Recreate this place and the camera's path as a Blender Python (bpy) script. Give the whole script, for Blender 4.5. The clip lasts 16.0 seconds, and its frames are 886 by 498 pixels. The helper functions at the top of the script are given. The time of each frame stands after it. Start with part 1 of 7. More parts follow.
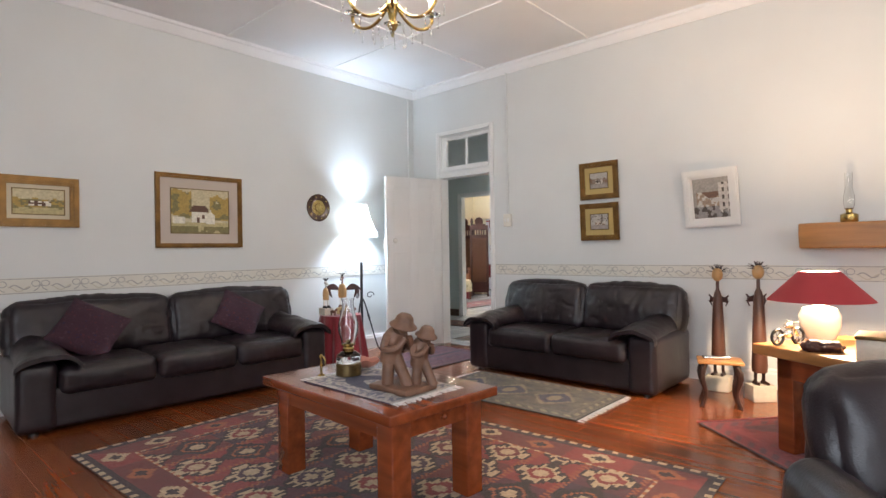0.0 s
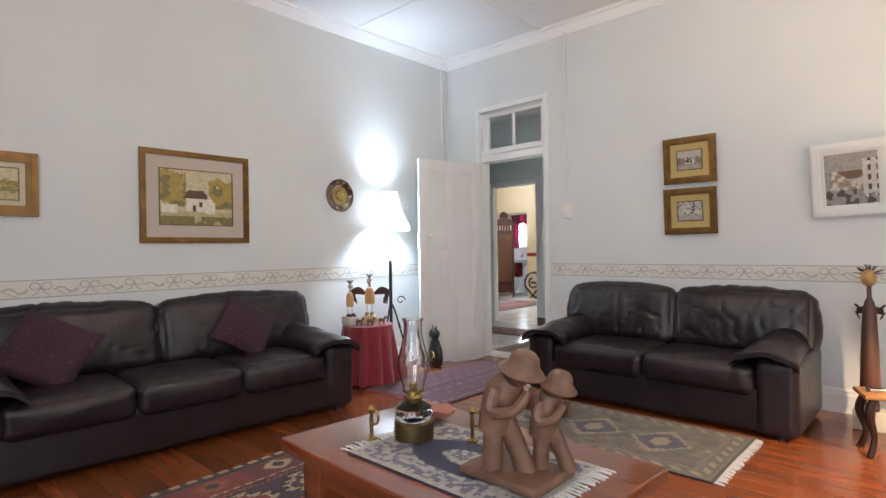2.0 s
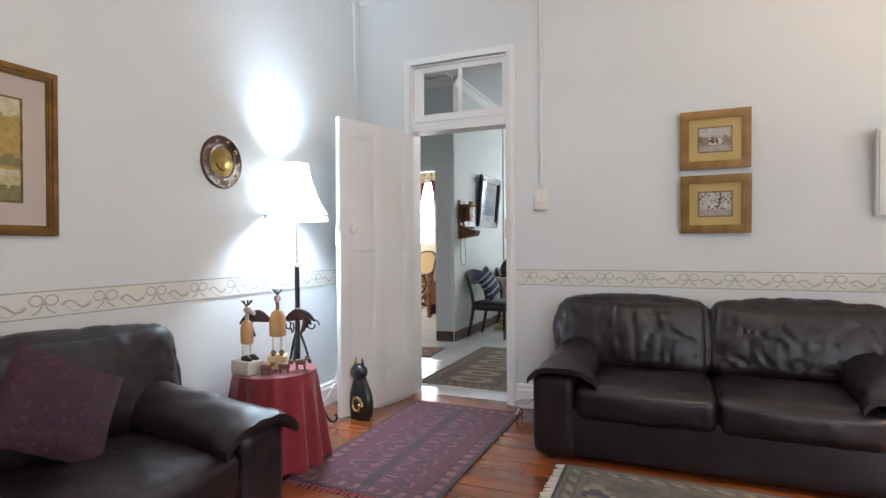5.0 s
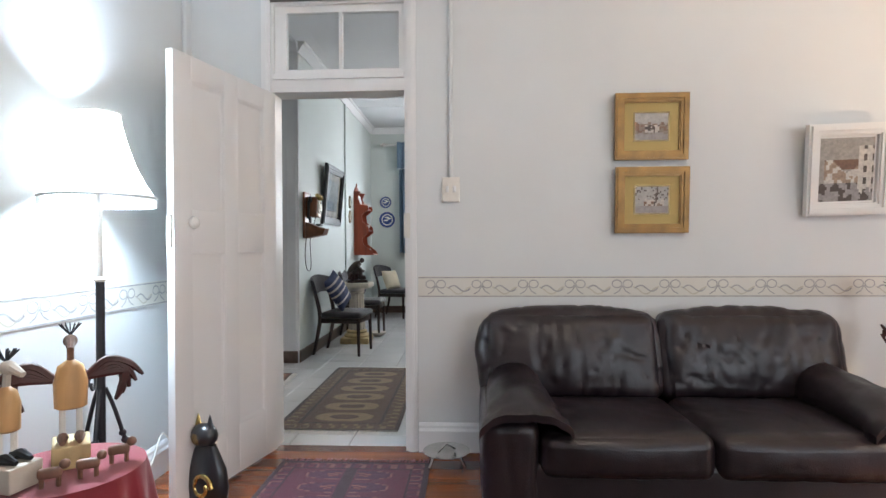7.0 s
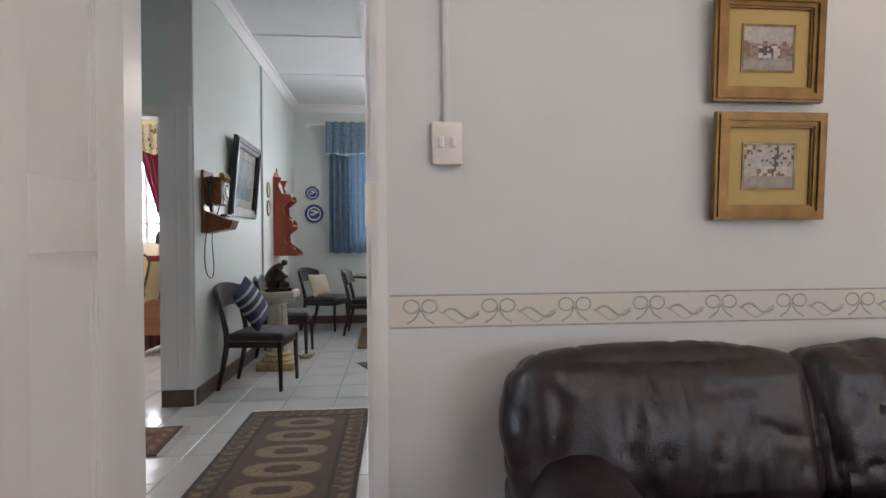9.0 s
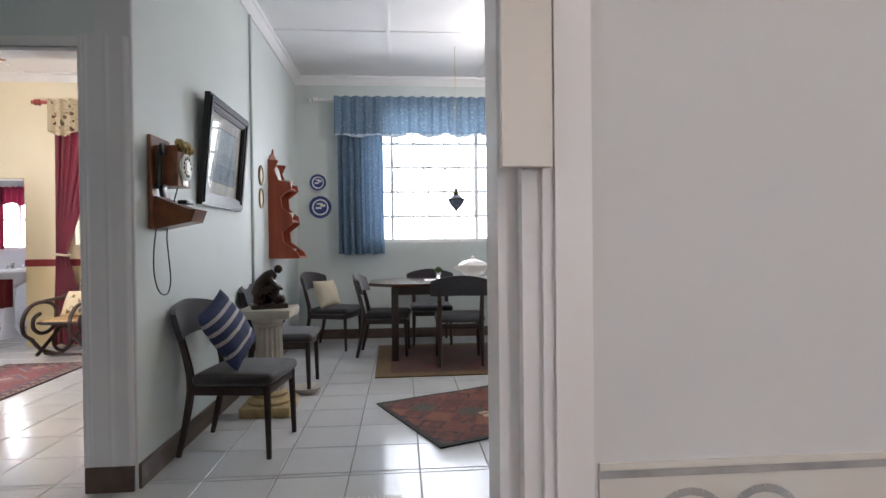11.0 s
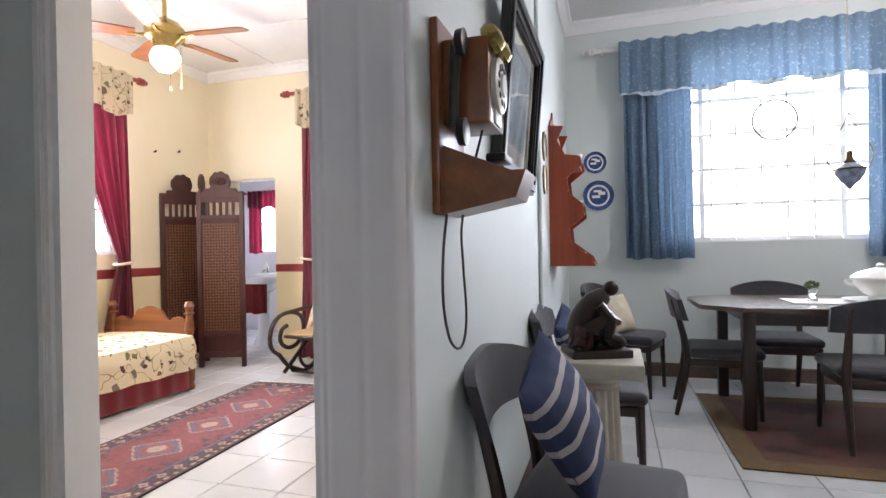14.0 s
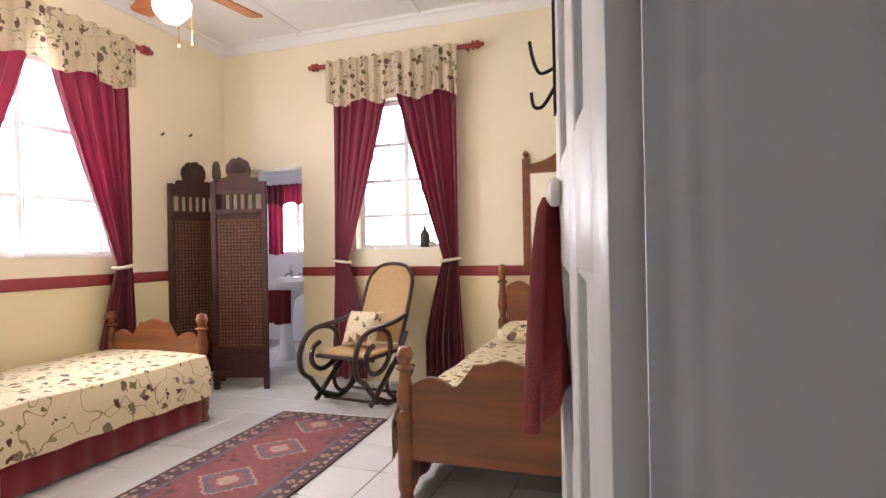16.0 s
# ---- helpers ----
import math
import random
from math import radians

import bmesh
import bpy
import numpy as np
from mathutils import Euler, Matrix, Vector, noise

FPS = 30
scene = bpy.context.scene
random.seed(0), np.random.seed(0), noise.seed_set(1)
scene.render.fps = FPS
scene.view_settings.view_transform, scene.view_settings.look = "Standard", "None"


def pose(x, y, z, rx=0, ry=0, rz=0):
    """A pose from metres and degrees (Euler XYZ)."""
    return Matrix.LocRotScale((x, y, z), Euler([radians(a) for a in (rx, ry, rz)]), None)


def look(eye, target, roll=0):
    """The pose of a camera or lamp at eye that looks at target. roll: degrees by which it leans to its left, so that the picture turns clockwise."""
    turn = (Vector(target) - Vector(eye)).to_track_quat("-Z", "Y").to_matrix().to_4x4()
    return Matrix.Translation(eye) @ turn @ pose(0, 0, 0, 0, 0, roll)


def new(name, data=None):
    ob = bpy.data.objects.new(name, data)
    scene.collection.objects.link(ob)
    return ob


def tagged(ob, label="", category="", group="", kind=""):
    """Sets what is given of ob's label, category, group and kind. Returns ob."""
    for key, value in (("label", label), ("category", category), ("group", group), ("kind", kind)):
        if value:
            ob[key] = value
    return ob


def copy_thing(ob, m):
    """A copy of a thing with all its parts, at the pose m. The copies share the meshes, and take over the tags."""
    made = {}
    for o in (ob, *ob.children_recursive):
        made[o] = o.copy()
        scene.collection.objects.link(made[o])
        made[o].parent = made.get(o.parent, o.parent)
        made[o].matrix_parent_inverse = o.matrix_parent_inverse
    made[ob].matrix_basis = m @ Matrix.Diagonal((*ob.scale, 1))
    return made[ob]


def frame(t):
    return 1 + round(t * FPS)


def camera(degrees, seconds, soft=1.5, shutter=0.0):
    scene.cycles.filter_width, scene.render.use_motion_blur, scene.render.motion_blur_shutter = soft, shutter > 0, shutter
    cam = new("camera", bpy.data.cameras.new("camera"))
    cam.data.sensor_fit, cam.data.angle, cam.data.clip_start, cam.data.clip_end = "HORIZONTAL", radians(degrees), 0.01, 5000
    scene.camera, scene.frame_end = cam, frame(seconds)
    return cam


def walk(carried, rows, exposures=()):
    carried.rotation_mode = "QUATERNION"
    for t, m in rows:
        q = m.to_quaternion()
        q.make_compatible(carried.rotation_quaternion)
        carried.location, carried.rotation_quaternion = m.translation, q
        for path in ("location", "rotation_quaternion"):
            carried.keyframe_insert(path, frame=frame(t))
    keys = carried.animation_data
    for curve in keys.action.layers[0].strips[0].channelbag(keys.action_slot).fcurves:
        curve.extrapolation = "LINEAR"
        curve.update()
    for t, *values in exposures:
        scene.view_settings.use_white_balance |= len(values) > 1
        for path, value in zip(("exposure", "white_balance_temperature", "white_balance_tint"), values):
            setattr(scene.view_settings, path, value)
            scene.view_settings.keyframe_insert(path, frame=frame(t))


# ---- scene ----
cam = camera(78.4, 16.0)
METRES, EYE, TILT, LEAN, TURN = 9.64, 1.15, 0.0, 0.0, 42.2
ROWS = [
    (0.0, 0.0, 0.0, 0.0, 0.0, 0.27, 0.86),
    (0.5, -0.0071, 0.0219, 0.0002, 0.18, 0.19, 0.89),
    (1.0, -0.0163, 0.046, 0.0, 0.2, 0.14, 0.89),
    (1.5, -0.0268, 0.0785, 0.0008, 0.34, 0.09, 0.82),
    (2.0, -0.0388, 0.1049, -0.0005, 0.63, 0.04, 0.85),
    (2.5, -0.0544, 0.1329, 0.0008, 0.51, 0.03, 0.87),
    (3.0, -0.0703, 0.1656, -0.0006, 0.15, -0.07, 0.82),
    (5.5, -0.131, 0.3014, 0.002, -27.03, -0.3, 0.32),
    (6.0, -0.1341, 0.3273, 0.0005, -34.48, -0.31, 0.26),
    (6.5, -0.132, 0.3583, 0.001, -37.42, -0.26, 0.26),
    (7.0, -0.1306, 0.3898, 0.0025, -39.5, -0.35, 0.3),
    (7.5, -0.1219, 0.418, 0.0005, -42.49, -0.3, 0.28),
    (8.0, -0.1018, 0.448, 0.0018, -44.23, -0.34, 0.32),
    (8.5, -0.0821, 0.4786, 0.0016, -45.78, -0.44, 0.37),
    (9.0, -0.0617, 0.5089, 0.0009, -47.54, -0.43, 0.41),
    (11.5, 0.0395, 0.655, 0.0019, -45.66, -0.57, 0.87),
    (12.0, 0.0525, 0.6833, 0.0007, -41.6, -0.48, 1.04),
    (12.5, 0.0657, 0.7152, 0.0019, -34.37, -0.26, 1.08),
    (13.0, 0.0696, 0.7454, 0.0015, -27.96, -0.13, 1.08),
    (13.5, 0.0694, 0.7765, 0.0039, -25.86, -0.13, 1.04),
    (14.0, 0.0696, 0.81, 0.0027, -24.63, -0.07, 1.05),
    (14.5, 0.0681, 0.8403, 0.0035, -23.61, -0.07, 1.01),
    (15.0, 0.0657, 0.8691, 0.0053, -23.49, -0.1, 0.99),
    (15.5, 0.0658, 0.8912, 0.0027, -23.49, 0.02, 1.01),
    (16.0, 0.0694, 0.9137, 0.0026, -23.44, 0.09, 1.04),
]
walk(cam, [(t, pose(0, 0, EYE, TILT, LEAN, TURN) @ pose(METRES * x, METRES * y, METRES * z, 90 + pitch, roll, yaw)) for t, x, y, z, yaw, pitch, roll in ROWS],
     [(0.0, 0.17, 6450, 13), (5.0, 0.26, 6340, 13), (7.5, 0.30, 6370, 13), (9.0, 0.0, 6580, 16), (10.5, 0.02, 6500, 18), (11.5, 0.08, 6500, 18), (12.3, 0.46, 6400, 20),
      (14.0, 0.46, 6400, 21), (15.2, 0.10, 6620, 24), (16.0, -0.04, 6750, 25)])

# ---- light ----
world = bpy.data.worlds.new("world")
scene.world = world
world.use_nodes = True
wn = world.node_tree.nodes
sky = wn.new("ShaderNodeTexSky")
sky.sky_type, sky.sun_disc = "NISHITA", False
sky.sun_elevation, sky.sun_rotation = radians(50), radians(200)
world.node_tree.links.new(sky.outputs[0], wn["Background"].inputs[0])
wn["Background"].inputs[1].default_value = 0.15
sun = new("sun", bpy.data.lights.new("sun", "SUN"))
sun.data.energy, sun.data.angle, sun.data.color = 5.0, radians(0.5), (1, 0.95, 0.88)
sun.matrix_world = look((-4, -8, 20), (-4, 2, 8))


def window_light(name, x, y, z, w, h, rx, ry, rz, power, color=(0.88, 0.95, 1.0)):
    """Sky light that enters through a window's opening."""
    lamp = bpy.data.lights.new(name, "AREA")
    lamp.shape, lamp.size, lamp.size_y, lamp.energy, lamp.color = "RECTANGLE", w, h, power, color
    ob = new(name, lamp)
    ob.matrix_world = pose(x, y, z, rx, ry, rz)


def bulb(name, x, y, z, power, color, radius=0.04):
    lamp = bpy.data.lights.new(name, "POINT")
    lamp.energy, lamp.color, lamp.shadow_soft_size = power, color, radius
    new(name, lamp).location = (x, y, z)


window_light("sky_dining", -3.45, 11.72, 1.95, 1.75, 1.5, -90, 0, 0, 85)
window_light("sky_bedroom", -9.5, 9.56, 1.9, 1.45, 1.42, 0, -90, 0, 150)
window_light("sky_bedroom_north", -7.31, 11.72, 1.88, 0.92, 1.34, -90, 0, 0, 42)
window_light("sky_bathroom", -9.63, 13.42, 1.58, 0.68, 0.82, -90, 0, 0, 70)
window_light("sky_lounge", 0.4, -2.62, 1.75, 2.6, 1.7, 90, 0, 0, 118, (0.84, 0.93, 1.0))
# added warm fill from the unseen east side, set in a made-up window opening
window_light("sky_lounge_east", 2.62, 1.6, 1.75, 2.2, 1.7, 0, 90, 0, 62, (1, 0.93, 0.86))
bulb("floor_lamp_bulb", -4.9, 4.0, 1.56, 125, (0.66, 0.84, 1.0), 0.08)
bulb("table_lamp_bulb", -0.50, 3.78, 0.93, 108, (1, 0.74, 0.47))
bulb("chandelier_bulb", -2.48, 2.3, 2.86, 40, (1, 0.90, 0.76), 0.12)
bulb("fan_bulb", -7.9, 9.44, 2.41, 34, (1, 0.92, 0.80), 0.1)
bulb("dining_bulb", -2.6, 9.7, 2.93, 48, (1, 0.95, 0.88), 0.1)
# added warm point light with no fitting; stands in for daylight on the yellow walls
bulb("pantry_bulb", -2.75, 6.3, 2.75, 21, (1, 0.80, 0.40), 0.1)

# ---- materials ----


def mat(name, c, rough=0.5, metal=0.0, var=0.12, scale=3.0, bump=0.08, bscale=70, rnd=0.0, stretch=(1, 1, 1), coat=0.0, sheen=0.0,
        emit=0.0, trans=0.0, c2=None, soft=(0.3, 0.7)):
    """Paint, cloth, wood or metal: a colour that wanders at two scales, with fine relief."""
    m = bpy.data.materials.new(name)
    m.use_nodes = True
    nt, nd = m.node_tree, m.node_tree.nodes
    b = nd["Principled BSDF"]
    tc, mp = nd.new("ShaderNodeTexCoord"), nd.new("ShaderNodeMapping")
    mp.inputs["Scale"].default_value = stretch
    nt.links.new(tc.outputs["Object"], mp.inputs["Vector"])
    n1, n2, r = nd.new("ShaderNodeTexNoise"), nd.new("ShaderNodeTexNoise"), nd.new("ShaderNodeValToRGB")
    n1.inputs["Scale"].default_value, n1.inputs["Detail"].default_value = scale, 6
    n2.inputs["Scale"].default_value, n2.inputs["Detail"].default_value = bscale, 3
    for n in (n1, n2):
        nt.links.new(mp.outputs[0], n.inputs["Vector"])
    if rnd:
        info, off = nd.new("ShaderNodeObjectInfo"), nd.new("ShaderNodeMath")
        off.operation = "MULTIPLY"
        off.inputs[1].default_value = 37.0
        nt.links.new(info.outputs["Random"], off.inputs[0])
        cx = nd.new("ShaderNodeCombineXYZ")
        for k in range(3):
            nt.links.new(off.outputs[0], cx.inputs[k])
        nt.links.new(cx.outputs[0], mp.inputs["Location"])
    lo = [max(0, v * (1 - var)) for v in c]
    hi = c2 or [min(1, v * (1 + var)) for v in c]
    r.color_ramp.elements[0].position, r.color_ramp.elements[1].position = soft
    r.color_ramp.elements[0].color, r.color_ramp.elements[1].color = (*lo, 1), (*hi, 1)
    nt.links.new(n1.outputs["Fac"], r.inputs[0])
    out = r.outputs[0]
    if rnd:
        hs, mr = nd.new("ShaderNodeHueSaturation"), nd.new("ShaderNodeMapRange")
        mr.inputs["To Min"].default_value, mr.inputs["To Max"].default_value = 1 - rnd, 1 + rnd
        nt.links.new(info.outputs["Random"], mr.inputs["Value"])
        nt.links.new(mr.outputs[0], hs.inputs["Value"])
        nt.links.new(out, hs.inputs["Color"])
        out = hs.outputs[0]
    nt.links.new(out, b.inputs["Base Color"])
    rr = nd.new("ShaderNodeMapRange")
    rr.inputs["To Min"].default_value, rr.inputs["To Max"].default_value = max(0.02, rough * 0.85), min(1, rough * 1.15)
    nt.links.new(n1.outputs["Fac"], rr.inputs["Value"])
    nt.links.new(rr.outputs[0], b.inputs["Roughness"])
    if bump:
        bp = nd.new("ShaderNodeBump")
        bp.inputs["Strength"].default_value, bp.inputs["Distance"].default_value = min(1, bump * 3), 0.004
        nt.links.new(n2.outputs["Fac"], bp.inputs["Height"])
        nt.links.new(bp.outputs[0], b.inputs["Normal"])
    b.inputs["Metallic"].default_value = metal
    b.inputs["Coat Weight"].default_value = coat
    b.inputs["Coat Roughness"].default_value = 0.12
    b.inputs["Sheen Weight"].default_value = sheen
    b.inputs["Transmission Weight"].default_value = trans
    if emit:
        b.inputs["Emission Color"].default_value = (*c, 1)
        b.inputs["Emission Strength"].default_value = emit
    return m


def wood(name, c, rough=0.4, axis=0, coat=0.0, rnd=0.0, var=0.35):
    s = [9, 9, 9]
    s[axis] = 0.7
    return mat(name, c, rough, var=var, scale=2.2, bump=0.05, bscale=9, stretch=s, coat=coat, rnd=rnd, soft=(0.25, 0.75))


def floral(name, ground, petals, vine, scale=7.0, translucent=0.0):
    """Printed cloth: flowers and leaves strewn along winding stems."""
    m = mat(name, ground, 0.9, var=0.06, bump=0.06, bscale=300)
    nt, nd = m.node_tree, m.node_tree.nodes
    b = nd["Principled BSDF"]
    tc = nd.new("ShaderNodeTexCoord")
    base = b.inputs["Base Color"].links[0].from_socket
    v, st, ramp = nd.new("ShaderNodeTexVoronoi"), nd.new("ShaderNodeMath"), nd.new("ShaderNodeValToRGB")
    wob, addv = nd.new("ShaderNodeTexNoise"), nd.new("ShaderNodeMix")
    wob.inputs["Scale"].default_value = 22
    addv.data_type = "VECTOR"
    addv.inputs["Factor"].default_value = 0.07
    nt.links.new(tc.outputs["Object"], wob.inputs["Vector"])
    nt.links.new(tc.outputs["Object"], addv.inputs["A"])
    nt.links.new(wob.outputs["Color"], addv.inputs["B"])
    nt.links.new(addv.outputs["Result"], v.inputs["Vector"])
    v.inputs["Scale"].default_value = scale
    st.operation = "LESS_THAN"
    st.inputs[1].default_value = 0.30
    nt.links.new(v.outputs["Distance"], st.inputs[0])
    sep = nd.new("ShaderNodeSeparateColor")
    nt.links.new(v.outputs["Color"], sep.inputs[0])
    nt.links.new(sep.outputs[0], ramp.inputs[0])
    ramp.color_ramp.interpolation = "CONSTANT"
    while len(ramp.color_ramp.elements) < len(petals):
        ramp.color_ramp.elements.new(0.5)
    for k, p in enumerate(petals):
        ramp.color_ramp.elements[k].position = k / len(petals)
        ramp.color_ramp.elements[k].color = (*p, 1)
    n = nd.new("ShaderNodeTexNoise")
    n.inputs["Scale"].default_value, n.inputs["Detail"].default_value = scale * 0.55, 1
    nt.links.new(tc.outputs["Object"], n.inputs["Vector"])
    sub, ab, lt = nd.new("ShaderNodeMath"), nd.new("ShaderNodeMath"), nd.new("ShaderNodeMath")
    sub.operation, ab.operation, lt.operation = "SUBTRACT", "ABSOLUTE", "LESS_THAN"
    sub.inputs[1].default_value, lt.inputs[1].default_value = 0.5, 0.009
    nt.links.new(n.outputs["Fac"], sub.inputs[0])
    nt.links.new(sub.outputs[0], ab.inputs[0])
    nt.links.new(ab.outputs[0], lt.inputs[0])
    m1, m2 = nd.new("ShaderNodeMix"), nd.new("ShaderNodeMix")
    m1.data_type = m2.data_type = "RGBA"
    nt.links.new(lt.outputs[0], m1.inputs["Factor"])
    nt.links.new(base, m1.inputs["A"])
    m1.inputs["B"].default_value = (*vine, 1)
    nt.links.new(st.outputs[0], m2.inputs["Factor"])
    nt.links.new(m1.outputs["Result"], m2.inputs["A"])
    nt.links.new(ramp.outputs[0], m2.inputs["B"])
    nt.links.new(m2.outputs["Result"], b.inputs["Base Color"])
    return m


def sheer(m, amount):
    """Cloth that lets some daylight through."""
    nt, nd = m.node_tree, m.node_tree.nodes
    b, o = nd["Principled BSDF"], nd["Material Output"]
    t, mx = nd.new("ShaderNodeBsdfTranslucent"), nd.new("ShaderNodeMixShader")
    nt.links.new(b.inputs["Base Color"].links[0].from_socket, t.inputs[0])
    mx.inputs[0].default_value = amount
    nt.links.new(b.outputs[0], mx.inputs[1])
    nt.links.new(t.outputs[0], mx.inputs[2])
    nt.links.new(mx.outputs[0], o.inputs[0])
    return m


WALL = mat("lounge_wall_paint", (0.65, 0.667, 0.662), 0.7, var=0.035, scale=1.2, bump=0.05, bscale=25)
HALL = mat("pale_blue_wall_paint", (0.61, 0.665, 0.652), 0.62, var=0.04, scale=1.2, bump=0.05, bscale=25)
CREAM = mat("cream_wall_paint", (0.80, 0.73, 0.56), 0.7, var=0.03, scale=1.2, bump=0.05, bscale=25)
CREAM2 = mat("deep_cream_wall_paint", (0.78, 0.68, 0.44), 0.7, var=0.03, scale=1.2, bump=0.05, bscale=25)
YELLOW = mat("yellow_wall_paint", (0.75, 0.55, 0.10), 0.7, var=0.05, bump=0.05, bscale=25)
WHITE = mat("white_gloss_paint", (0.78, 0.78, 0.77), 0.32, var=0.03, scale=2, bump=0.03, bscale=18)
CEIL = mat("white_ceiling_paint", (0.80, 0.80, 0.81), 0.7, var=0.03, scale=1.5, bump=0.04, bscale=20)
GREYP = mat("grey_white_plaster", (0.69, 0.69, 0.71), 0.6, var=0.03, bump=0.04, bscale=30)
PLANK = wood("varnished_pine_floor", (0.20, 0.052, 0.0135), 0.24, 0, coat=0.4, rnd=0.24, var=0.24)
TILE = mat("white_floor_tile", (0.66, 0.67, 0.68), 0.13, var=0.05, scale=2, bump=0.03, bscale=9, rnd=0.04)
GROUT = mat("grey_grout", (0.30, 0.30, 0.29), 0.9)
BROWNSKIRT = wood("brown_skirting", (0.10, 0.065, 0.05), 0.4, 1)
LEATHER = mat("dark_brown_leather", (0.0148, 0.0096, 0.0124), 0.32, var=0.4, scale=7, bump=0.10, bscale=190)
LEATHER.node_tree.nodes["Principled BSDF"].inputs["Specular IOR Level"].default_value = 0.44
TEAK = wood("varnished_red_wood", (0.20, 0.044, 0.012), 0.18, 0, coat=0.5)
DARKW = wood("dark_stained_wood", (0.028, 0.013, 0.010), 0.32, 2)
CARVED = wood("carved_rosewood", (0.046, 0.0105, 0.007), 0.5, 2)
OAK = wood("honey_oak", (0.34, 0.155, 0.045), 0.42, 0)
BEDW = wood("polished_bed_wood", (0.19, 0.06, 0.018), 0.33, 0, coat=0.3)
FIGW = wood("mid_brown_carving_wood", (0.085, 0.032, 0.018), 0.45, 2)
REDW = wood("red_brown_shelf_wood", (0.32, 0.055, 0.02), 0.4, 2)
PALEW = wood("pale_carved_wood", (0.50, 0.29, 0.12), 0.5, 2)
CLAY = mat("carved_tan_wood", (0.17, 0.088, 0.055), 0.5, var=0.35, scale=14, bump=0.12, bscale=50)
GOLD = mat("gilt_frame", (0.20, 0.105, 0.027), 0.36, 0.55, var=0.3, scale=12, bump=0.1, bscale=90)
BRASS = mat("aged_brass", (0.46, 0.33, 0.12), 0.26, 0.95, var=0.3, scale=10)
BRASSD = mat("dark_brass", (0.17, 0.12, 0.055), 0.35, 0.9, var=0.4, scale=18)
IRON = mat("dark_wrought_iron", (0.045, 0.045, 0.05), 0.4, 0.7, bump=0.1)
SILVER = mat("polished_silver", (0.62, 0.62, 0.60), 0.2, 1.0)
BLACK = mat("black_lacquer", (0.012, 0.012, 0.013), 0.3, bump=0.03)
CHINA = mat("white_china", (0.80, 0.79, 0.75), 0.16, var=0.02, bump=0.0)
BLUECH = mat("blue_china", (0.05, 0.085, 0.26), 0.18, var=0.5, scale=40, bump=0.0)
IVORY = mat("ivory_plastic", (0.74, 0.71, 0.64), 0.35, bump=0.02)
STONE = mat("white_plaster_stone", (0.52, 0.475, 0.40), 0.75, var=0.16, scale=9, bump=0.16, bscale=45)
SAND = mat("gilded_plaster", (0.48, 0.36, 0.18), 0.7, var=0.25, scale=12, bump=0.14, bscale=40)
REDCL = mat("crimson_cloth", (0.22, 0.016, 0.026), 0.85, var=0.2, bump=0.1, bscale=320, sheen=0.3)
MAROON = sheer(mat("wine_red_curtain", (0.115, 0.005, 0.019), 0.75, var=0.16, bump=0.06, bscale=260, sheen=0.2), 0.14)
BLUECURT = sheer(floral("light_blue_dotted_curtain", (0.150, 0.232, 0.325), [(0.27, 0.37, 0.47), (0.22, 0.32, 0.43)], (0.150, 0.232, 0.325), 36), 0.22)
LACE = mat("pale_blue_lace_edge", (0.50, 0.60, 0.68), 0.9, bump=0.15, bscale=200)
FLORAL = floral("floral_print_cotton", (0.66, 0.56, 0.38), [(0.11, 0.035, 0.04), (0.17, 0.15, 0.06), (0.11, 0.095, 0.10), (0.22, 0.11, 0.045), (0.20, 0.17, 0.13)], (0.30, 0.24, 0.12), 13.5)
VALANCE = sheer(floral("floral_print_valance", (0.58, 0.50, 0.35), [(0.12, 0.05, 0.045), (0.15, 0.14, 0.07), (0.16, 0.10, 0.06)], (0.28, 0.23, 0.13), 14.0), 0.2)
GREYCL = mat("charcoal_wool_seat", (0.038, 0.036, 0.044), 0.92, var=0.2, scale=30, bump=0.14, bscale=330, sheen=0.3)
NAVY = mat("navy_cotton", (0.028, 0.042, 0.105), 0.88, var=0.25, scale=20, bump=0.1, bscale=300)
STRIPE = mat("pale_woven_stripe", (0.42, 0.39, 0.40), 0.9, bump=0.1, bscale=300)
PLUM = floral("plum_embroidered_cloth", (0.036, 0.011, 0.021), [(0.075, 0.014, 0.022), (0.024, 0.013, 0.040), (0.060, 0.026, 0.040)], (0.055, 0.02, 0.034), 34)
CREAMCL = mat("cream_cotton", (0.56, 0.50, 0.38), 0.9, bump=0.1, bscale=240)
CANE = mat("woven_cane", (0.46, 0.29, 0.125), 0.6, var=0.16, scale=90, bump=0.3, bscale=160)
FLAME = mat("frosted_lit_bulb", (1.0, 0.86, 0.62), 0.5, emit=22.0, bump=0)
GLOBE = mat("lit_milk_glass", (1.0, 0.90, 0.74), 0.5, emit=6.0, bump=0)
SHADE = sheer(mat("cream_lampshade", (0.80, 0.78, 0.72), 0.9, var=0.05, bump=0.06, bscale=200), 0.58)
REDSHADE = sheer(mat("red_lampshade", (0.33, 0.028, 0.035), 0.8, var=0.08, bump=0.06, bscale=220), 0.03)
TOWEL = mat("red_towelling", (0.16, 0.010, 0.012), 0.95, var=0.2, scale=40, bump=0.2, bscale=240)
SINK = mat("white_porcelain", (0.82, 0.82, 0.82), 0.12, var=0.01, bump=0)
BATHT = mat("white_bath_tile", (0.76, 0.76, 0.78), 0.2, var=0.03)
STEELW = mat("white_steel_frame", (0.72, 0.72, 0.71), 0.4, var=0.05)
REDRAIL = mat("dark_red_painted_rail", (0.27, 0.035, 0.04), 0.45, var=0.1)
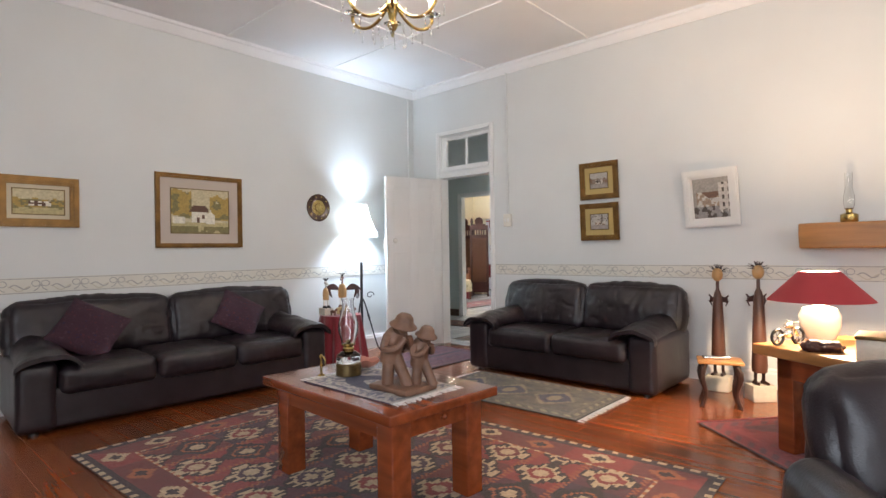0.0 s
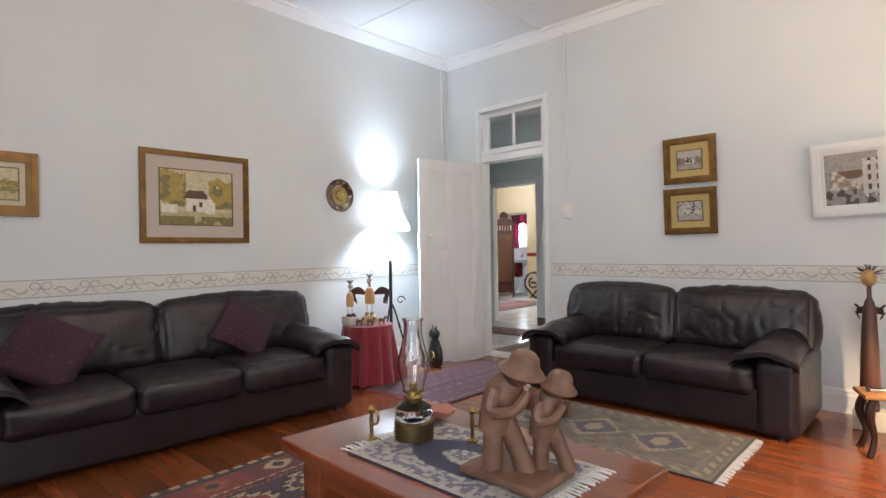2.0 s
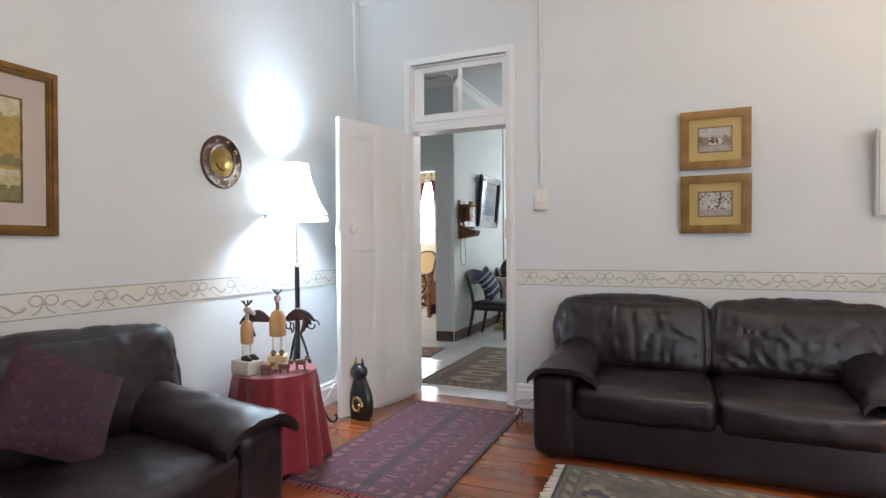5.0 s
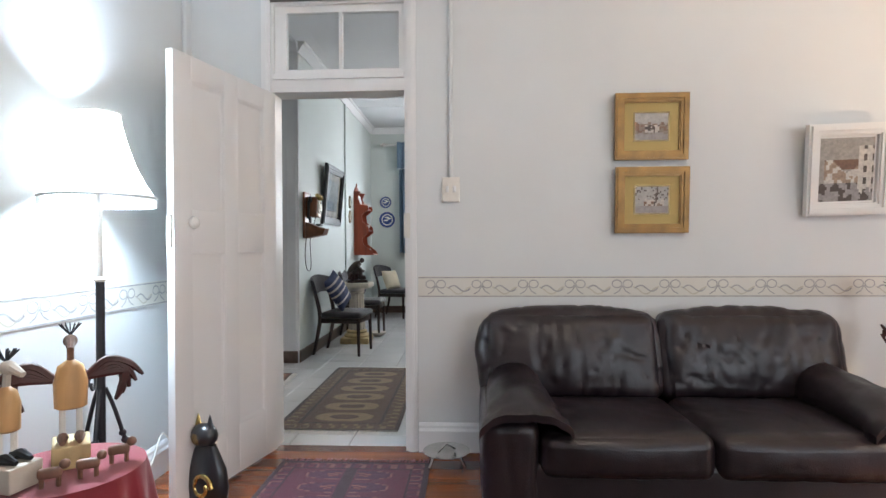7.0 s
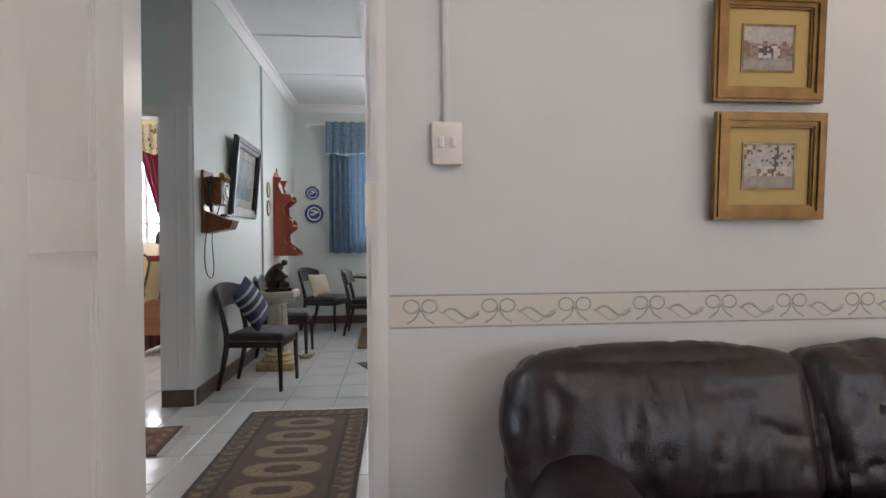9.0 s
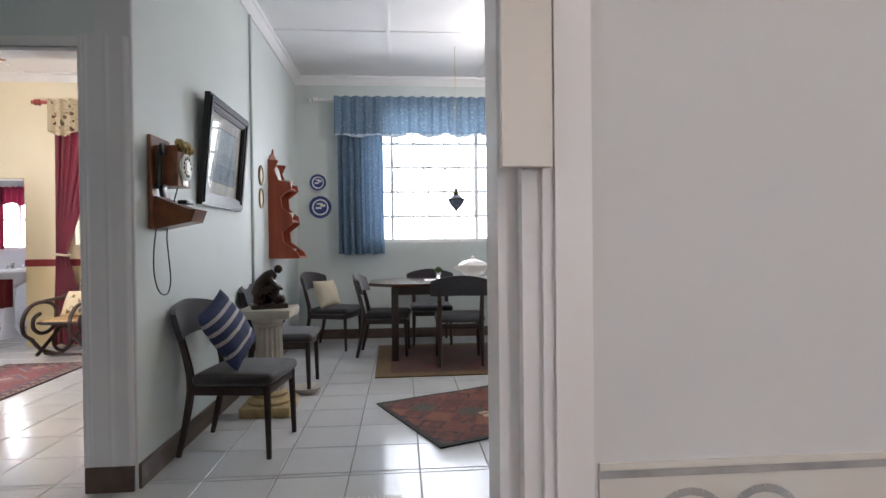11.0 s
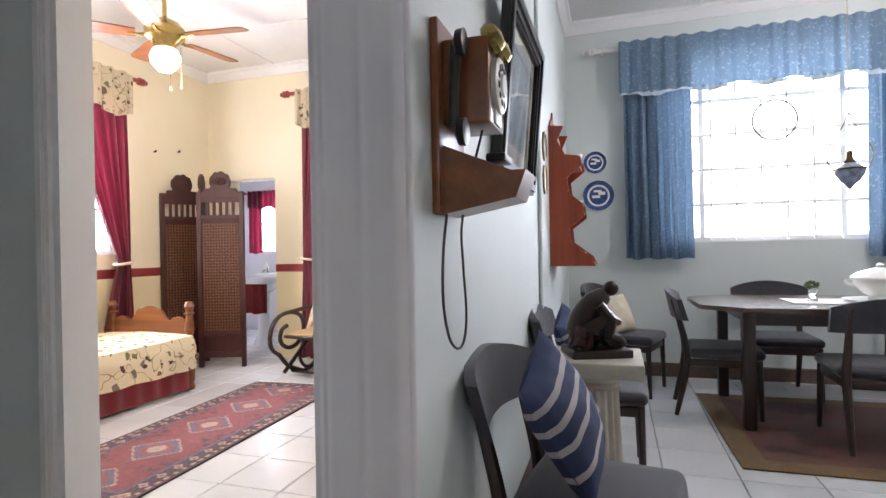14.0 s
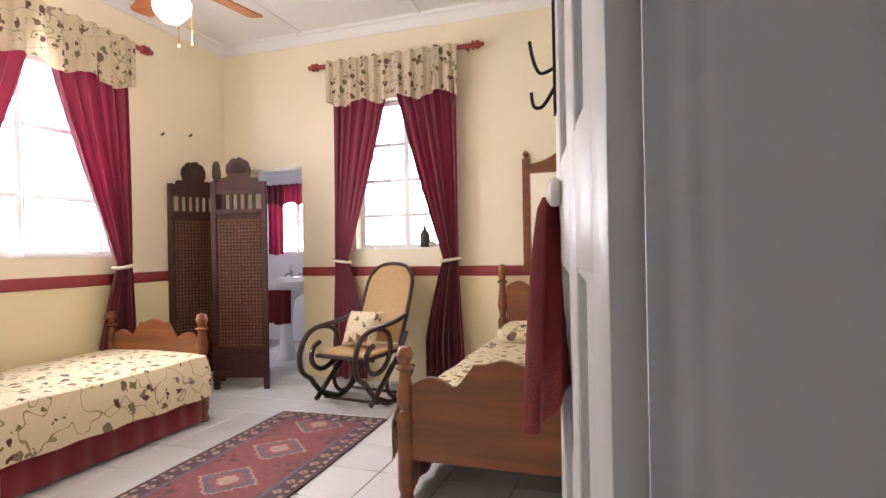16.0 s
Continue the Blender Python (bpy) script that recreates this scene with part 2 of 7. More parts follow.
RODW = wood("cherry_red_rod", (0.30, 0.045, 0.035), 0.35, 0)
TAN = mat("tan_enamel", (0.33, 0.21, 0.085), 0.5, var=0.08)
PAPER = mat("off_white_paper_border", (0.66, 0.64, 0.58), 0.8, var=0.05, bump=0.03)
INK = mat("grey_printed_ribbon", (0.37, 0.37, 0.36), 0.8, var=0.2, scale=30, bump=0)
SAGE = mat("cream_printed_scroll", (0.52, 0.48, 0.39), 0.8, bump=0)
MOUNT = mat("rose_grey_mount_card", (0.50, 0.43, 0.38), 0.9, var=0.03, bump=0.02)
OLIVEM = mat("ochre_mount_card", (0.46, 0.34, 0.13), 0.9, var=0.05, bump=0.02)
PLAINW = mat("white_painted_frame", (0.72, 0.71, 0.68), 0.5, var=0.06, bump=0.08, bscale=50)
LINEN = mat("white_linen", (0.74, 0.73, 0.70), 0.9, bump=0.08, bscale=220)
LEAFG = mat("green_sprig", (0.07, 0.11, 0.04), 0.7, var=0.4, scale=60)
WEB = mat("outside_white_render", (0.70, 0.70, 0.68), 0.9)
GRASS = mat("lawn", (0.07, 0.10, 0.03), 0.95, var=0.4, scale=6, bump=0.4)
MIRROR = mat("silvered_mirror", (0.85, 0.85, 0.86), 0.03, 1.0, var=0.0, bump=0)
GLASS = mat("clear_glass", (0.97, 0.98, 0.98), 0.02, var=0.0, bump=0, trans=1.0)


def palette(*cols):
    return [mat("dyed_wool", c, 0.95, var=0.22, scale=45, bump=0.25, bscale=260, sheen=0.15) for c in cols]


def paints(*cols):
    return [mat("paint_daub", c, 0.7, var=0.2, scale=60, bump=0.1, bscale=120) for c in cols]


# ---- shapes ----


class Shape:
    """Gathers faces of one part and makes a mesh of them."""

    def __init__(self):
        self.v, self.f, self.k, self.m, self.mi = [], [], [], Matrix(), 0

    def add(self, verts, faces):
        o = len(self.v)
        self.v += [tuple(self.m @ Vector(p)) for p in verts]
        self.f += [tuple(o + i for i in f) for f in faces]
        self.k += [self.mi] * len(faces)
        return self

    def box(self, x0, x1, y0, y1, z0, z1):
        v = [(x, y, z) for x in (x0, x1) for y in (y0, y1) for z in (z0, z1)]
        return self.add(v, [(0, 1, 3, 2), (4, 6, 7, 5), (0, 4, 5, 1), (2, 3, 7, 6), (0, 2, 6, 4), (1, 5, 7, 3)])

    def pad(self, x0, x1, y0, y1, z0, z1, r=0.01, n=1, puff=0.0, wr=0.0, seed=0.0, freq=9.0, arc=1):
        """A box with rounded edges, swollen by puff and creased by wr."""
        h = Vector(((x1 - x0) / 2, (y1 - y0) / 2, (z1 - z0) / 2))
        c = Vector(((x1 + x0) / 2, (y1 + y0) / 2, (z1 + z0) / 2))
        r = min(r, h.x * 0.98, h.y * 0.98, h.z * 0.98)

        def line(e):
            rim = [-e + r * (1 - math.cos(math.pi / 2 * k / (arc + 1))) for k in range(arc + 1)]
            mid = [-(e - r) + 2 * (e - r) * k / n for k in range(n + 1)]
            return rim + mid + [-t for t in reversed(rim)]
        L = [line(e) for e in h]
        seen, verts, faces = {}, [], []

        def put(p):
            q = tuple(round(t, 5) for t in p)
            if q not in seen:
                i = Vector([max(-(h[k] - r), min(h[k] - r, p[k])) for k in range(3)])
                d = Vector(p) - i
                w = i + (d.normalized() * r if d.length > 1e-9 else d)
                nrm = d.normalized() if d.length > 1e-9 else Vector((0, 0, 1))
                if puff:
                    g = [max(0.0, 1 - (p[k] / h[k]) ** 2) for k in range(3)]
                    w += Vector([puff * (p[k] / h[k]) * g[(k + 1) % 3] * g[(k + 2) % 3] for k in range(3)])
                if wr:
                    s = w * freq + Vector((seed, seed * 1.7, -seed))
                    g2 = noise.noise(Vector((s.x * 1.7, s.y * 0.7, s.z * 0.55)) + Vector((0.4, 0.4, 0.4)) * noise.noise(s * 0.8))
                    w += nrm * wr * (0.7 * noise.noise(s * 0.7) + 0.22 * noise.noise(s * 2.3) - 0.75 * max(0.0, 1 - abs(g2) / 0.22) ** 1.5)
                seen[q] = len(verts)
                verts.append(w + c)
            return seen[q]
        for a in range(3):
            b1, b2 = (a + 1) % 3, (a + 2) % 3
            for sgn in (-1, 1):
                for i in range(len(L[b1]) - 1):
                    for j in range(len(L[b2]) - 1):
                        q = []
                        for di, dj in ((0, 0), (1, 0), (1, 1), (0, 1)):
                            p = [0, 0, 0]
                            p[a], p[b1], p[b2] = sgn * h[a], L[b1][i + di], L[b2][j + dj]
                            q.append(put(p))
                        faces.append(tuple(q if sgn > 0 else reversed(q)))
        return self.add(verts, faces)

    def lathe(self, prof, seg=20, c=(0, 0, 0), sx=1.0, sy=1.0):
        v = [(c[0] + sx * r * math.cos(2 * math.pi * i / seg), c[1] + sy * r * math.sin(2 * math.pi * i / seg), c[2] + z) for r, z in prof for i in range(seg)]
        f = [(j * seg + i, j * seg + (i + 1) % seg, (j + 1) * seg + (i + 1) % seg, (j + 1) * seg + i) for j in range(len(prof) - 1) for i in range(seg)]
        if prof[0][0] > 1e-4:
            f.append(tuple(reversed(range(seg))))
        if prof[-1][0] > 1e-4:
            f.append(tuple((len(prof) - 1) * seg + i for i in range(seg)))
        return self.add(v, f)

    def ball(self, c, rx, ry=None, rz=None, seg=14, rings=8):
        ry, rz = ry or rx, rz or rx
        v = [(c[0] + rx * math.sin(math.pi * j / rings) * math.cos(2 * math.pi * i / seg), c[1] + ry * math.sin(math.pi * j / rings) * math.sin(2 * math.pi * i / seg),
              c[2] - rz * math.cos(math.pi * j / rings)) for j in range(rings + 1) for i in range(seg)]
        f = [(j * seg + i, j * seg + (i + 1) % seg, (j + 1) * seg + (i + 1) % seg, (j + 1) * seg + i) for j in range(rings) for i in range(seg)]
        return self.add(v, f)

    def tube(self, pts, r, seg=8, closed=False, bend=True):
        pts = [Vector(p) for p in pts]
        n = len(pts)
        rs = list(r) if isinstance(r, (list, tuple)) else [r] * n
        if bend and not closed and 3 < n < 14:
            q, w = [], []
            for i in range(n - 1):
                a, b, c, d = pts[max(0, i - 1)], pts[i], pts[i + 1], pts[min(n - 1, i + 2)]
                for k in range(4):
                    t = k / 4
                    q.append(0.5 * (2 * b + (c - a) * t + (2 * a - 5 * b + 4 * c - d) * t * t + (3 * b - 3 * c + d - a) * t ** 3))
                    w.append(rs[i] + (rs[i + 1] - rs[i]) * t)
            pts, rs = q + [pts[-1]], w + [rs[-1]]
            n = len(pts)
        v, up = [], None
        for i, p in enumerate(pts):
            a = pts[(i - 1) % n] if closed or i else p
            b = pts[(i + 1) % n] if closed or i < n - 1 else p
            t = (b - a).normalized()
            if up is None:
                up = t.orthogonal().normalized()
            up = (up - t * up.dot(t)).normalized()
            s = t.cross(up)
            v += [p + rs[i] * (up * math.cos(2 * math.pi * k / seg) + s * math.sin(2 * math.pi * k / seg)) for k in range(seg)]
        f = [(i * seg + k, i * seg + (k + 1) % seg, (i + 1) % n * seg + (k + 1) % seg, (i + 1) % n * seg + k) for i in range(n if closed else n - 1) for k in range(seg)]
        if not closed:
            f += [tuple(reversed(range(seg))), tuple((n - 1) * seg + k for k in range(seg))]
        return self.add(v, f)

    def prism(self, poly, plane, a, b):
        """A flat outline given thickness from a to b across its plane ('xz', 'yz' or 'xy')."""
        def at(p, w):
            return {"xz": (p[0], w, p[1]), "yz": (w, p[0], p[1]), "xy": (p[0], p[1], w)}[plane]
        n = len(poly)
        v = [at(p, a) for p in poly] + [at(p, b) for p in poly]
        return self.add(v, [tuple(range(n)), tuple(reversed(range(n, 2 * n)))] + [(i, (i + 1) % n, n + (i + 1) % n, n + i) for i in range(n)])

    def sheet(self, fn, nu, nv):
        v = [fn(i / nu, j / nv) for j in range(nv + 1) for i in range(nu + 1)]
        return self.add(v, [(j * (nu + 1) + i, j * (nu + 1) + i + 1, (j + 1) * (nu + 1) + i + 1, (j + 1) * (nu + 1) + i) for j in range(nv) for i in range(nu)])

    def mesh(self, name, mats, smooth=True):
        me = bpy.data.meshes.new(name)
        me.from_pydata(self.v, [], self.f)
        for m in mats if isinstance(mats, (list, tuple)) else [mats]:
            me.materials.append(m)
        me.polygons.foreach_set("material_index", self.k)
        bm = bmesh.new()
        bm.from_mesh(me)
        bmesh.ops.recalc_face_normals(bm, faces=bm.faces)
        for e in bm.edges:
            if len(e.link_faces) == 2 and e.calc_face_angle(0) > 0.7:
                e.smooth = False
        for f in bm.faces:
            f.smooth = smooth
        bm.to_mesh(me)
        bm.free()
        return me

    def part(self, name, mats, parent, label="", smooth=True):
        ob = new(name, self.mesh(name, mats, smooth))
        ob.parent = parent
        return tagged(ob, label)


def thing(name, x, y, z, rz, label, category, group=""):
    ob = new(name)
    ob.matrix_basis = pose(x, y, z, 0, 0, rz)
    ob.empty_display_size = 0.1
    return tagged(ob, label, category, group)


def structure(name, shape, mats, label="", smooth=False):
    return tagged(new(name, shape.mesh(name, mats, smooth)), label, kind="structure")


# ---- structure ----
H = 3.24


def wall(name, axis, p0, p1, a0, a1, mats, holes=(), z1=H, label=""):
    """A wall along an axis from a0 to a1, thick from p0 to p1, with holes (a0, a1, z0, z1) through it. mats: its low and high side."""
    s = Shape()
    cuts = sorted({a0, a1, *[h[0] for h in holes], *[h[1] for h in holes]})
    lev = sorted({0.0, z1, *[h[2] for h in holes], *[h[3] for h in holes]})
    full = {}
    for i in range(len(cuts) - 1):
        for j in range(len(lev) - 1):
            ca, cz = (cuts[i] + cuts[i + 1]) / 2, (lev[j] + lev[j + 1]) / 2
            full[i, j] = not any(h[0] < ca < h[1] and h[2] < cz < h[3] for h in holes)

    def pt(p, a, z):
        return (a, p, z) if axis == "x" else (p, a, z)
    for (i, j), on in full.items():
        if not on:
            continue
        A, B, C, D = cuts[i], cuts[i + 1], lev[j], lev[j + 1]
        s.mi = 0
        s.add([pt(p0, A, C), pt(p0, B, C), pt(p0, B, D), pt(p0, A, D)], [(0, 1, 2, 3)])
        s.mi = 1
        s.add([pt(p1, A, C), pt(p1, B, C), pt(p1, B, D), pt(p1, A, D)], [(0, 1, 2, 3)])
        s.mi = len(mats) - 1
        for di, dj, q in ((-1, 0, [(p0, A, C), (p1, A, C), (p1, A, D), (p0, A, D)]), (1, 0, [(p0, B, C), (p1, B, C), (p1, B, D), (p0, B, D)]),
                          (0, -1, [(p0, A, C), (p1, A, C), (p1, B, C), (p0, B, C)]), (0, 1, [(p0, A, D), (p1, A, D), (p1, B, D), (p0, B, D)])):
            if not full.get((i + di, j + dj)):
                s.add([pt(*t) for t in q], [(0, 1, 2, 3)])
    me = s.mesh(name, mats, False)
    bm = bmesh.new()
    bm.from_mesh(me)
    bmesh.ops.remove_doubles(bm, verts=bm.verts, dist=1e-4)
    bmesh.ops.recalc_face_normals(bm, faces=bm.faces)
    bm.to_mesh(me)
    bm.free()
    return tagged(new(name, me), label, kind="structure")


wall("wall_lounge_west", "y", -5.30, -5.06, -2.75, 5.03, (HALL, WALL))
wall("wall_lounge_north", "x", 5.03, 5.17, -7.2, 2.75, (WALL, HALL, HALL), [(-4.592, -3.775, 0, 2.585)])
wall("wall_lounge_south", "x", -2.75, -2.5, -5.06, 2.5, (WALL, WALL), [(-0.9, 1.7, 0.9, 2.6)])
# the hole in this unseen wall is added, to admit the east fill light
wall("wall_lounge_east", "y", 2.5, 2.75, -2.75, 5.03, (WALL, WALL), [(0.5, 2.7, 0.9, 2.6)])
wall("wall_hall_end", "y", -7.34, -7.2, 5.03, 7.35, (HALL, HALL))
wall("wall_bedroom_south", "x", 7.35, 7.47, -9.5, -5.34, (HALL, CREAM, WHITE), [(-6.24, -5.392, 0, 2.12)])
phone_wall = wall("wall_phone", "y", -5.34, -5.17, 7.35, 11.45, (CREAM, HALL, GREYP))
bm = bmesh.new()
bm.from_mesh(phone_wall.data)
bmesh.ops.bevel(bm, geom=[e for e in bm.edges if all(abs(v.co.x + 5.17) < 1e-3 and abs(v.co.y - 7.35) < 1e-3 for v in e.verts)], offset=0.012, segments=4, profile=0.5, affect="EDGES", material=2)
bm.to_mesh(phone_wall.data)
bm.free()

wall("wall_far", "x", 11.45, 11.65, -5.17, -0.45, (HALL, HALL), [(-4.32, -2.56, 1.19, 2.72)])
wall("wall_dining_east", "y", -0.6, -0.45, 7.45, 11.45, (HALL, HALL))
wall("wall_dining_south", "x", 7.45, 7.6, -3.15, -0.6, (YELLOW, HALL))
wall("wall_hall_east", "y", -3.3, -3.15, 5.17, 7.6, (HALL, YELLOW, WHITE), [(5.835, 6.70, 0, 2.12)])
wall("wall_pantry_east", "y", -1.4, -1.25, 5.17, 7.45, (YELLOW, YELLOW))
wall("wall_bedroom_north", "x", 11.45, 11.65, -9.5, -5.17, (CREAM, BATHT, CREAM), [(-8.98, -8.35, 0, 2.0), (-7.78, -6.84, 1.19, 2.55)])
wall("wall_bedroom_west", "y", -9.44, -9.24, 7.47, 11.45, (WEB, CREAM), [(8.85, 10.25, 1.17, 2.6)])
wall("wall_bathroom_west", "y", -10.6, -10.45, 11.65, 13.3, (BATHT, BATHT))
wall("wall_bathroom_east", "y", -7.9, -7.76, 11.65, 13.3, (BATHT, WEB))
wall("wall_bathroom_north", "x", 13.2, 13.35, -10.45, -7.9, (BATHT, WEB), [(-9.98, -9.28, 1.15, 2.0)])
wall("wall_bathroom_south", "x", 11.45, 11.65, -10.6, -9.5, (WEB, BATHT))


def ceiling(name, x0, x1, y0, y1, xs, ys, w=0.045):
    s = Shape().box(x0, x1, y0, y1, H, H + 0.12)
    for x in xs:
        s.box(x - w / 2, x + w / 2, y0, y1, H - 0.012, H)
    for y in ys:
        s.box(x0, x1, y - w / 2, y + w / 2, H - 0.009, H)
    return structure(name, s, CEIL, "white board ceiling with thin cover battens")


ceiling("ceiling_lounge", -5.3, 2.75, -2.75, 5.1, [-3.8, -2.52, -1.24, 0.04, 1.3], [-1.24, 0, 1.24, 2.48, 3.72])
ceiling("ceiling_hall", -7.34, -3.15, 5.1, 7.4, [-4.0, -5.2], [6.2])
ceiling("ceiling_dining", -5.25, -0.45, 7.4, 11.65, [-4.0, -2.9, -1.8], [9.98, 8.75])
ceiling("ceiling_bedroom", -9.5, -5.25, 7.4, 11.65, [-8.3, -7.1], [10.5, 9.2])
ceiling("ceiling_bathroom", -10.6, -7.76, 11.65, 13.35, [], [])
ceiling("ceiling_pantry", -3.15, -1.25, 5.17, 7.4, [], [])


def run_trim(name, prof, pts, m, label):
    """A moulding of the outline prof (out from the wall, up) along straight runs ((x, y), (x, y), outward normal)."""
    s = Shape()
    for (xa, ya), (xb, yb), (nx, ny) in pts:
        n = len(prof)
        v = [(xa + nx * o, ya + ny * o, z) for o, z in prof] + [(xb + nx * o, yb + ny * o, z) for o, z in prof]
        s.add(v, [tuple(range(n)), tuple(reversed(range(n, 2 * n)))] + [(i, (i + 1) % n, n + (i + 1) % n, n + i) for i in range(n)])
    return structure(name, s, m, label)


CORN = [(0, H - 0.10), (0.012, H - 0.10), (0.02, H - 0.085), (0.055, H - 0.03), (0.075, H - 0.022), (0.08, H), (0, H)]
run_trim("cornice_lounge", CORN, [((-5.06, -2.5), (-5.06, 5.03), (1, 0)), ((-5.06, 5.03), (2.5, 5.03), (0, -1)), ((-5.06, -2.5), (2.5, -2.5), (0, 1)), ((2.5, -2.5), (2.5, 5.03), (-1, 0))], CEIL, "white moulded ceiling cornice")
run_trim("cornice_dining", CORN, [((-5.17, 7.35), (-5.17, 11.45), (1, 0)), ((-5.17, 11.45), (-0.6, 11.45), (0, -1)), ((-3.3, 5.17), (-3.3, 7.6), (-1, 0)), ((-7.2, 7.35), (-5.17, 7.35), (0, -1)), ((-3.3, 7.6), (-0.6, 7.6), (0, 1))], CEIL, "white moulded ceiling cornice")
run_trim("cornice_bedroom", CORN, [((-9.24, 7.47), (-9.24, 11.45), (1, 0)), ((-9.24, 11.45), (-5.34, 11.45), (0, -1)), ((-5.34, 7.47), (-5.34, 11.45), (-1, 0)), ((-9.24, 7.47), (-5.34, 7.47), (0, 1))], CEIL, "white moulded ceiling cornice")
SKIRT = [(0, 0), (0.02, 0), (0.02, 0.12), (0.014, 0.135), (0.014, 0.15), (0.006, 0.165), (0, 0.165)]
run_trim("baseboard_lounge", SKIRT, [((-5.06, -2.5), (-5.06, 5.03), (1, 0)), ((-5.06, 5.03), (-4.645, 5.03), (0, -1)), ((-3.745, 5.03), (2.5, 5.03), (0, -1)), ((-5.06, -2.5), (2.5, -2.5), (0, 1))], WHITE, "white moulded skirting board")
BSK = [(0, 0), (0.014, 0), (0.014, 0.11), (0.008, 0.12), (0, 0.12)]
run_trim("baseboard_dining", BSK, [((-5.17, 7.35), (-5.17, 11.45), (1, 0)), ((-5.17, 11.45), (-0.6, 11.45), (0, -1)), ((-3.3, 6.82), (-3.3, 7.6), (-1, 0)), ((-7.2, 7.35), (-6.30, 7.35), (0, -1)), ((-5.40, 7.33), (-5.178, 7.33), (0, -1)), ((-3.3, 7.6), (-0.6, 7.6), (0, 1))], BROWNSKIRT, "dark brown skirting")
RAIL = [(0, 0.95), (0.012, 0.955), (0.014, 1.03), (0, 1.035)]
run_trim("dado_rail_bedroom", RAIL, [((-9.24, 7.47), (-9.24, 11.45), (1, 0)), ((-9.24, 11.45), (-8.98, 11.45), (0, -1)), ((-8.35, 11.45), (-5.34, 11.45), (0, -1)), ((-5.34, 7.47), (-5.34, 11.45), (-1, 0))], REDRAIL, "dark red painted dado rail")
LOW = [(0, 0), (0.003, 0), (0.003, 0.95), (0, 0.95)]
run_trim("dado_panel_bedroom", LOW, [((-9.24, 7.47), (-9.24, 11.45), (1, 0)), ((-9.24, 11.45), (-8.98, 11.45), (0, -1)), ((-8.35, 11.45), (-5.34, 11.45), (0, -1)), ((-5.34, 7.47), (-5.34, 11.45), (-1, 0))], CREAM2, "deeper cream paint below the dado rail")


def border(name, flat, a0, a1):
    """The wallpaper border with its printed bows and scrolls; flat(a, z, out) gives the place on the wall."""
    s = Shape()
    s.add([flat(a, z, o) for a in (a0, a1) for z in (0.88, 1.0) for o in (0, 0.002)], [(0, 1, 3, 2), (4, 6, 7, 5), (0, 4, 5, 1), (2, 3, 7, 6), (0, 2, 6, 4), (1, 5, 7, 3)])
    ob = structure(name, s, PAPER, "off-white wallpaper border with printed bows")
    p = Shape()

    def ribbon(pts, w, out=0.0032):
        for (x0, z0), (x1, z1) in zip(pts, pts[1:]):
            d = Vector((x1 - x0, z1 - z0)).normalized() * w / 2
            p.add([flat(x0 - d.y, z0 + d.x, out), flat(x1 - d.y, z1 + d.x, out), flat(x1 + d.y, z1 - d.x, out), flat(x0 + d.y, z0 - d.x, out)], [(0, 1, 2, 3)])
    ribbon([(a0, 0.992), (a1, 0.992)], 0.006)
    ribbon([(a0, 0.886), (a1, 0.886)], 0.006)
    c = a0 + 0.1
    while c < a1 - 0.12:
        p.mi = 0
        for sg in (-1, 1):
            ribbon([(c + sg * (0.03 + 0.026 * math.cos(t)), 0.955 + 0.022 * math.sin(t)) for t in [k * math.pi / 8 for k in range(17)]], 0.006)
            ribbon([(c, 0.945), (c + sg * 0.018, 0.915), (c + sg * 0.045, 0.898)], 0.006)
        ribbon([(c + 0.07 + 0.125 * k / 10, 0.93 + 0.017 * math.sin(k / 10 * 2 * math.pi)) for k in range(11)], 0.008)
        p.mi = 1
        ribbon([(c + 0.06 + 0.14 * k / 10, 0.918 + 0.02 * math.cos(k / 10 * 2 * math.pi)) for k in range(11)], 0.006, 0.0028)
        c += 0.262
    q = p.part("printed_ornament", (INK, SAGE), ob)
    q["kind"] = "stuff"


border("border_lounge_west", lambda a, z, o: (-5.06 + o, a, z), -2.5, 5.03)
border("border_lounge_north", lambda a, z, o: (a, 5.03 - o, z), -3.745, 2.5)


def architrave(name, axis, p, out, a0, a1, z1, w=0.075, m=None, z0=0.0):
    """Door casing on the wall's face at p, standing out by out (signed), round the opening a0 to a1 up to z1."""
    s = Shape()
    d = 1 if out > 0 else -1
    for a, b, c, e in ((a0 - w, a0, z0, z1 + w), (a1, a1 + w, z0, z1 + w), (a0, a1, z1, z1 + w)):
        for inset, t in ((0.0, abs(out) * 0.6), (0.014, abs(out) * 0.82), (0.03, abs(out))):
            q = [a + inset * (c == z0), b - inset * (c == z0), c, e - (0 if c == z0 else inset)]
            lo, hi = sorted((p, p + d * t))
            if axis == "x":
                s.box(q[0], q[1], lo, hi, q[2], q[3])
            else:
                s.box(lo, hi, q[0], q[1], q[2], q[3])
    return structure(name, s, m or WHITE, "white painted moulded door casing")


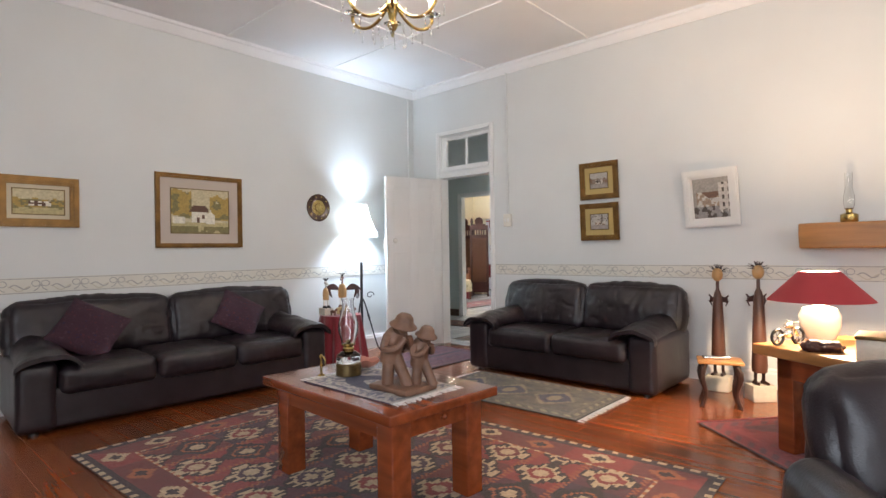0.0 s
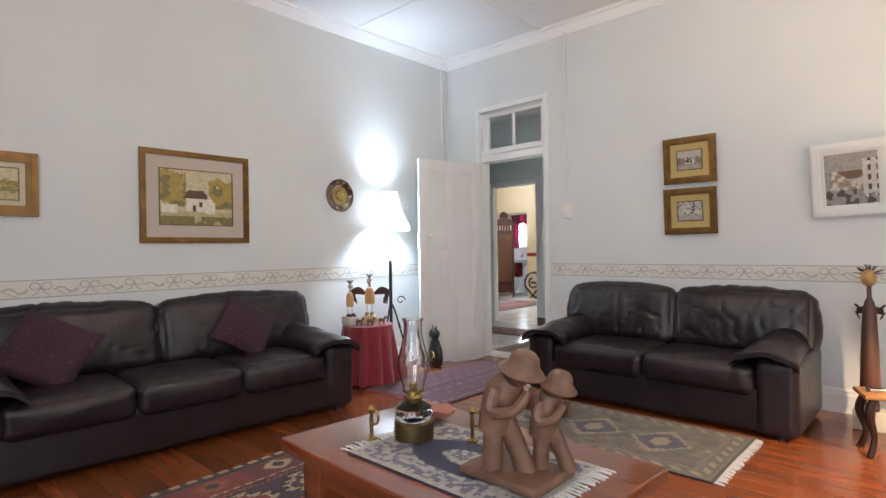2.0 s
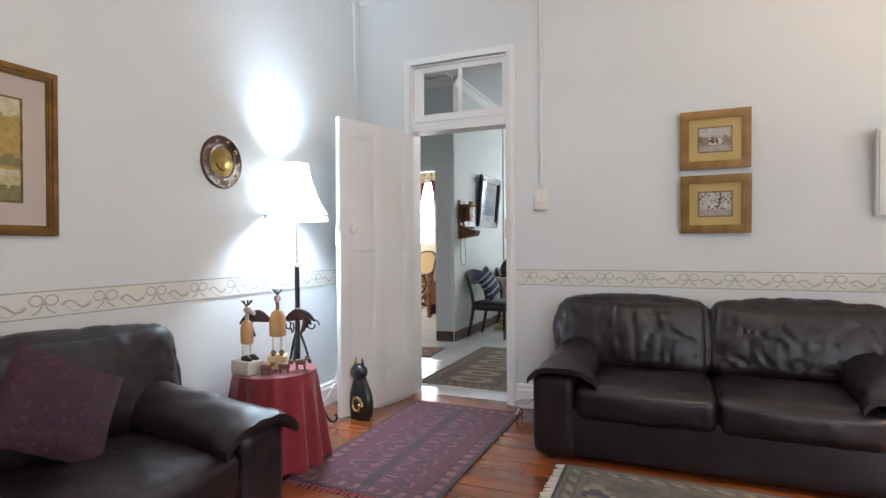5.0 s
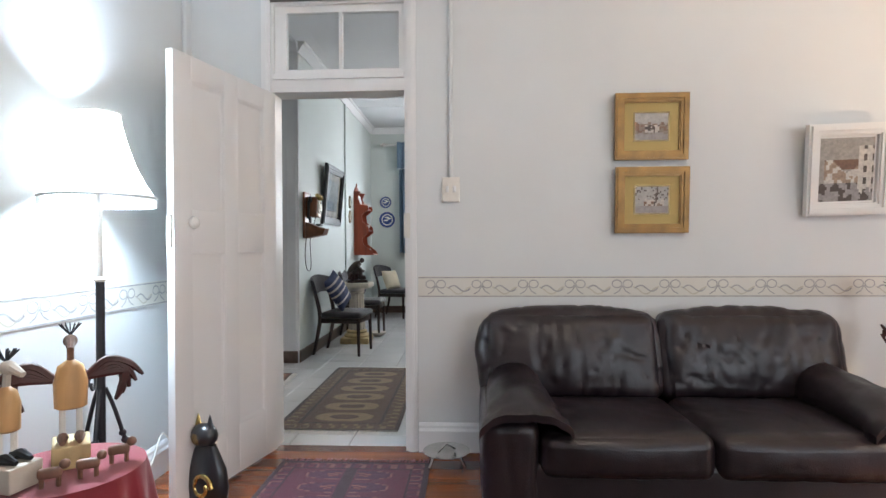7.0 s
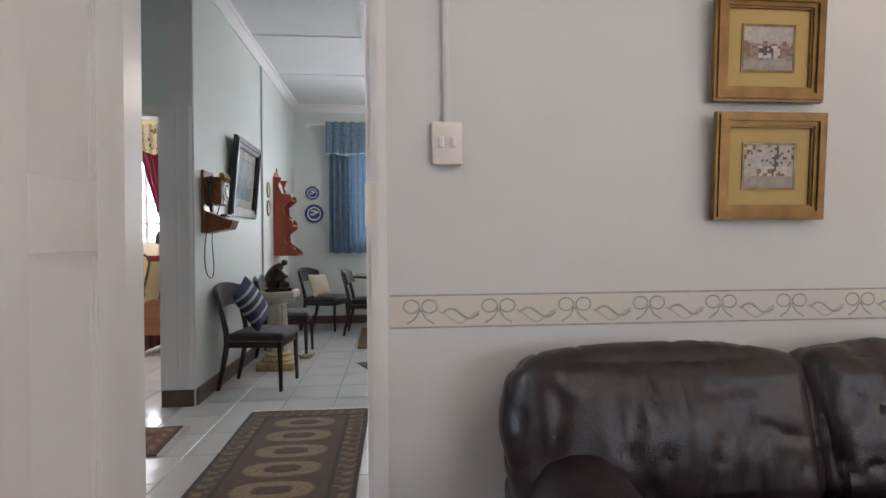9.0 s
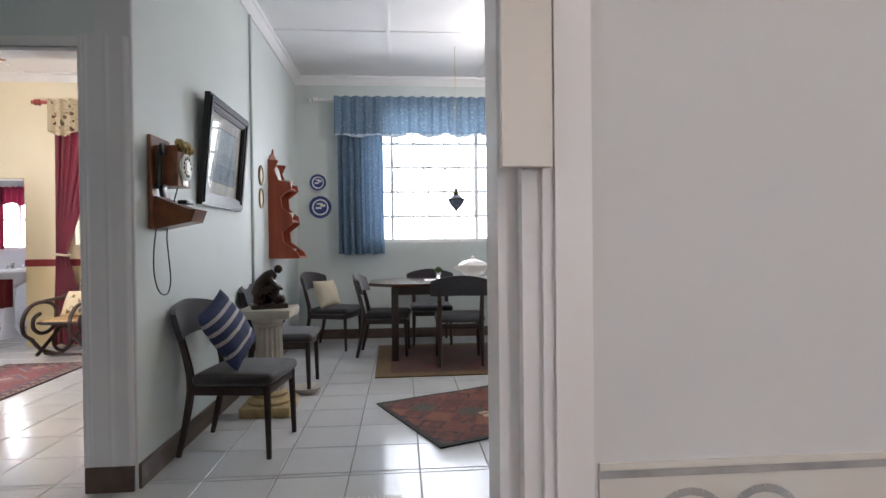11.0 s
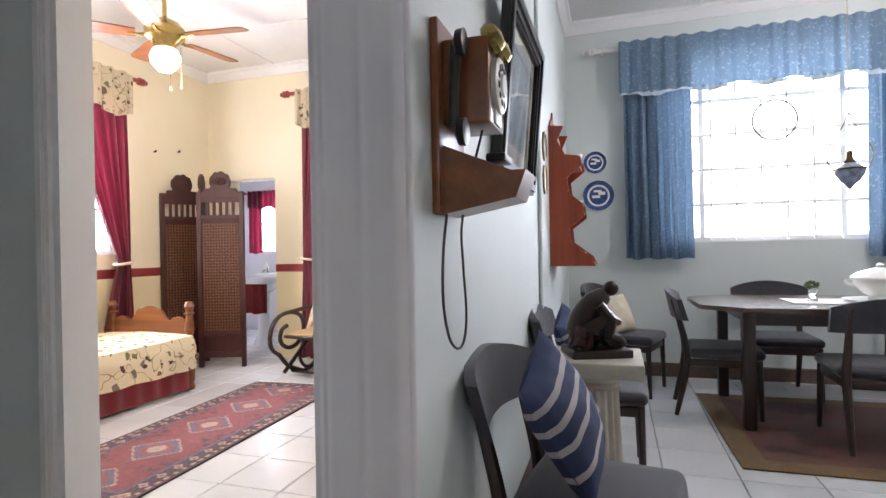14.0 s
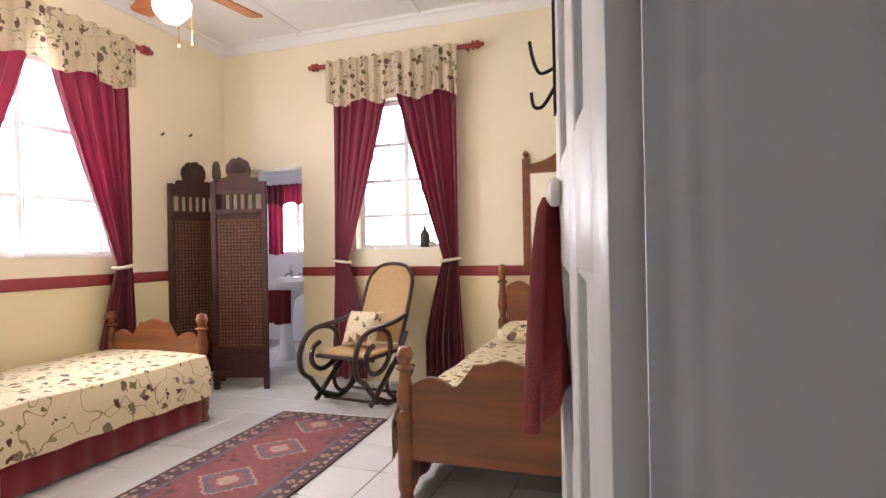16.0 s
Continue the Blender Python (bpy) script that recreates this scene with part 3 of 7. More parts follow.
architrave("trim_lounge_door", "x", 5.03, -0.022, -4.592, -3.805, 2.585, 0.052)
architrave("trim_lounge_door_back", "x", 5.17, 0.022, -4.592, -3.775, 2.585, 0.052)
architrave("trim_bedroom_door", "x", 7.35, -0.018, -6.24, -5.392, 2.12, 0.05)
architrave("trim_bedroom_door_inside", "x", 7.47, 0.02, -6.24, -5.392, 2.12, 0.05)
s = Shape()
prof = [(-5.41 + 0.226 * k / 60, 0.020 + 0.0035 * math.exp(-((k - 4) / 2.2) ** 2) + 0.003 * math.exp(-((k - 9) / 1.6) ** 2) + 0.0025 * math.exp(-((k - 34) / 2.5) ** 2) - 0.018 * max(0.0, (k - 54) / 6) ** 2) for k in range(61)]
s.prism([(-5.41, 7.35)] + [(x, 7.35 - o) for x, o in prof] + [(-5.184, 7.35)], "xy", 0, 2.175)
structure("trim_bedroom_door_upright", s, GREYP, "grey-white painted plain door upright", True)
architrave("trim_pantry_door", "y", -3.3, -0.022, 5.835, 6.70, 2.12, 0.085)

# door linings and the fanlight over the lounge door
s = Shape()
s.box(-4.592, -4.577, 5.035, 5.165, 0, 2.585).box(-3.82, -3.775, 5.032, 5.085, 0, 2.585).box(-3.787, -3.775, 5.085, 5.165, 0, 2.585).box(-4.577, -3.82, 5.035, 5.165, 2.57, 2.585)
s.box(-4.577, -3.82, 5.03, 5.17, 2.06, 2.15).box(-4.577, -3.82, 5.015, 5.05, 2.135, 2.165).box(-4.577, -3.82, 5.02, 5.03, 2.06, 2.085)
s.box(-4.577, -4.51, 5.06, 5.10, 2.165, 2.57).box(-3.853, -3.82, 5.06, 5.10, 2.165, 2.57).box(-4.51, -3.853, 5.06, 5.10, 2.53, 2.57).box(-4.51, -3.853, 5.06, 5.10, 2.165, 2.2)
s.box(-4.202, -4.182, 5.062, 5.098, 2.2, 2.53)
lining = structure("door_frame_lounge", s, WHITE, "white painted door lining with a two-pane fanlight")
for x in (-4.356, -4.018):
    pane = Shape().box(x - 0.156, x + 0.156, 5.078, 5.082, 2.202, 2.528).part("pane", GLASS, lining)
    pane.visible_shadow = False
s = Shape().box(-3.822, -3.787, 5.0, 5.008, 1.22, 1.36)
s.box(-3.815, -3.7955, 5.012, 5.018, 1.25, 1.33)
tagged(new("door_strike", s.mesh("door_strike", IVORY)), "ivory lock keep on the white door casing", "door strike")
s = Shape().box(-6.24, -6.225, 7.352, 7.468, 0, 2.12).box(-5.402, -5.392, 7.352, 7.468, 0, 2.12).box(-6.225, -5.402, 7.352, 7.468, 2.105, 2.12)
s.box(-6.225, -6.215, 7.352, 7.42, 0, 2.105)
structure("door_frame_bedroom", s, WHITE, "white painted door lining with a stop")


def panel_door(name, x, y, rz, w, h, label, back=False):
    """A four-panel door, hinged at its own origin, running along +x; its seen face looks to -y."""
    d = thing(name, x, y, 0.015, rz, label, "door")
    t = 0.04
    rails = [(0.0, 0.25), (1.13, 1.33), (h - 0.11, h)]
    s = Shape()
    for a, b in ((0, 0.11), (w / 2 - 0.05, w / 2 + 0.05), (w - 0.11, w)):
        s.pad(a, b, -t / 2, t / 2, 0, h, 0.003)
    for c, e in rails:
        for a, b in ((0.11, w / 2 - 0.05), (w / 2 + 0.05, w - 0.11)):
            s.pad(a, b, -t / 2, t / 2, c, e, 0.003)
    s.part("frame", WHITE, d)
    for a, b in ((0.11, w / 2 - 0.05), (w / 2 + 0.05, w - 0.11)):
        for c, e in ((0.25, 1.13), (1.33, h - 0.11)):
            Shape().box(a - 0.005, b + 0.005, -0.008, 0.008, c - 0.005, e + 0.005).part("panel", WHITE, d)
            m = Shape()
            for sg in (-1, 1):
                for k in range(3):
                    i, o = 0.006 * k, 0.018 - 0.004 * k
                    lo, hi = sorted((sg * 0.008, sg * o))
                    m.box(a, b, lo, hi, c + i, c + i + 0.007).box(a, b, lo, hi, e - i - 0.007, e - i)
                    m.box(a + i, a + i + 0.007, lo, hi, c, e).box(b - i - 0.007, b - i, lo, hi, c, e)
            m.part("moulding", WHITE, d)
    k = Shape()
    for sg in (-1, 1):
        k.m = Matrix.Translation((w - 0.11, sg * t / 2, 1.27)) @ pose(0, 0, 0, 90 * sg, 0, 0)
        k.lathe([(0.026, 0), (0.026, 0.005), (0.009, 0.008), (0.009, 0.03), (0.022, 0.036), (0.029, 0.048), (0.027, 0.06), (0.014, 0.068), (0, 0.07)], 16)
    k.part("knob", CHINA, d, "white china knob")
    Shape().pad(w - 0.001, w + 0.012, -0.012, 0.012, 1.16, 1.30, 0.003).part("latch", IVORY, d)
    return d


panel_door("door_lounge", -4.575, 5.005, -104, 0.77, 2.03, "open white four-panel door with a china knob")
panel_door("door_bedroom", -5.418, 7.495, 100.5, 0.70, 2.03, "open white panelled bedroom door with a china knob")


# windows of painted steel with burglar bars
def steel_window(name, flat, a0, a1, z0, z1, cols, rows, bars, label):
    """flat(a, d, z) gives the place; d is the depth into the wall."""
    def bar(s, a, b, c, e, d0, d1):
        s.add([flat(p, d, z) for p in (a, b) for d in (d0, d1) for z in (c, e)], [(0, 1, 3, 2), (4, 6, 7, 5), (0, 4, 5, 1), (2, 3, 7, 6), (0, 2, 6, 4), (1, 5, 7, 3)])
    s = Shape()
    for a, b, c, e in ((a0, a0 + 0.045, z0, z1), (a1 - 0.045, a1, z0, z1), (a0 + 0.045, a1 - 0.045, z0, z0 + 0.045), (a0 + 0.045, a1 - 0.045, z1 - 0.045, z1)):
        bar(s, a, b, c, e, 0.10, 0.15)
    w = structure(name, s, STEELW, label)
    m = Shape()
    for a in cols:
        bar(m, a - 0.02, a + 0.02, z0 + 0.045, z1 - 0.045, 0.105, 0.145)
    for z in rows:
        bar(m, a0 + 0.045, a1 - 0.045, z - 0.016, z + 0.016, 0.11, 0.14)
    m.part("glazing_bar", STEELW, w)
    g = Shape()
    for k in range(1, bars):
        a = a0 + (a1 - a0) * k / bars
        g.tube([flat(a, 0.06, z0), flat(a, 0.06, z1)], 0.008, 6)
    for z in rows:
        g.tube([flat(a0, 0.06, z), flat(a1, 0.06, z)], 0.006, 6)
    g.part("burglar_bar", STEELW, w)
    xs, zs = [a0 + 0.045, *cols, a1 - 0.045], [z0 + 0.045, *rows, z1 - 0.045]
    for a, b in zip(xs, xs[1:]):
        for c, e in zip(zs, zs[1:]):
            q = Shape()
            bar(q, a, b, c, e, 0.124, 0.127)
            q.part("pane", GLASS, w).visible_shadow = False
    q = Shape()
    bar(q, a0 - 0.0, a1 + 0.0, z0 - 0.0, z0 + 0.012, 0.0, 0.10)
    q.part("sill", WHITE, w)
    return w


steel_window("window_1", lambda a, d, z: (a, 11.45 + d, z), -4.32, -2.56, 1.19, 2.72, [-4.0, -2.92], [1.52, 1.83, 2.14, 2.44], 9, "white steel dining-room window with burglar bars")
steel_window("window_2", lambda a, d, z: (a, 11.45 + d, z), -7.78, -6.84, 1.19, 2.55, [-7.31], [1.5, 1.82, 2.15], 6, "white steel bedroom window with burglar bars")
steel_window("window_3", lambda a, d, z: (-9.24 - d, a, z), 8.85, 10.25, 1.17, 2.6, [9.55], [1.6, 2.1], 2, "white steel bedroom window")
steel_window("window_4", lambda a, d, z: (a, 13.2 + d, z), -9.98, -9.28, 1.15, 2.0, [-9.63], [1.6], 2, "small white steel bathroom window")
steel_window("window_5", lambda a, d, z: (a, -2.5 - d, z), -0.9, 1.7, 0.9, 2.6, [0.0, 0.8], [2.0], 2, "white lounge window")
# unseen window, added to frame the east fill light
steel_window("window_6", lambda a, d, z: (2.5 + d, a, z), 0.5, 2.7, 0.9, 2.6, [1.2, 2.0], [2.0], 2, "unseen white lounge side window, added to let in fill light")

# outside
structure("ground", Shape().add([(-300, -300, -0.25), (300, -300, -0.25), (300, 300, -0.25), (-300, 300, -0.25)], [(0, 1, 2, 3)]), GRASS, "lawn around the house")

# cloth
def drape(s, x0, x1, z0, z1, folds, depth, top=0.3, nu=70, nv=14, seed=0, left=None, right=None):
    """Folded cloth hung in the plane y = 0; left and right, where given, bound it by height."""
    def fn(u, v):
        a, b = (left(v) if left else x0), (right(v) if right else x1)
        uu = u + 0.012 * math.sin(7 * u + seed)
        ph = folds * 2 * math.pi * uu + seed + 0.5 * math.sin(3 * v + seed)
        d = depth * (top + (1 - top) * v) * min(1, 0.35 + (b - a) / max(0.001, x1 - x0))
        return (a + (b - a) * u + 0.006 * math.sin(ph * 1.3), -d * (math.sin(ph) + 0.35 * math.sin(1.7 * ph + 1 + seed)), z1 + (z0 - z1) * v + 0.008 * math.sin(ph * 0.5) * v)
    return s.sheet(fn, nu, nv)


def ruffle(s, x0, x1, z0, z1, folds, depth, wave=0.02, nu=160, nv=8, seed=0):
    def fn(u, v):
        ph = folds * 2 * math.pi * (u + 0.01 * math.sin(11 * u + seed))
        return (x0 + (x1 - x0) * u, -depth * (0.55 + 0.6 * v) * (math.sin(ph) + 0.3 * math.sin(2.3 * ph + seed)), z1 + (z0 - z1) * v + v * wave * math.sin(ph * 0.31 + seed) + (1 - v) * 0.006 * math.sin(ph))
    return s.sheet(fn, nu, nv)


def rod(parent, x0, x1, z, r, m, y=-0.09):
    s = Shape().tube([(x0, y, z), (x1, y, z)], r, 12)
    for x, d in ((x0, -1), (x1, 1)):
        s.m = Matrix.Translation((x, y, z)) @ pose(0, 0, 0, 0, 90 * d, 0)
        s.lathe([(r, 0), (r * 1.9, 0.004), (r * 1.9, 0.014), (r * 1.1, 0.02), (r * 1.9, 0.045), (r * 1.5, 0.065), (r * 0.7, 0.075), (r * 1.1, 0.09), (0, 0.105)], 12)
    s.m = Matrix()
    for x in (x0 + 0.06, x1 - 0.06):
        s.tube([(x, 0, z), (x, y, z)], r * 0.7, 8)
    s.part("rod", m, parent, "turned curtain rod")


c = thing("blue_curtains", -3.47, 11.45, 0, 0, "light blue dotted curtains with a gathered valance at the window", "curtains")
rod(c, -1.42, 1.42, 2.93, 0.02, WHITE)
for a, b, sd in ((-1.19, -0.63, 1.0), (0.66, 1.19, 4.0)):
    s = Shape()
    s.m = Matrix.Translation((0, -0.09, 0))
    drape(s, a, b, 1.05, 2.88, 7, 0.042, 0.6, seed=sd, nu=110).part("curtain", BLUECURT, c)
s = Shape()
s.m = Matrix.Translation((0, -0.15, 0))
ruffle(s, -1.22, 1.22, 2.51, 2.97, 19, 0.014, 0.012, nu=340).part("valance", BLUECURT, c)
s = Shape()
s.m = Matrix.Translation((0, -0.153, 0))
ruffle(s, -1.22, 1.22, 2.485, 2.515, 19, 0.016, 0.016, nu=300, nv=2).part("lace_edge", LACE, c, "pale lace edging")


def tied(name, x, y, rz, half, zr, label, seed=0):
    """Wine-red curtains drawn to both sides of a window by ties, under a printed valance; 0 is the window's middle."""
    c = thing(name, x, y, 0, rz, label, "curtains")
    rod(c, -half - 0.12, half + 0.12, zr, 0.02, RODW)
    for sg in (-1, 1):
        def outer(v, sg=sg):
            z = zr - 0.1 - v * (zr - 0.13)
            return sg * (half - 0.03 + (0.05 * max(0, 1.05 - z) if z < 1.05 else 0))

        def inner(v, sg=sg):
            z = zr - 0.1 - v * (zr - 0.13)
            if z > 1.09:
                t = (zr - 0.1 - z) / (zr - 0.1 - 1.09)
                return sg * (0.01 + (half - 0.17) * t ** 1.15)
            t = (1.09 - z) / 1.09
            return sg * (half - 0.16 - 0.17 * min(1, t * 1.6) ** 0.8)
        s = Shape()
        s.m = Matrix.Translation((0, -0.10, 0))
        drape(s, -half, 0, 0.03, zr - 0.1, 6, 0.034, 0.7, 60, 36, seed + sg, left=inner, right=outer).part("curtain", MAROON, c)
        Shape().tube([(sg * (half - 0.095) + 0.085 * math.cos(t), -0.10 + 0.06 * math.sin(t), 1.09 + 0.012 * math.cos(t) * sg) for t in [k * math.pi / 8 for k in range(16)]], 0.014, 8, True).part("tieback", CREAMCL, c, "cream cord tieback")
    s = Shape()
    s.m = Matrix.Translation((0, -0.15, 0))
    ruffle(s, -half, half, zr - 0.38, zr + 0.02, 11, 0.02, 0.03, 200, 8, seed).part("valance", VALANCE, c, "floral printed valance")
    return c


tied("red_curtains", -7.36, 11.45, 0, 0.62, 2.88, "wine-red curtains tied back below a floral valance", 2)
tied("red_curtains", -9.24, 9.56, 90, 0.72, 2.86, "wine-red curtains tied back below a floral valance", 5)
c = thing("bathroom_curtain", -9.63, 13.2, 0, 0, "short red bathroom curtains on a rod", "curtains")
rod(c, -0.42, 0.42, 2.05, 0.012, RODW, -0.05)
for a, b in ((-0.36, -0.12), (0.17, 0.36)):
    s = Shape()
    s.m = Matrix.Translation((0, -0.05, 0))
    drape(s, a, b, 1.15, 2.05, 3, 0.02, nu=30).part("curtain", MAROON, c)
s = Shape()
s.m = Matrix.Translation((0, -0.08, 0))
ruffle(s, -0.36, 0.36, 1.82, 2.08, 8, 0.015, nu=60).part("valance", MAROON, c)


# ---- rugs ----
def rug(name, cx, cy, rz, lx, ly, cell, cols, fn, label, fringe=None, z=0.002, slab=0.008, group=""):
    """A woven rug: each knot block takes its colour from fn(x, y) in metres from the middle."""
    t = thing(name, cx, cy, z, rz, label, "rug", group)
    s = Shape()
    nx, ny = max(2, round(lx / cell)), max(2, round(ly / cell))
    v, f, k = [], [], []
    for j in range(ny + 1):
        for i in range(nx + 1):
            x, y = lx * (i / nx - 0.5), ly * (j / ny - 0.5)
            w = 0.012 * noise.noise((x * 2.1 + cx, y * 2.1, 0.3))
            v.append((x + (w if j in (0, ny) or i in (0, nx) else 0), y + w * 0.7 * (j in (0, ny)), slab + 0.0025 * noise.noise((x * 3, y * 3, cx))))
    for j in range(ny):
        for i in range(nx):
            a = j * (nx + 1) + i
            f.append((a, a + 1, a + nx + 2, a + nx + 1))
            k.append(fn(lx * ((i + 0.5) / nx - 0.5), ly * ((j + 0.5) / ny - 0.5)))
    n = len(v)
    rim = [i for i in range(nx + 1)] + [(j + 1) * (nx + 1) - 1 for j in range(1, ny + 1)] + [ny * (nx + 1) + i for i in reversed(range(nx))] + [j * (nx + 1) for j in reversed(range(1, ny))]
    v += [(v[i][0], v[i][1], 0) for i in rim]
    for q in range(len(rim)):
        b = (q + 1) % len(rim)
        f.append((rim[q], rim[b], n + b, n + q))
        k.append(0)
    s.v, s.f, s.k = v, f, k
    s.part("pile", palette(*cols), t)
    if fringe:
        g = Shape()
        for sg in (-1, 1):
            for q in range(int(ly / 0.012)):
                y = -ly / 2 + 0.006 + q * 0.012
                o = random.uniform(-0.006, 0.006)
                g.tube([(sg * lx / 2, y, slab * 0.7), (sg * (lx / 2 + 0.025), y + o, 0.005), (sg * (lx / 2 + random.uniform(0.04, 0.055)), y + 2 * o, 0.003)], 0.0028, 4)
        q = g.part("fringe", fringe, t, "pale knotted fringe")
        q["kind"] = "stuff"
    return t


def kilim(x, y):
    """Stepped diamonds in rows, with hooked outlines, inside a toothed border."""
    ex, ey = 1.5 - abs(x), 0.97 - abs(y)
    e = min(ex, ey)
    along = y if ex < ey else x
    if e < 0.035:
        return 1 if (along * 12) % 1 < 0.55 else 0
    if e < 0.06:
        return 0
    if e < 0.24:
        u, w = (along % 0.36) - 0.18, e - 0.15
        d = abs(u) / 1.3 + abs(w)
        if d < 0.035:
            return 0
        if d < 0.075:
            return 3 if int(along / 0.36 + 40) % 2 else 1
        return 5 if int(along / 0.36 + 40) % 3 else 4
    if e < 0.27:
        return 1 if (along * 16) % 1 < 0.5 else 3
    row = math.floor((x + 3) / 0.30)
    u, w = (x + 3) % 0.30 - 0.15, (y + 3 + 0.15 * (row % 2)) % 0.30 - 0.15
    st = 0.02
    d = math.floor(abs(u) / st) * st + math.floor(abs(w) / st) * st
    tint = int(math.floor((y + 3 + 0.15 * (row % 2)) / 0.30) * 3 + row * 5) % 4
    if d < 0.03:
        return 1
    if d < 0.07:
        return (2, 4, 0, 5)[tint]
    if d < 0.10:
        return 1 if tint != 2 else 3
    if d < 0.125:
        return 1 if math.floor((abs(u) + 0.001) / st) % 2 and tint != 2 else 0
    if d < 0.145:
        return 0
    if abs(abs(u) - 0.14) < 0.01 and (w * 30) % 1 < 0.5:
        return 3
    return (4, 6, 2, 5)[(row + int(tint / 2)) % 4]


rug("kilim_rug", -2.24, 1.90, 2.5, 3.0, 1.94, 0.0165,
    [(0.020, 0.010, 0.012), (0.40, 0.30, 0.19), (0.045, 0.020, 0.034), (0.27, 0.075, 0.025), (0.19, 0.022, 0.018), (0.115, 0.018, 0.016), (0.085, 0.020, 0.030)],
    kilim, "large red and navy kilim rug with stepped diamonds")


def medallions(lx, ly, n, bw=0.16):
    def fn(x, y):
        ex, ey = lx / 2 - abs(x), ly / 2 - abs(y)
        e = min(ex, ey)
        along = y if ex < ey else x
        if e < bw:
            if e < 0.02 or bw - 0.015 < e:
                return 0
            return 2 if (math.floor(along / 0.04) + math.floor(e / 0.04)) % 2 and abs((along * 12) % 1 - 0.5) < 0.3 else (1 if (along * 20) % 1 < 0.25 else 3)
        iw, step = lx - 2 * bw, (lx - 2 * bw) / n
        u = ((x + iw / 2) % step - step / 2) / (step * 0.42)
        w = y / ((ly / 2 - bw) * 0.82)
        r = (abs(u) ** 2.6 + abs(w) ** 2.6) ** (1 / 2.6)
        if r < 0.22:
            return 1
        if r < 0.45:
            return 5 if math.sin(u * 14) * math.cos(w * 14) > 0 else 3
        if r < 0.92:
            return 4 if r < 0.86 else 2
        return 3
    return fn


rug("bokhara_rug", -4.31, 6.22, 90, 1.76, 0.80, 0.012, [(0.03, 0.02, 0.018), (0.09, 0.05, 0.03), (0.19, 0.14, 0.08), (0.085, 0.045, 0.03), (0.24, 0.18, 0.11), (0.055, 0.03, 0.03)],
    medallions(1.76, 0.80, 6, 0.14), "brown patterned rug with a row of fawn medallions", LINEN)
rug("maroon_rug", -4.07, 4.10, 90, 1.48, 0.80, 0.012, [(0.022, 0.006, 0.012), (0.045, 0.012, 0.03), (0.17, 0.075, 0.06), (0.075, 0.010, 0.024), (0.045, 0.008, 0.028), (0.19, 0.075, 0.05)],
    lambda x, y: (medallions(1.48, 0.80, 9, 0.10)(x, y) if abs(abs(y) - 0.14) < 0.1 or min(0.74 - abs(x), 0.40 - abs(y)) < 0.10 else (3 if abs(y) > 0.03 else 0)), "dark maroon woven runner with small medallions", REDCL)


def tribal(lx, ly):
    def fn(x, y):
        e = min(lx / 2 - abs(x), ly / 2 - abs(y))
        if e < 0.015:
            return 0
        along = x + y
        if e < 0.12:
            return 2 if (math.floor(along / 0.05) % 2) and 0.04 < e < 0.09 else (3 if e < 0.03 or e > 0.105 else 1)
        u, w = (x + 2) % 0.42 - 0.21, y
        d = math.floor(abs(u) / 0.025) * 0.025 + math.floor(abs(w) / 0.025) * 0.025 * 0.9
        if d < 0.05:
            return 2
        if d < 0.13:
            return 4
        if d < 0.165:
            return 2
        v = noise.noise((math.floor(x / 0.03) * 0.31, math.floor(y / 0.03) * 0.37, 2))
        return 3 if v > 0.22 else (5 if v < -0.25 else 1)
    return fn


rug("blue_grey_rug", -2.50, 3.67, 0, 1.42, 0.80, 0.014, [(0.02, 0.02, 0.022), (0.072, 0.062, 0.052), (0.20, 0.165, 0.11), (0.105, 0.09, 0.07), (0.024, 0.028, 0.058), (0.042, 0.042, 0.046)],
    tribal(1.42, 0.80), "blue-grey and olive tribal rug with a pale fringe", LINEN)
rug("crimson_rug", -0.372, 3.61, -41, 1.35, 0.85, 0.016, [(0.03, 0.01, 0.012), (0.16, 0.014, 0.018), (0.07, 0.02, 0.03), (0.22, 0.03, 0.03), (0.05, 0.012, 0.02), (0.10, 0.012, 0.016)],
    tribal(1.35, 0.85), "crimson woven rug by the hearth", REDCL)
rug("red_mat", -5.52, 6.58, 4, 0.92, 0.50, 0.014, [(0.03, 0.012, 0.01), (0.17, 0.05, 0.03), (0.28, 0.16, 0.09), (0.12, 0.03, 0.02), (0.07, 0.02, 0.02), (0.2, 0.07, 0.04)],
    tribal(0.92, 0.5), "small rust-red mat before the bedroom door", LINEN)


def rust(x, y):
    e = min(0.98 - abs(x), 0.5 - abs(y))
    if e < 0.03:
        return 0
    if abs(x + 0.38) < 0.085 and abs(y + 0.1) < 0.055:
        return 2 if abs(x + 0.38) > 0.01 and abs(y + 0.1) > 0.008 else 1
    u, w = (x + 3) % 0.24 - 0.12, (y + 3) % 0.24 - 0.12
    d = math.floor(abs(u) / 0.024) + math.floor(abs(w) / 0.024)
    v = int((math.floor((x + 3) / 0.24) * 7 + math.floor((y + 3) / 0.24) * 3) % 4)
    return (1, 3, 4, 5)[v] if d < 4 else (1 if d < 5 else (3 if v % 2 else 0 if d == 5 else 1))


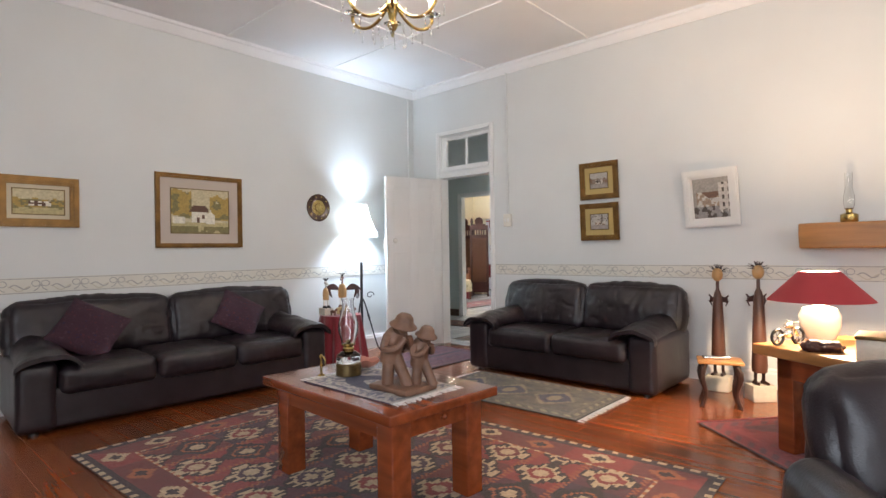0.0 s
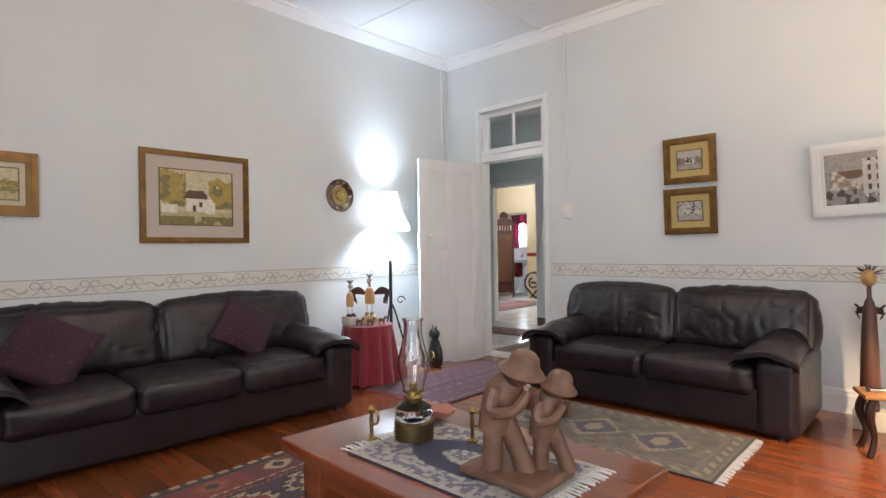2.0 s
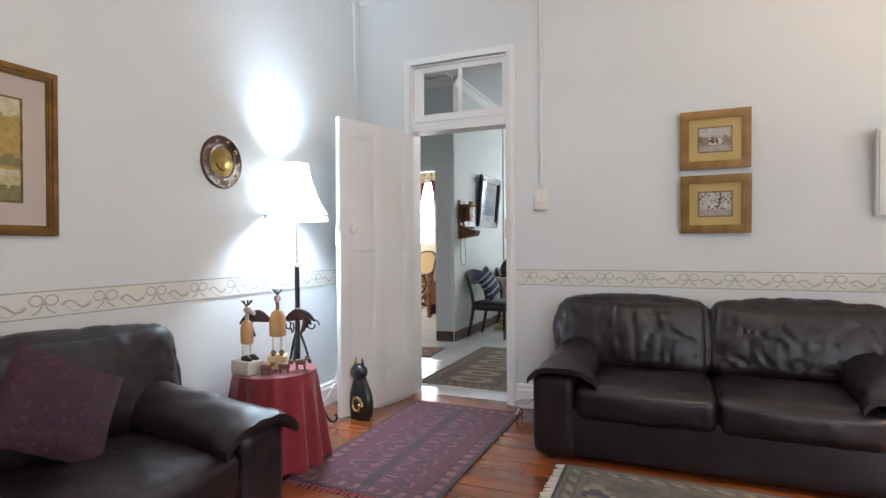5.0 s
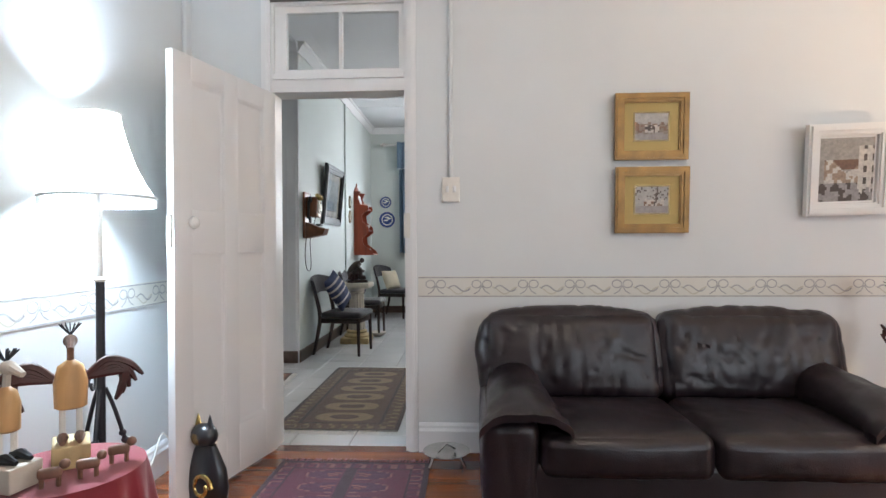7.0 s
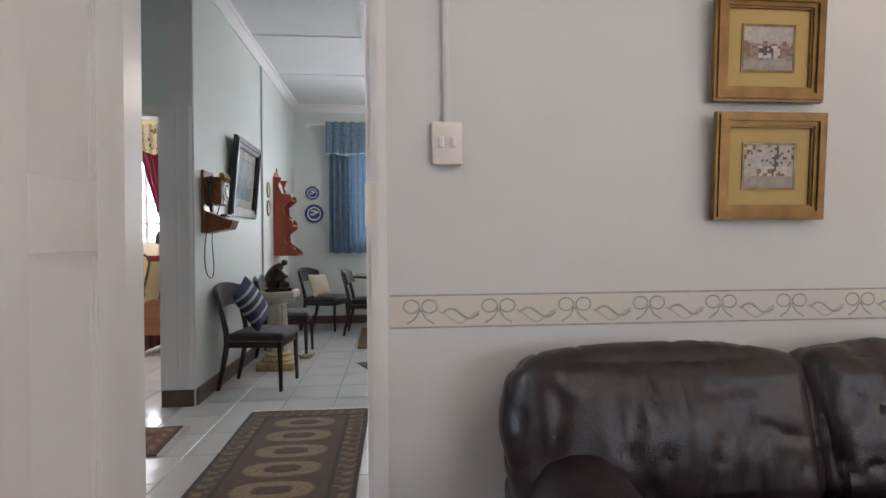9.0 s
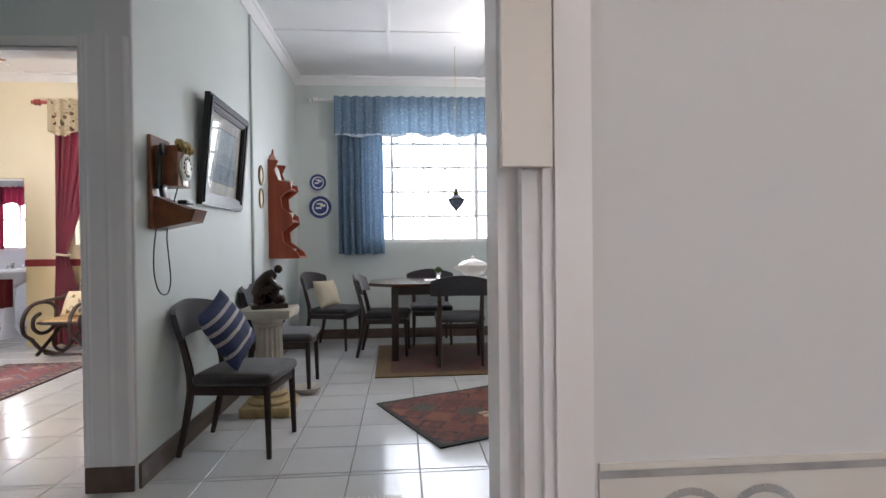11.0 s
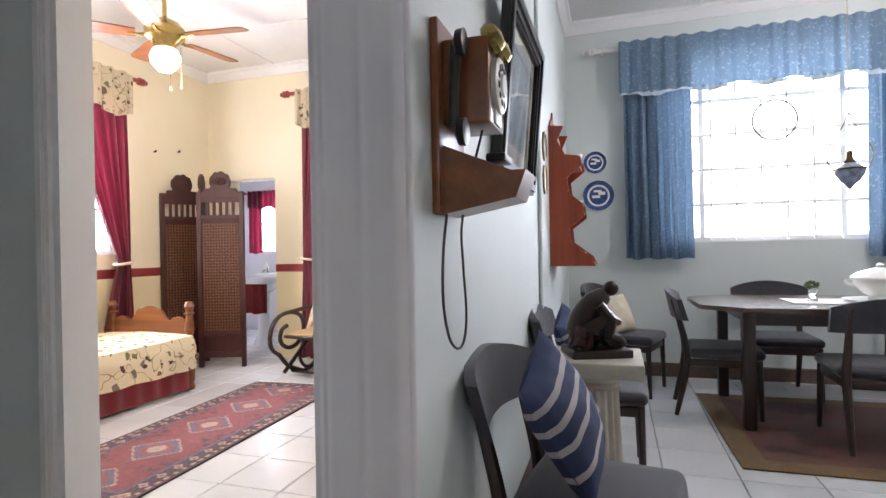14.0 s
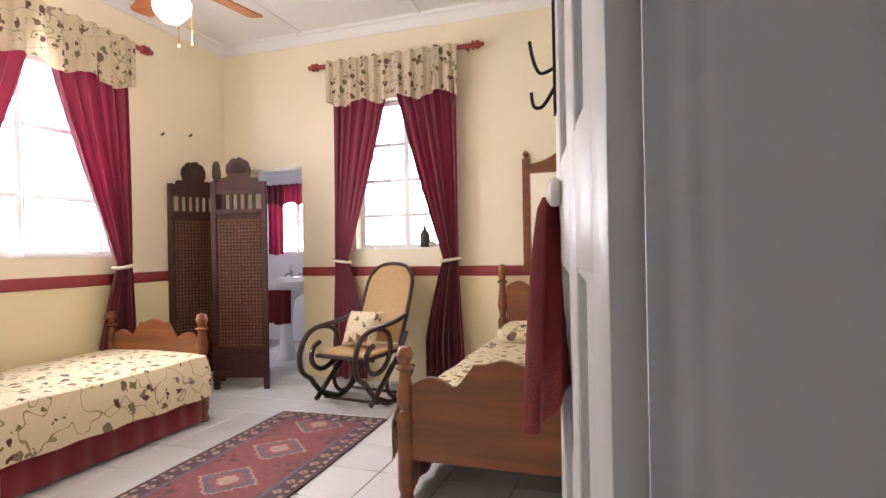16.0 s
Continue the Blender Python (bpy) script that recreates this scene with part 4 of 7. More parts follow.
rug("rust_kilim_rug", -2.99, 8.55, 24, 1.96, 1.0, 0.018, [(0.022, 0.02, 0.022), (0.19, 0.045, 0.025), (0.50, 0.42, 0.30), (0.11, 0.026, 0.018), (0.07, 0.06, 0.045), (0.24, 0.075, 0.035)],
    rust, "rust-red kilim rug laid askew on white tiles")
rug("dining_rug", -2.95, 10.15, 1, 2.4, 1.5, 0.02, [(0.12, 0.062, 0.014), (0.085, 0.020, 0.009), (0.14, 0.075, 0.016), (0.115, 0.013, 0.010), (0.055, 0.014, 0.007), (0.11, 0.015, 0.013)],
    lambda x, y: (2 if min(1.2 - abs(x), 0.75 - abs(y)) < 0.14 and noise.noise((x * 9, y * 9, 1)) > -0.2 else (3 if noise.noise((x * 5, y * 5, 4)) > 0.25 else (4 if noise.noise((x * 8, y * 8, 7)) > 0.3 else 1)) if min(1.2 - abs(x), 0.75 - abs(y)) > 0.14 else 0),
    "gold and brown rug beneath the dining table")


def runner(x, y):
    e = min(1.13 - abs(x), 0.41 - abs(y))
    along = x if 0.41 - abs(y) < 1.13 - abs(x) else y
    if e < 0.02:
        return 0
    if e < 0.05:
        return 2 if (along * 16) % 1 < 0.5 else 0
    if e < 0.12:
        d = abs((along % 0.12) - 0.06) + abs(e - 0.085)
        return 2 if 0.02 < d < 0.035 else (5 if d < 0.02 else 0)
    if e < 0.14:
        return 4
    u = (x + 3) % 0.46 - 0.23
    d = math.floor(abs(u) / 0.016) * 0.016 + math.floor(abs(y) / 0.016) * 0.016
    if d < 0.05:
        return 2
    if d < 0.10:
        return 3
    if d < 0.15:
        return 4
    if d < 0.175:
        return 2
    return (0 if noise.noise((x * 24, y * 24, 3)) > 0.15 else 1) if d > 0.33 else (3 if noise.noise((x * 30, y * 30, 0)) > 0.3 else 1)


rug("bedroom_runner", -7.39, 9.27, 92, 2.26, 0.82, 0.012, [(0.045, 0.010, 0.016), (0.17, 0.020, 0.022), (0.33, 0.22, 0.17), (0.20, 0.04, 0.035), (0.09, 0.06, 0.10), (0.24, 0.08, 0.055)],
    runner, "red tribal runner with pale diamonds on white tiles", LINEN)


# ---- lounge ----
def sofa(name, x, y, rz, w, seats, backs, label, seed):
    """Leather sofa; it faces -y, its middle at 0, its back at y = +0.43."""
    t = thing(name, x, y, 0, rz, label, "sofa", "leather lounge suite")
    a = 0.23
    Shape().pad(-w / 2 + 0.02, w / 2 - 0.02, -0.40, 0.42, 0.03, 0.30, 0.03, 6, 0.0, 0.004, seed, arc=2).part("base", LEATHER, t)
    Shape().pad(-w / 2 + 0.03, w / 2 - 0.03, 0.24, 0.44, 0.25, 0.70, 0.06, 6, 0, 0.005, seed, arc=2).part("back_frame", LEATHER, t)
    iw = w - 2 * a
    for k in range(seats):
        x0 = -iw / 2 + iw * k / seats
        Shape().pad(x0 + 0.003, x0 + iw / seats - 0.003, -0.43, 0.16, 0.24, 0.425, 0.05, 26, 0.02, 0.006, seed + k, 7, 3).part("seat_cushion", LEATHER, t)
    bw = (w - 0.04) / backs
    for k in range(backs):
        x0 = -w / 2 + 0.02 + bw * k
        s = Shape()
        s.m = Matrix.Translation((0, 0.12, 0.40)) @ pose(0, 0, 0, -13, 0, 0)
        s.pad(x0 + 0.002, x0 + bw - 0.002, 0.0, 0.21, 0.0, 0.45, 0.07, 40, 0.04, 0.012, seed + 3 * k, 8, 3).part("back_cushion", LEATHER, t)
    for sg in (-1, 1):
        Shape().pad(*sorted((sg * w / 2, sg * (w / 2 - a))), -0.42, 0.38, 0.02, 0.47, 0.05, 8, 0.0, 0.005, seed + sg, 8, 3).part("arm", LEATHER, t)
        s = Shape()

        def fn(u, v, sg=sg):
            ang = (v - 0.5) * 2.9
            wx = (0.13 + 0.035 * (1 - u)) * math.sin(ang)
            y = -0.47 + 0.72 * u
            z = 0.485 + (0.085 + 0.06 * u) * math.cos(ang) - 0.03 - 0.05 * max(0, 0.25 - u) * 4 * 0.4
            n = 0.012 * noise.noise((u * 5 + seed, v * 5, sg * 3.0)) + 0.006 * noise.noise((u * 14, v * 12, seed))
            return (sg * (w / 2 - a / 2 - 0.055) + wx * (1.12 if u < 0.12 else 1), y, z + n)
        s.sheet(fn, 22, 18)
        s.sheet(lambda u, v, sg=sg: tuple(Vector(fn(u, v)) - Vector((0, 0, 0.03))), 22, 18)
        for v0 in (0, 1):
            s.sheet(lambda u, v, v0=v0: tuple(Vector(fn(u, v0)) - Vector((0, 0, 0.03 * v))), 22, 1)
        for u0 in (0, 1):
            s.sheet(lambda u, v, u0=u0: tuple(Vector(fn(u0, u)) - Vector((0, 0, 0.03 * v))), 18, 1)
        s.part("arm_pad", LEATHER, t)
    for sx in (-1, 1):
        for yy in (-0.34, 0.34):
            Shape().lathe([(0.03, 0), (0.03, 0.03)], 10, (sx * (w / 2 - 0.1), yy, 0)).part("foot", BLACK, t)
    return t


sofa("leather_sofa", -2.49, 4.52, 0, 1.83, 2, 2, "dark brown leather two-seat sofa with soft creased cushions", 1.0)
sofa("leather_sofa", -4.62, 1.86, 87, 2.26, 3, 2, "dark brown leather three-seat sofa along the wall", 5.0)


def throw(name, m, w, material, label, seed, stripes=False, cat="cushion", group=""):
    """A square scatter cushion, standing on its lower edge or corner; it faces -y."""
    t = thing(name, 0, 0, 0, 0, label, cat, group)
    t.matrix_basis = m
    s = Shape()
    n = 18
    v = []
    for sg in (-1, 1):
        for j in range(n + 1):
            for i in range(n + 1):
                a, b = 2 * i / n - 1, 2 * j / n - 1
                k = ((1 - a * a) * (1 - b * b)) ** 0.45
                pinch = 1 - 0.07 * (1 - a * a) * abs(b) ** 3
                pinch2 = 1 - 0.07 * (1 - b * b) * abs(a) ** 3
                v.append((a * w / 2 * pinch2, sg * 0.075 * k + 0.006 * noise.noise((a * 3 + seed, b * 3, sg)), b * w / 2 * pinch))
    f, kk = [], []
    for q in range(2):
        o = q * (n + 1) ** 2
        for j in range(n):
            for i in range(n):
                f.append((o + j * (n + 1) + i, o + j * (n + 1) + i + 1, o + (j + 1) * (n + 1) + i + 1, o + (j + 1) * (n + 1) + i))
                kk.append(1 if stripes and j in (4, 8, 11, 14) else 0)
    s.v, s.f, s.k = v, f, kk
    s.part("cover", [material, STRIPE], t)
    return t


throw("scatter_cushion", Matrix.Translation((-4.68, 1.22, 0.605)) @ pose(0, 0, 0, 0, 0, 82) @ pose(0, 0, 0, -36, 0, 0) @ pose(0, 0, 0, 0, 33, 0), 0.43, PLUM, "plum embroidered scatter cushion on the leather sofa", 1, group="sofa cushions")
throw("scatter_cushion", Matrix.Translation((-4.68, 2.40, 0.61)) @ pose(0, 0, 0, 0, 0, 92) @ pose(0, 0, 0, -34, 0, 0) @ pose(0, 0, 0, 0, 36, 0), 0.40, PLUM, "plum embroidered scatter cushion on the leather sofa", 2, group="sofa cushions")

# armchair with wooden arms
t = thing("leather_armchair", 0.225, 1.64, 0, 30, "black leather armchair with curved wooden arms", "armchair")
Shape().pad(-0.30, 0.30, -0.34, 0.24, 0.28, 0.45, 0.06, 10, 0.02, 0.006, 3, arc=3).part("seat_cushion", LEATHER, t)
s = Shape()
s.m = Matrix.Translation((0, 0.22, 0.38)) @ pose(0, 0, 0, -16, 0, 0)
s.pad(-0.31, 0.31, -0.02, 0.16, 0.0, 0.46, 0.075, 14, 0.03, 0.012, 4, arc=3).part("backrest", LEATHER, t)
for sg in (-1, 1):
    Shape().pad(*sorted((sg * 0.29, sg * 0.43)), -0.34, 0.30, 0.12, 0.60, 0.065, 10, 0.02, 0.006, 6 + sg, arc=3).part("arm_cushion", LEATHER, t)
    Shape().tube([(sg * 0.37, -0.33, 0.02), (sg * 0.37, -0.37, 0.20), (sg * 0.37, -0.375, 0.36), (sg * 0.37, -0.34, 0.48)], [0.03, 0.034, 0.036, 0.03], 10).part("arm", DARKW, t, "dark polished wood")
    Shape().tube([(sg * 0.36, 0.26, 0.14), (sg * 0.36, 0.32, 0.0)], 0.028, 8).part("leg", DARKW, t)
t.scale = (1.06, 1.06, 1.0)

# coffee table
t = thing("coffee_table", -2.095, 1.78, 0.011, -3, "varnished red-brown wooden coffee table on thick square legs", "coffee table")
Shape().pad(-0.53, 0.53, -0.33, 0.33, 0.452, 0.497, 0.008, 2, arc=2).part("top", TEAK, t)
Shape().box(-0.46, 0.46, -0.26, 0.26, 0.36, 0.452).part("apron", TEAK, t)
for sx in (-1, 1):
    for sy in (-1, 1):
        Shape().pad(*sorted((sx * 0.475, sx * 0.37)), *sorted((sy * 0.275, sy * 0.17)), 0, 0.452, 0.008).part("leg", TEAK, t)
k = Shape()
k.m = Matrix.Translation((0.462, 0.02, 0.41)) @ pose(0, 0, 0, 0, 90, 0)
k.lathe([(0.012, 0), (0.009, 0.008), (0.014, 0.018), (0.008, 0.026), (0, 0.028)], 10).part("knob", TEAK, t)


def tablecloth(x, y):
    ex, ey = 0.32 - abs(x), 0.205 - abs(y)
    e = min(ex, ey)
    if e < 0.02:
        return 1
    if e < 0.07:
        return 2 if noise.noise((x * 40, y * 40, 0)) > 0 else 1
    r = math.hypot(x / 0.27, y / 0.15)
    if r < 0.35:
        return 1 if noise.noise((x * 45, y * 45, 3)) > -0.05 else 2
    if r < 0.8:
        return 0
    return 2 if noise.noise((x * 35, y * 35, 5)) > 0.1 else 1


rug("table_mat", -2.02, 1.745, -1, 0.64, 0.41, 0.009, [(0.018, 0.02, 0.06), (0.36, 0.33, 0.30), (0.12, 0.12, 0.17), (0.2, 0.1, 0.1)], tablecloth, "navy and ivory woven mat on the coffee table", LINEN, z=0.509, slab=0.005)

t = thing("oil_lamp", -2.27, 1.76, 0.5155, 0, "brass and glass oil lamp on the coffee table", "oil lamp")
Shape().lathe([(0.05, 0), (0.066, 0.004), (0.066, 0.06), (0.06, 0.066)], 24).part("base", BRASSD, t)
Shape().lathe([(0.058, 0.066), (0.066, 0.08), (0.062, 0.105), (0.04, 0.122), (0.026, 0.126)], 24).part("font", GLASS, t, "glass oil bowl")
Shape().lathe([(0.027, 0.124), (0.03, 0.14), (0.024, 0.15), (0.036, 0.158), (0.036, 0.165), (0.012, 0.168), (0.012, 0.185), (0, 0.186)], 20).part("burner", BRASS, t)
Shape().lathe([(0.034, 0.165), (0.04, 0.19), (0.052, 0.235), (0.052, 0.265), (0.04, 0.31), (0.031, 0.35), (0.03, 0.385), (0.036, 0.40), (0.034, 0.40), (0.028, 0.386), (0.029, 0.35), (0.038, 0.31), (0.05, 0.265), (0.05, 0.235), (0.038, 0.19), (0.032, 0.166)], 28).part("chimney", GLASS, t, "clear glass chimney")
for k, (x, y) in enumerate([(-2.37, 1.66), (-2.10, 1.86)]):
    t = thing("brass_ornament", x, y, 0.5155, 40 * k, "slim brass ornament on the coffee table mat", "ornament")
    Shape().lathe([(0.018, 0), (0.018, 0.006), (0.007, 0.012), (0.006, 0.05), (0.009, 0.055), (0.005, 0.085), (0.012, 0.10), (0.006, 0.11), (0, 0.115)], 12).part("stem", BRASS, t)
    Shape().tube([(0.006, 0, 0.05), (0.03, 0, 0.06), (0.035, 0, 0.085), (0.02, 0, 0.10)], 0.004, 6).part("hook", BRASS, t)
t = thing("shell_dish", -2.36, 1.95, 0.509, 15, "pink shell-shaped dish on the coffee table", "dish")
PINK = mat("pink_shell", (0.55, 0.26, 0.20), 0.4)
s = Shape()
s.sheet(lambda u, v: ((0.02 + 0.11 * v) * math.cos(u * 2 * math.pi), 0.7 * (0.02 + 0.11 * v) * math.sin(u * 2 * math.pi), 0.004 + 0.055 * v * v + 0.006 * v * math.sin(u * 40)), 60, 6)
s.sheet(lambda u, v: ((0.02 + 0.106 * v) * math.cos(u * 2 * math.pi), 0.7 * (0.02 + 0.106 * v) * math.sin(u * 2 * math.pi), 0.008 + 0.053 * v * v + 0.006 * v * math.sin(u * 40)), 60, 6)
s.part("bowl", PINK, t)
t.scale = (0.7, 0.7, 0.8)

# carved pair of hatted figures
t = thing("carved_figures", -1.84, 1.735, 0.5155, 0, "tan wood carving of two hatted shapes on one base", "sculpture")
Shape().pad(-0.13, 0.13, -0.10, 0.10, 0, 0.028, 0.012, 8, 0, 0.008, 2, 18, 2).part("base", CLAY, t)


def hatted(dx, dy, h, lean):
    s = Shape()
    s.m = Matrix.Translation((dx, dy, 0.02)) @ Matrix.Scale(h / 0.30, 4)
    s.tube([(0.0, -0.02, 0), (0.005, -0.018, 0.07), (0.0, -0.005, 0.13)], [0.026, 0.026, 0.03], 10)
    s.tube([(0.07, 0.03, 0), (0.055, 0.02, 0.05), (0.02, 0.005, 0.13)], [0.028, 0.024, 0.03], 10)
    s.tube([(0.0, 0, 0.10), (0.008, 0, 0.15), (lean * 0.5, 0, 0.20), (lean, 0, 0.235)], [0.046, 0.044, 0.05, 0.03], 12)
    s.ball((lean + 0.025, 0, 0.25), 0.026, 0.024, 0.03, 12, 7)
    s.m = s.m @ Matrix.Translation((lean + 0.03, 0, 0.268)) @ pose(0, 0, 0, 0, 18, 0)
    s.lathe([(0.056, -0.016), (0.059, -0.012), (0.041, 0.004), (0.035, 0.026), (0.024, 0.037), (0, 0.04)], 18)
    s.part("carved_shape", CLAY, t)
    a = Shape()
    a.m = Matrix.Translation((dx, dy, 0.02)) @ Matrix.Scale(h / 0.30, 4)
    for sg in (-1, 1):
        a.tube([(lean * 0.6, sg * 0.045, 0.215), (lean * 0.4 + 0.01, sg * 0.062, 0.165), (lean + 0.03, sg * 0.04, 0.17), (lean + 0.05, sg * 0.012, 0.21)], [0.018, 0.016, 0.014, 0.012], 8)
    a.part("limb", CLAY, t)


hatted(-0.04, -0.035, 0.33, 0.055)
hatted(0.055, 0.055, 0.27, 0.03)

# chandelier
t = thing("chandelier", -2.48, 2.3, 2.50, 0, "brass candle-arm chandelier with hanging crystal drops, lit", "chandelier")
Shape().lathe([(0.0, 0.02), (0.02, 0.03), (0.035, 0.06), (0.02, 0.09), (0.03, 0.14), (0.05, 0.18), (0.02, 0.24), (0.012, 0.36), (0.012, 0.70), (0.05, 0.72), (0.055, 0.74)], 16).part("stem", BRASS, t)
for k in range(6):
    a = k * math.pi / 3 + 0.3
    ca, sa = math.cos(a), math.sin(a)
    Shape().tube([(ca * r, sa * r, z) for r, z in ((0.03, 0.16), (0.08, 0.10), (0.14, 0.07), (0.20, 0.085), (0.235, 0.13), (0.235, 0.16))], 0.009, 8).part("arm", BRASS, t)
    Shape().lathe([(0.012, 0.155), (0.045, 0.168), (0.048, 0.175), (0.014, 0.178)], 16, (ca * 0.235, sa * 0.235, 0)).part("drip_pan", GLASS, t)
    Shape().lathe([(0.012, 0.178), (0.012, 0.24)], 10, (ca * 0.235, sa * 0.235, 0)).part("candle", IVORY, t)
    Shape().lathe([(0.008, 0.24), (0.017, 0.262), (0.012, 0.29), (0, 0.315)], 10, (ca * 0.235, sa * 0.235, 0)).part("flame_bulb", FLAME, t, "lit candle bulb")
d = Shape()
for k in range(30):
    a = k * 2 * math.pi / 30
    r = (0.235, 0.19, 0.10)[k % 3]
    for j in range(3):
        z = (0.15, 0.06, 0.02)[k % 3] - j * 0.024
        d.ball((r * math.cos(a) * (1.1 if k % 3 == 0 else 1), r * math.sin(a) * (1.1 if k % 3 == 0 else 1), z), 0.007, 0.007, 0.011 if j == 2 else 0.007, 6, 4)
q = d.part("crystal_drop", GLASS, t, "clear crystal drops")
q["kind"] = "stuff"

for part in t.children:
    if not part.name.startswith("stem"):
        part.scale = (1.25, 1.25, 1.1)

# cloth-covered round table with bird carvings
t = thing("round_table", -4.69, 3.54, 0, 0, "small round table under a crimson cloth to the floor", "side table")
t.scale = (1, 1, 1.1)
Shape().lathe([(0.0, 0.43), (0.205, 0.43), (0.205, 0.452), (0, 0.452)], 32).part("top", DARKW, t)
Shape().lathe([(0.16, 0), (0.15, 0.02), (0.03, 0.04), (0.03, 0.43)], 16).part("stand", DARKW, t)


def cloth(u, v):
    a = u * 2 * math.pi
    if v < 0.3:
        r, z = 0.213 * v / 0.3, 0.457
    else:
        w = (v - 0.3) / 0.7
        f = w ** 0.7
        r = 0.216 + 0.055 * w + 0.026 * f * (math.sin(13 * a) + 0.4 * math.sin(21 * a + 1))
        z = 0.454 - 0.44 * w
    return (r * math.cos(a), r * math.sin(a), z)


Shape().sheet(cloth, 150, 20).part("tablecloth", REDCL, t, "crimson draped cloth")


def bird(x, y, rz, h, wings, label):
    t = thing("bird_carving", x, y, 0.504, rz, label, "carving", "bird carvings")
    Shape().pad(-0.07, 0.07, -0.05, 0.05, 0, 0.07, 0.006, 2).part("block", STONE if not wings else SAND, t, "pale wooden block")
    k = h / 0.36
    for sg in (-1, 1):
        s = Shape()
        s.tube([(0, sg * 0.022, 0.085), (0, sg * 0.022, 0.07 + 0.10 * k)], 0.009, 8)
        s.part("leg", IVORY, t)
        s = Shape()
        s.m = Matrix.Translation((0.015, sg * 0.022, 0.07))
        s.tube([(-0.02, 0, 0.012), (0.01, 0, 0.016), (0.045, 0, 0.008)], [0.014, 0.016, 0.007], 8).part("shoe", CLAY if wings else BLACK, t)
    Shape().lathe([(0.034, 0.07 + 0.09 * k), (0.044, 0.075 + 0.09 * k), (0.046, 0.14 + 0.10 * k), (0.034, 0.07 + 0.21 * k), (0.012, 0.07 + 0.225 * k), (0, 0.07 + 0.226 * k)], 16, sx=0.8, sy=1.0 if wings else 0.7).part("body", PALEW, t)
    s = Shape()
    s.tube([(0, 0, 0.07 + 0.22 * k), (0.004, 0, 0.07 + 0.26 * k)], 0.010, 8)
    s.ball((0.008, 0, 0.075 + 0.275 * k), 0.026, 0.02, 0.02)
    s.tube([(0.02, 0, 0.075 + 0.275 * k), (0.06, 0, 0.07 + 0.262 * k)], [0.016, 0.009], 8)
    s.part("head", CLAY if wings else STONE, t)
    c = Shape()
    for q in range(14):
        a = q * 0.45
        c.tube([(0, 0, 0.08 + 0.285 * k), (0.03 * math.cos(a) * (0.5 + q % 3 * 0.3), 0.03 * math.sin(a), 0.10 + 0.30 * k)], 0.0022, 4)
    c.part("crest", IRON, t)
    if wings:
        for sg in (-1, 1):
            w = Shape()
            for q in range(5):
                w.tube([(-0.01, sg * 0.045, 0.262), (-0.015, sg * (0.10 + 0.012 * q), 0.306 - 0.010 * q), (-0.015, sg * (0.162 - 0.006 * q), 0.285 - 0.018 * q), (-0.015, sg * (0.20 - 0.02 * q), 0.245 - 0.018 * q)], [0.013, 0.016, 0.013, 0.005], 6)
            w.part("wing", CARVED, t, "dark red wing")
    return t


bird(-4.755, 3.40, -10, 0.34, False, "pale wooden bird carving on a block")
bird(-4.70, 3.575, -53, 0.40, True, "wooden bird carving with dark red wings")
for x, y in ((-4.63, 3.40), (-4.57, 3.47), (-4.55, 3.58)):
    t = thing("small_carving", x, y, 0.504, 30, "tiny dark wooden animal carving on the cloth", "carving", "tiny carvings")
    s = Shape().pad(-0.03, 0.03, -0.012, 0.012, 0.025, 0.055, 0.01, 2, arc=2)
    for a in (-0.02, 0.02):
        s.tube([(a, 0, 0.0), (a, 0, 0.03)], 0.007, 6)
    s.ball((0.035, 0, 0.06), 0.014)
    s.part("body", CLAY, t)

# floor lamp
t = thing("floor_lamp", -4.90, 4.0, 0, 20, "wrought-iron floor lamp with a cream fringed shade, lit", "floor lamp")
Shape().tube([(0, 0, 0.12), (0, 0, 1.05)], 0.016, 12).part("pole", IRON, t)
Shape().lathe([(0.02, 1.04), (0.026, 1.05), (0.012, 1.06), (0.011, 1.36), (0.02, 1.38), (0.02, 1.42)], 12).part("candle_tube", IVORY, t, "cream tube")
for k in range(3):
    a = k * 2 * math.pi / 3 + 0.5
    ca, sa = math.cos(a), math.sin(a)
    s = Shape()
    s.tube([(ca * r, sa * r, z) for r, z in ((0.015, 0.62), (0.05, 0.52), (0.11, 0.30), (0.17, 0.09), (0.215, 0.02), (0.245, 0.025), (0.25, 0.05), (0.235, 0.062))], 0.008, 8)
    s.tube([(ca * (0.02 + 0.075 + 0.045 * math.cos(q) * (1 - q / 9)), sa * (0.02 + 0.075 + 0.045 * math.cos(q) * (1 - q / 9)), 0.66 + 0.045 * math.sin(q) * (1 - q / 9)) for q in [j * 0.45 for j in range(16)]], 0.005, 6)
    for z in (0.40, 0.43):
        r = 0.05 + (0.52 - z) / 0.22 * 0.06
        s.ball((ca * r, sa * r, z), 0.014)
    s.part("leg", IRON, t)
n = 32


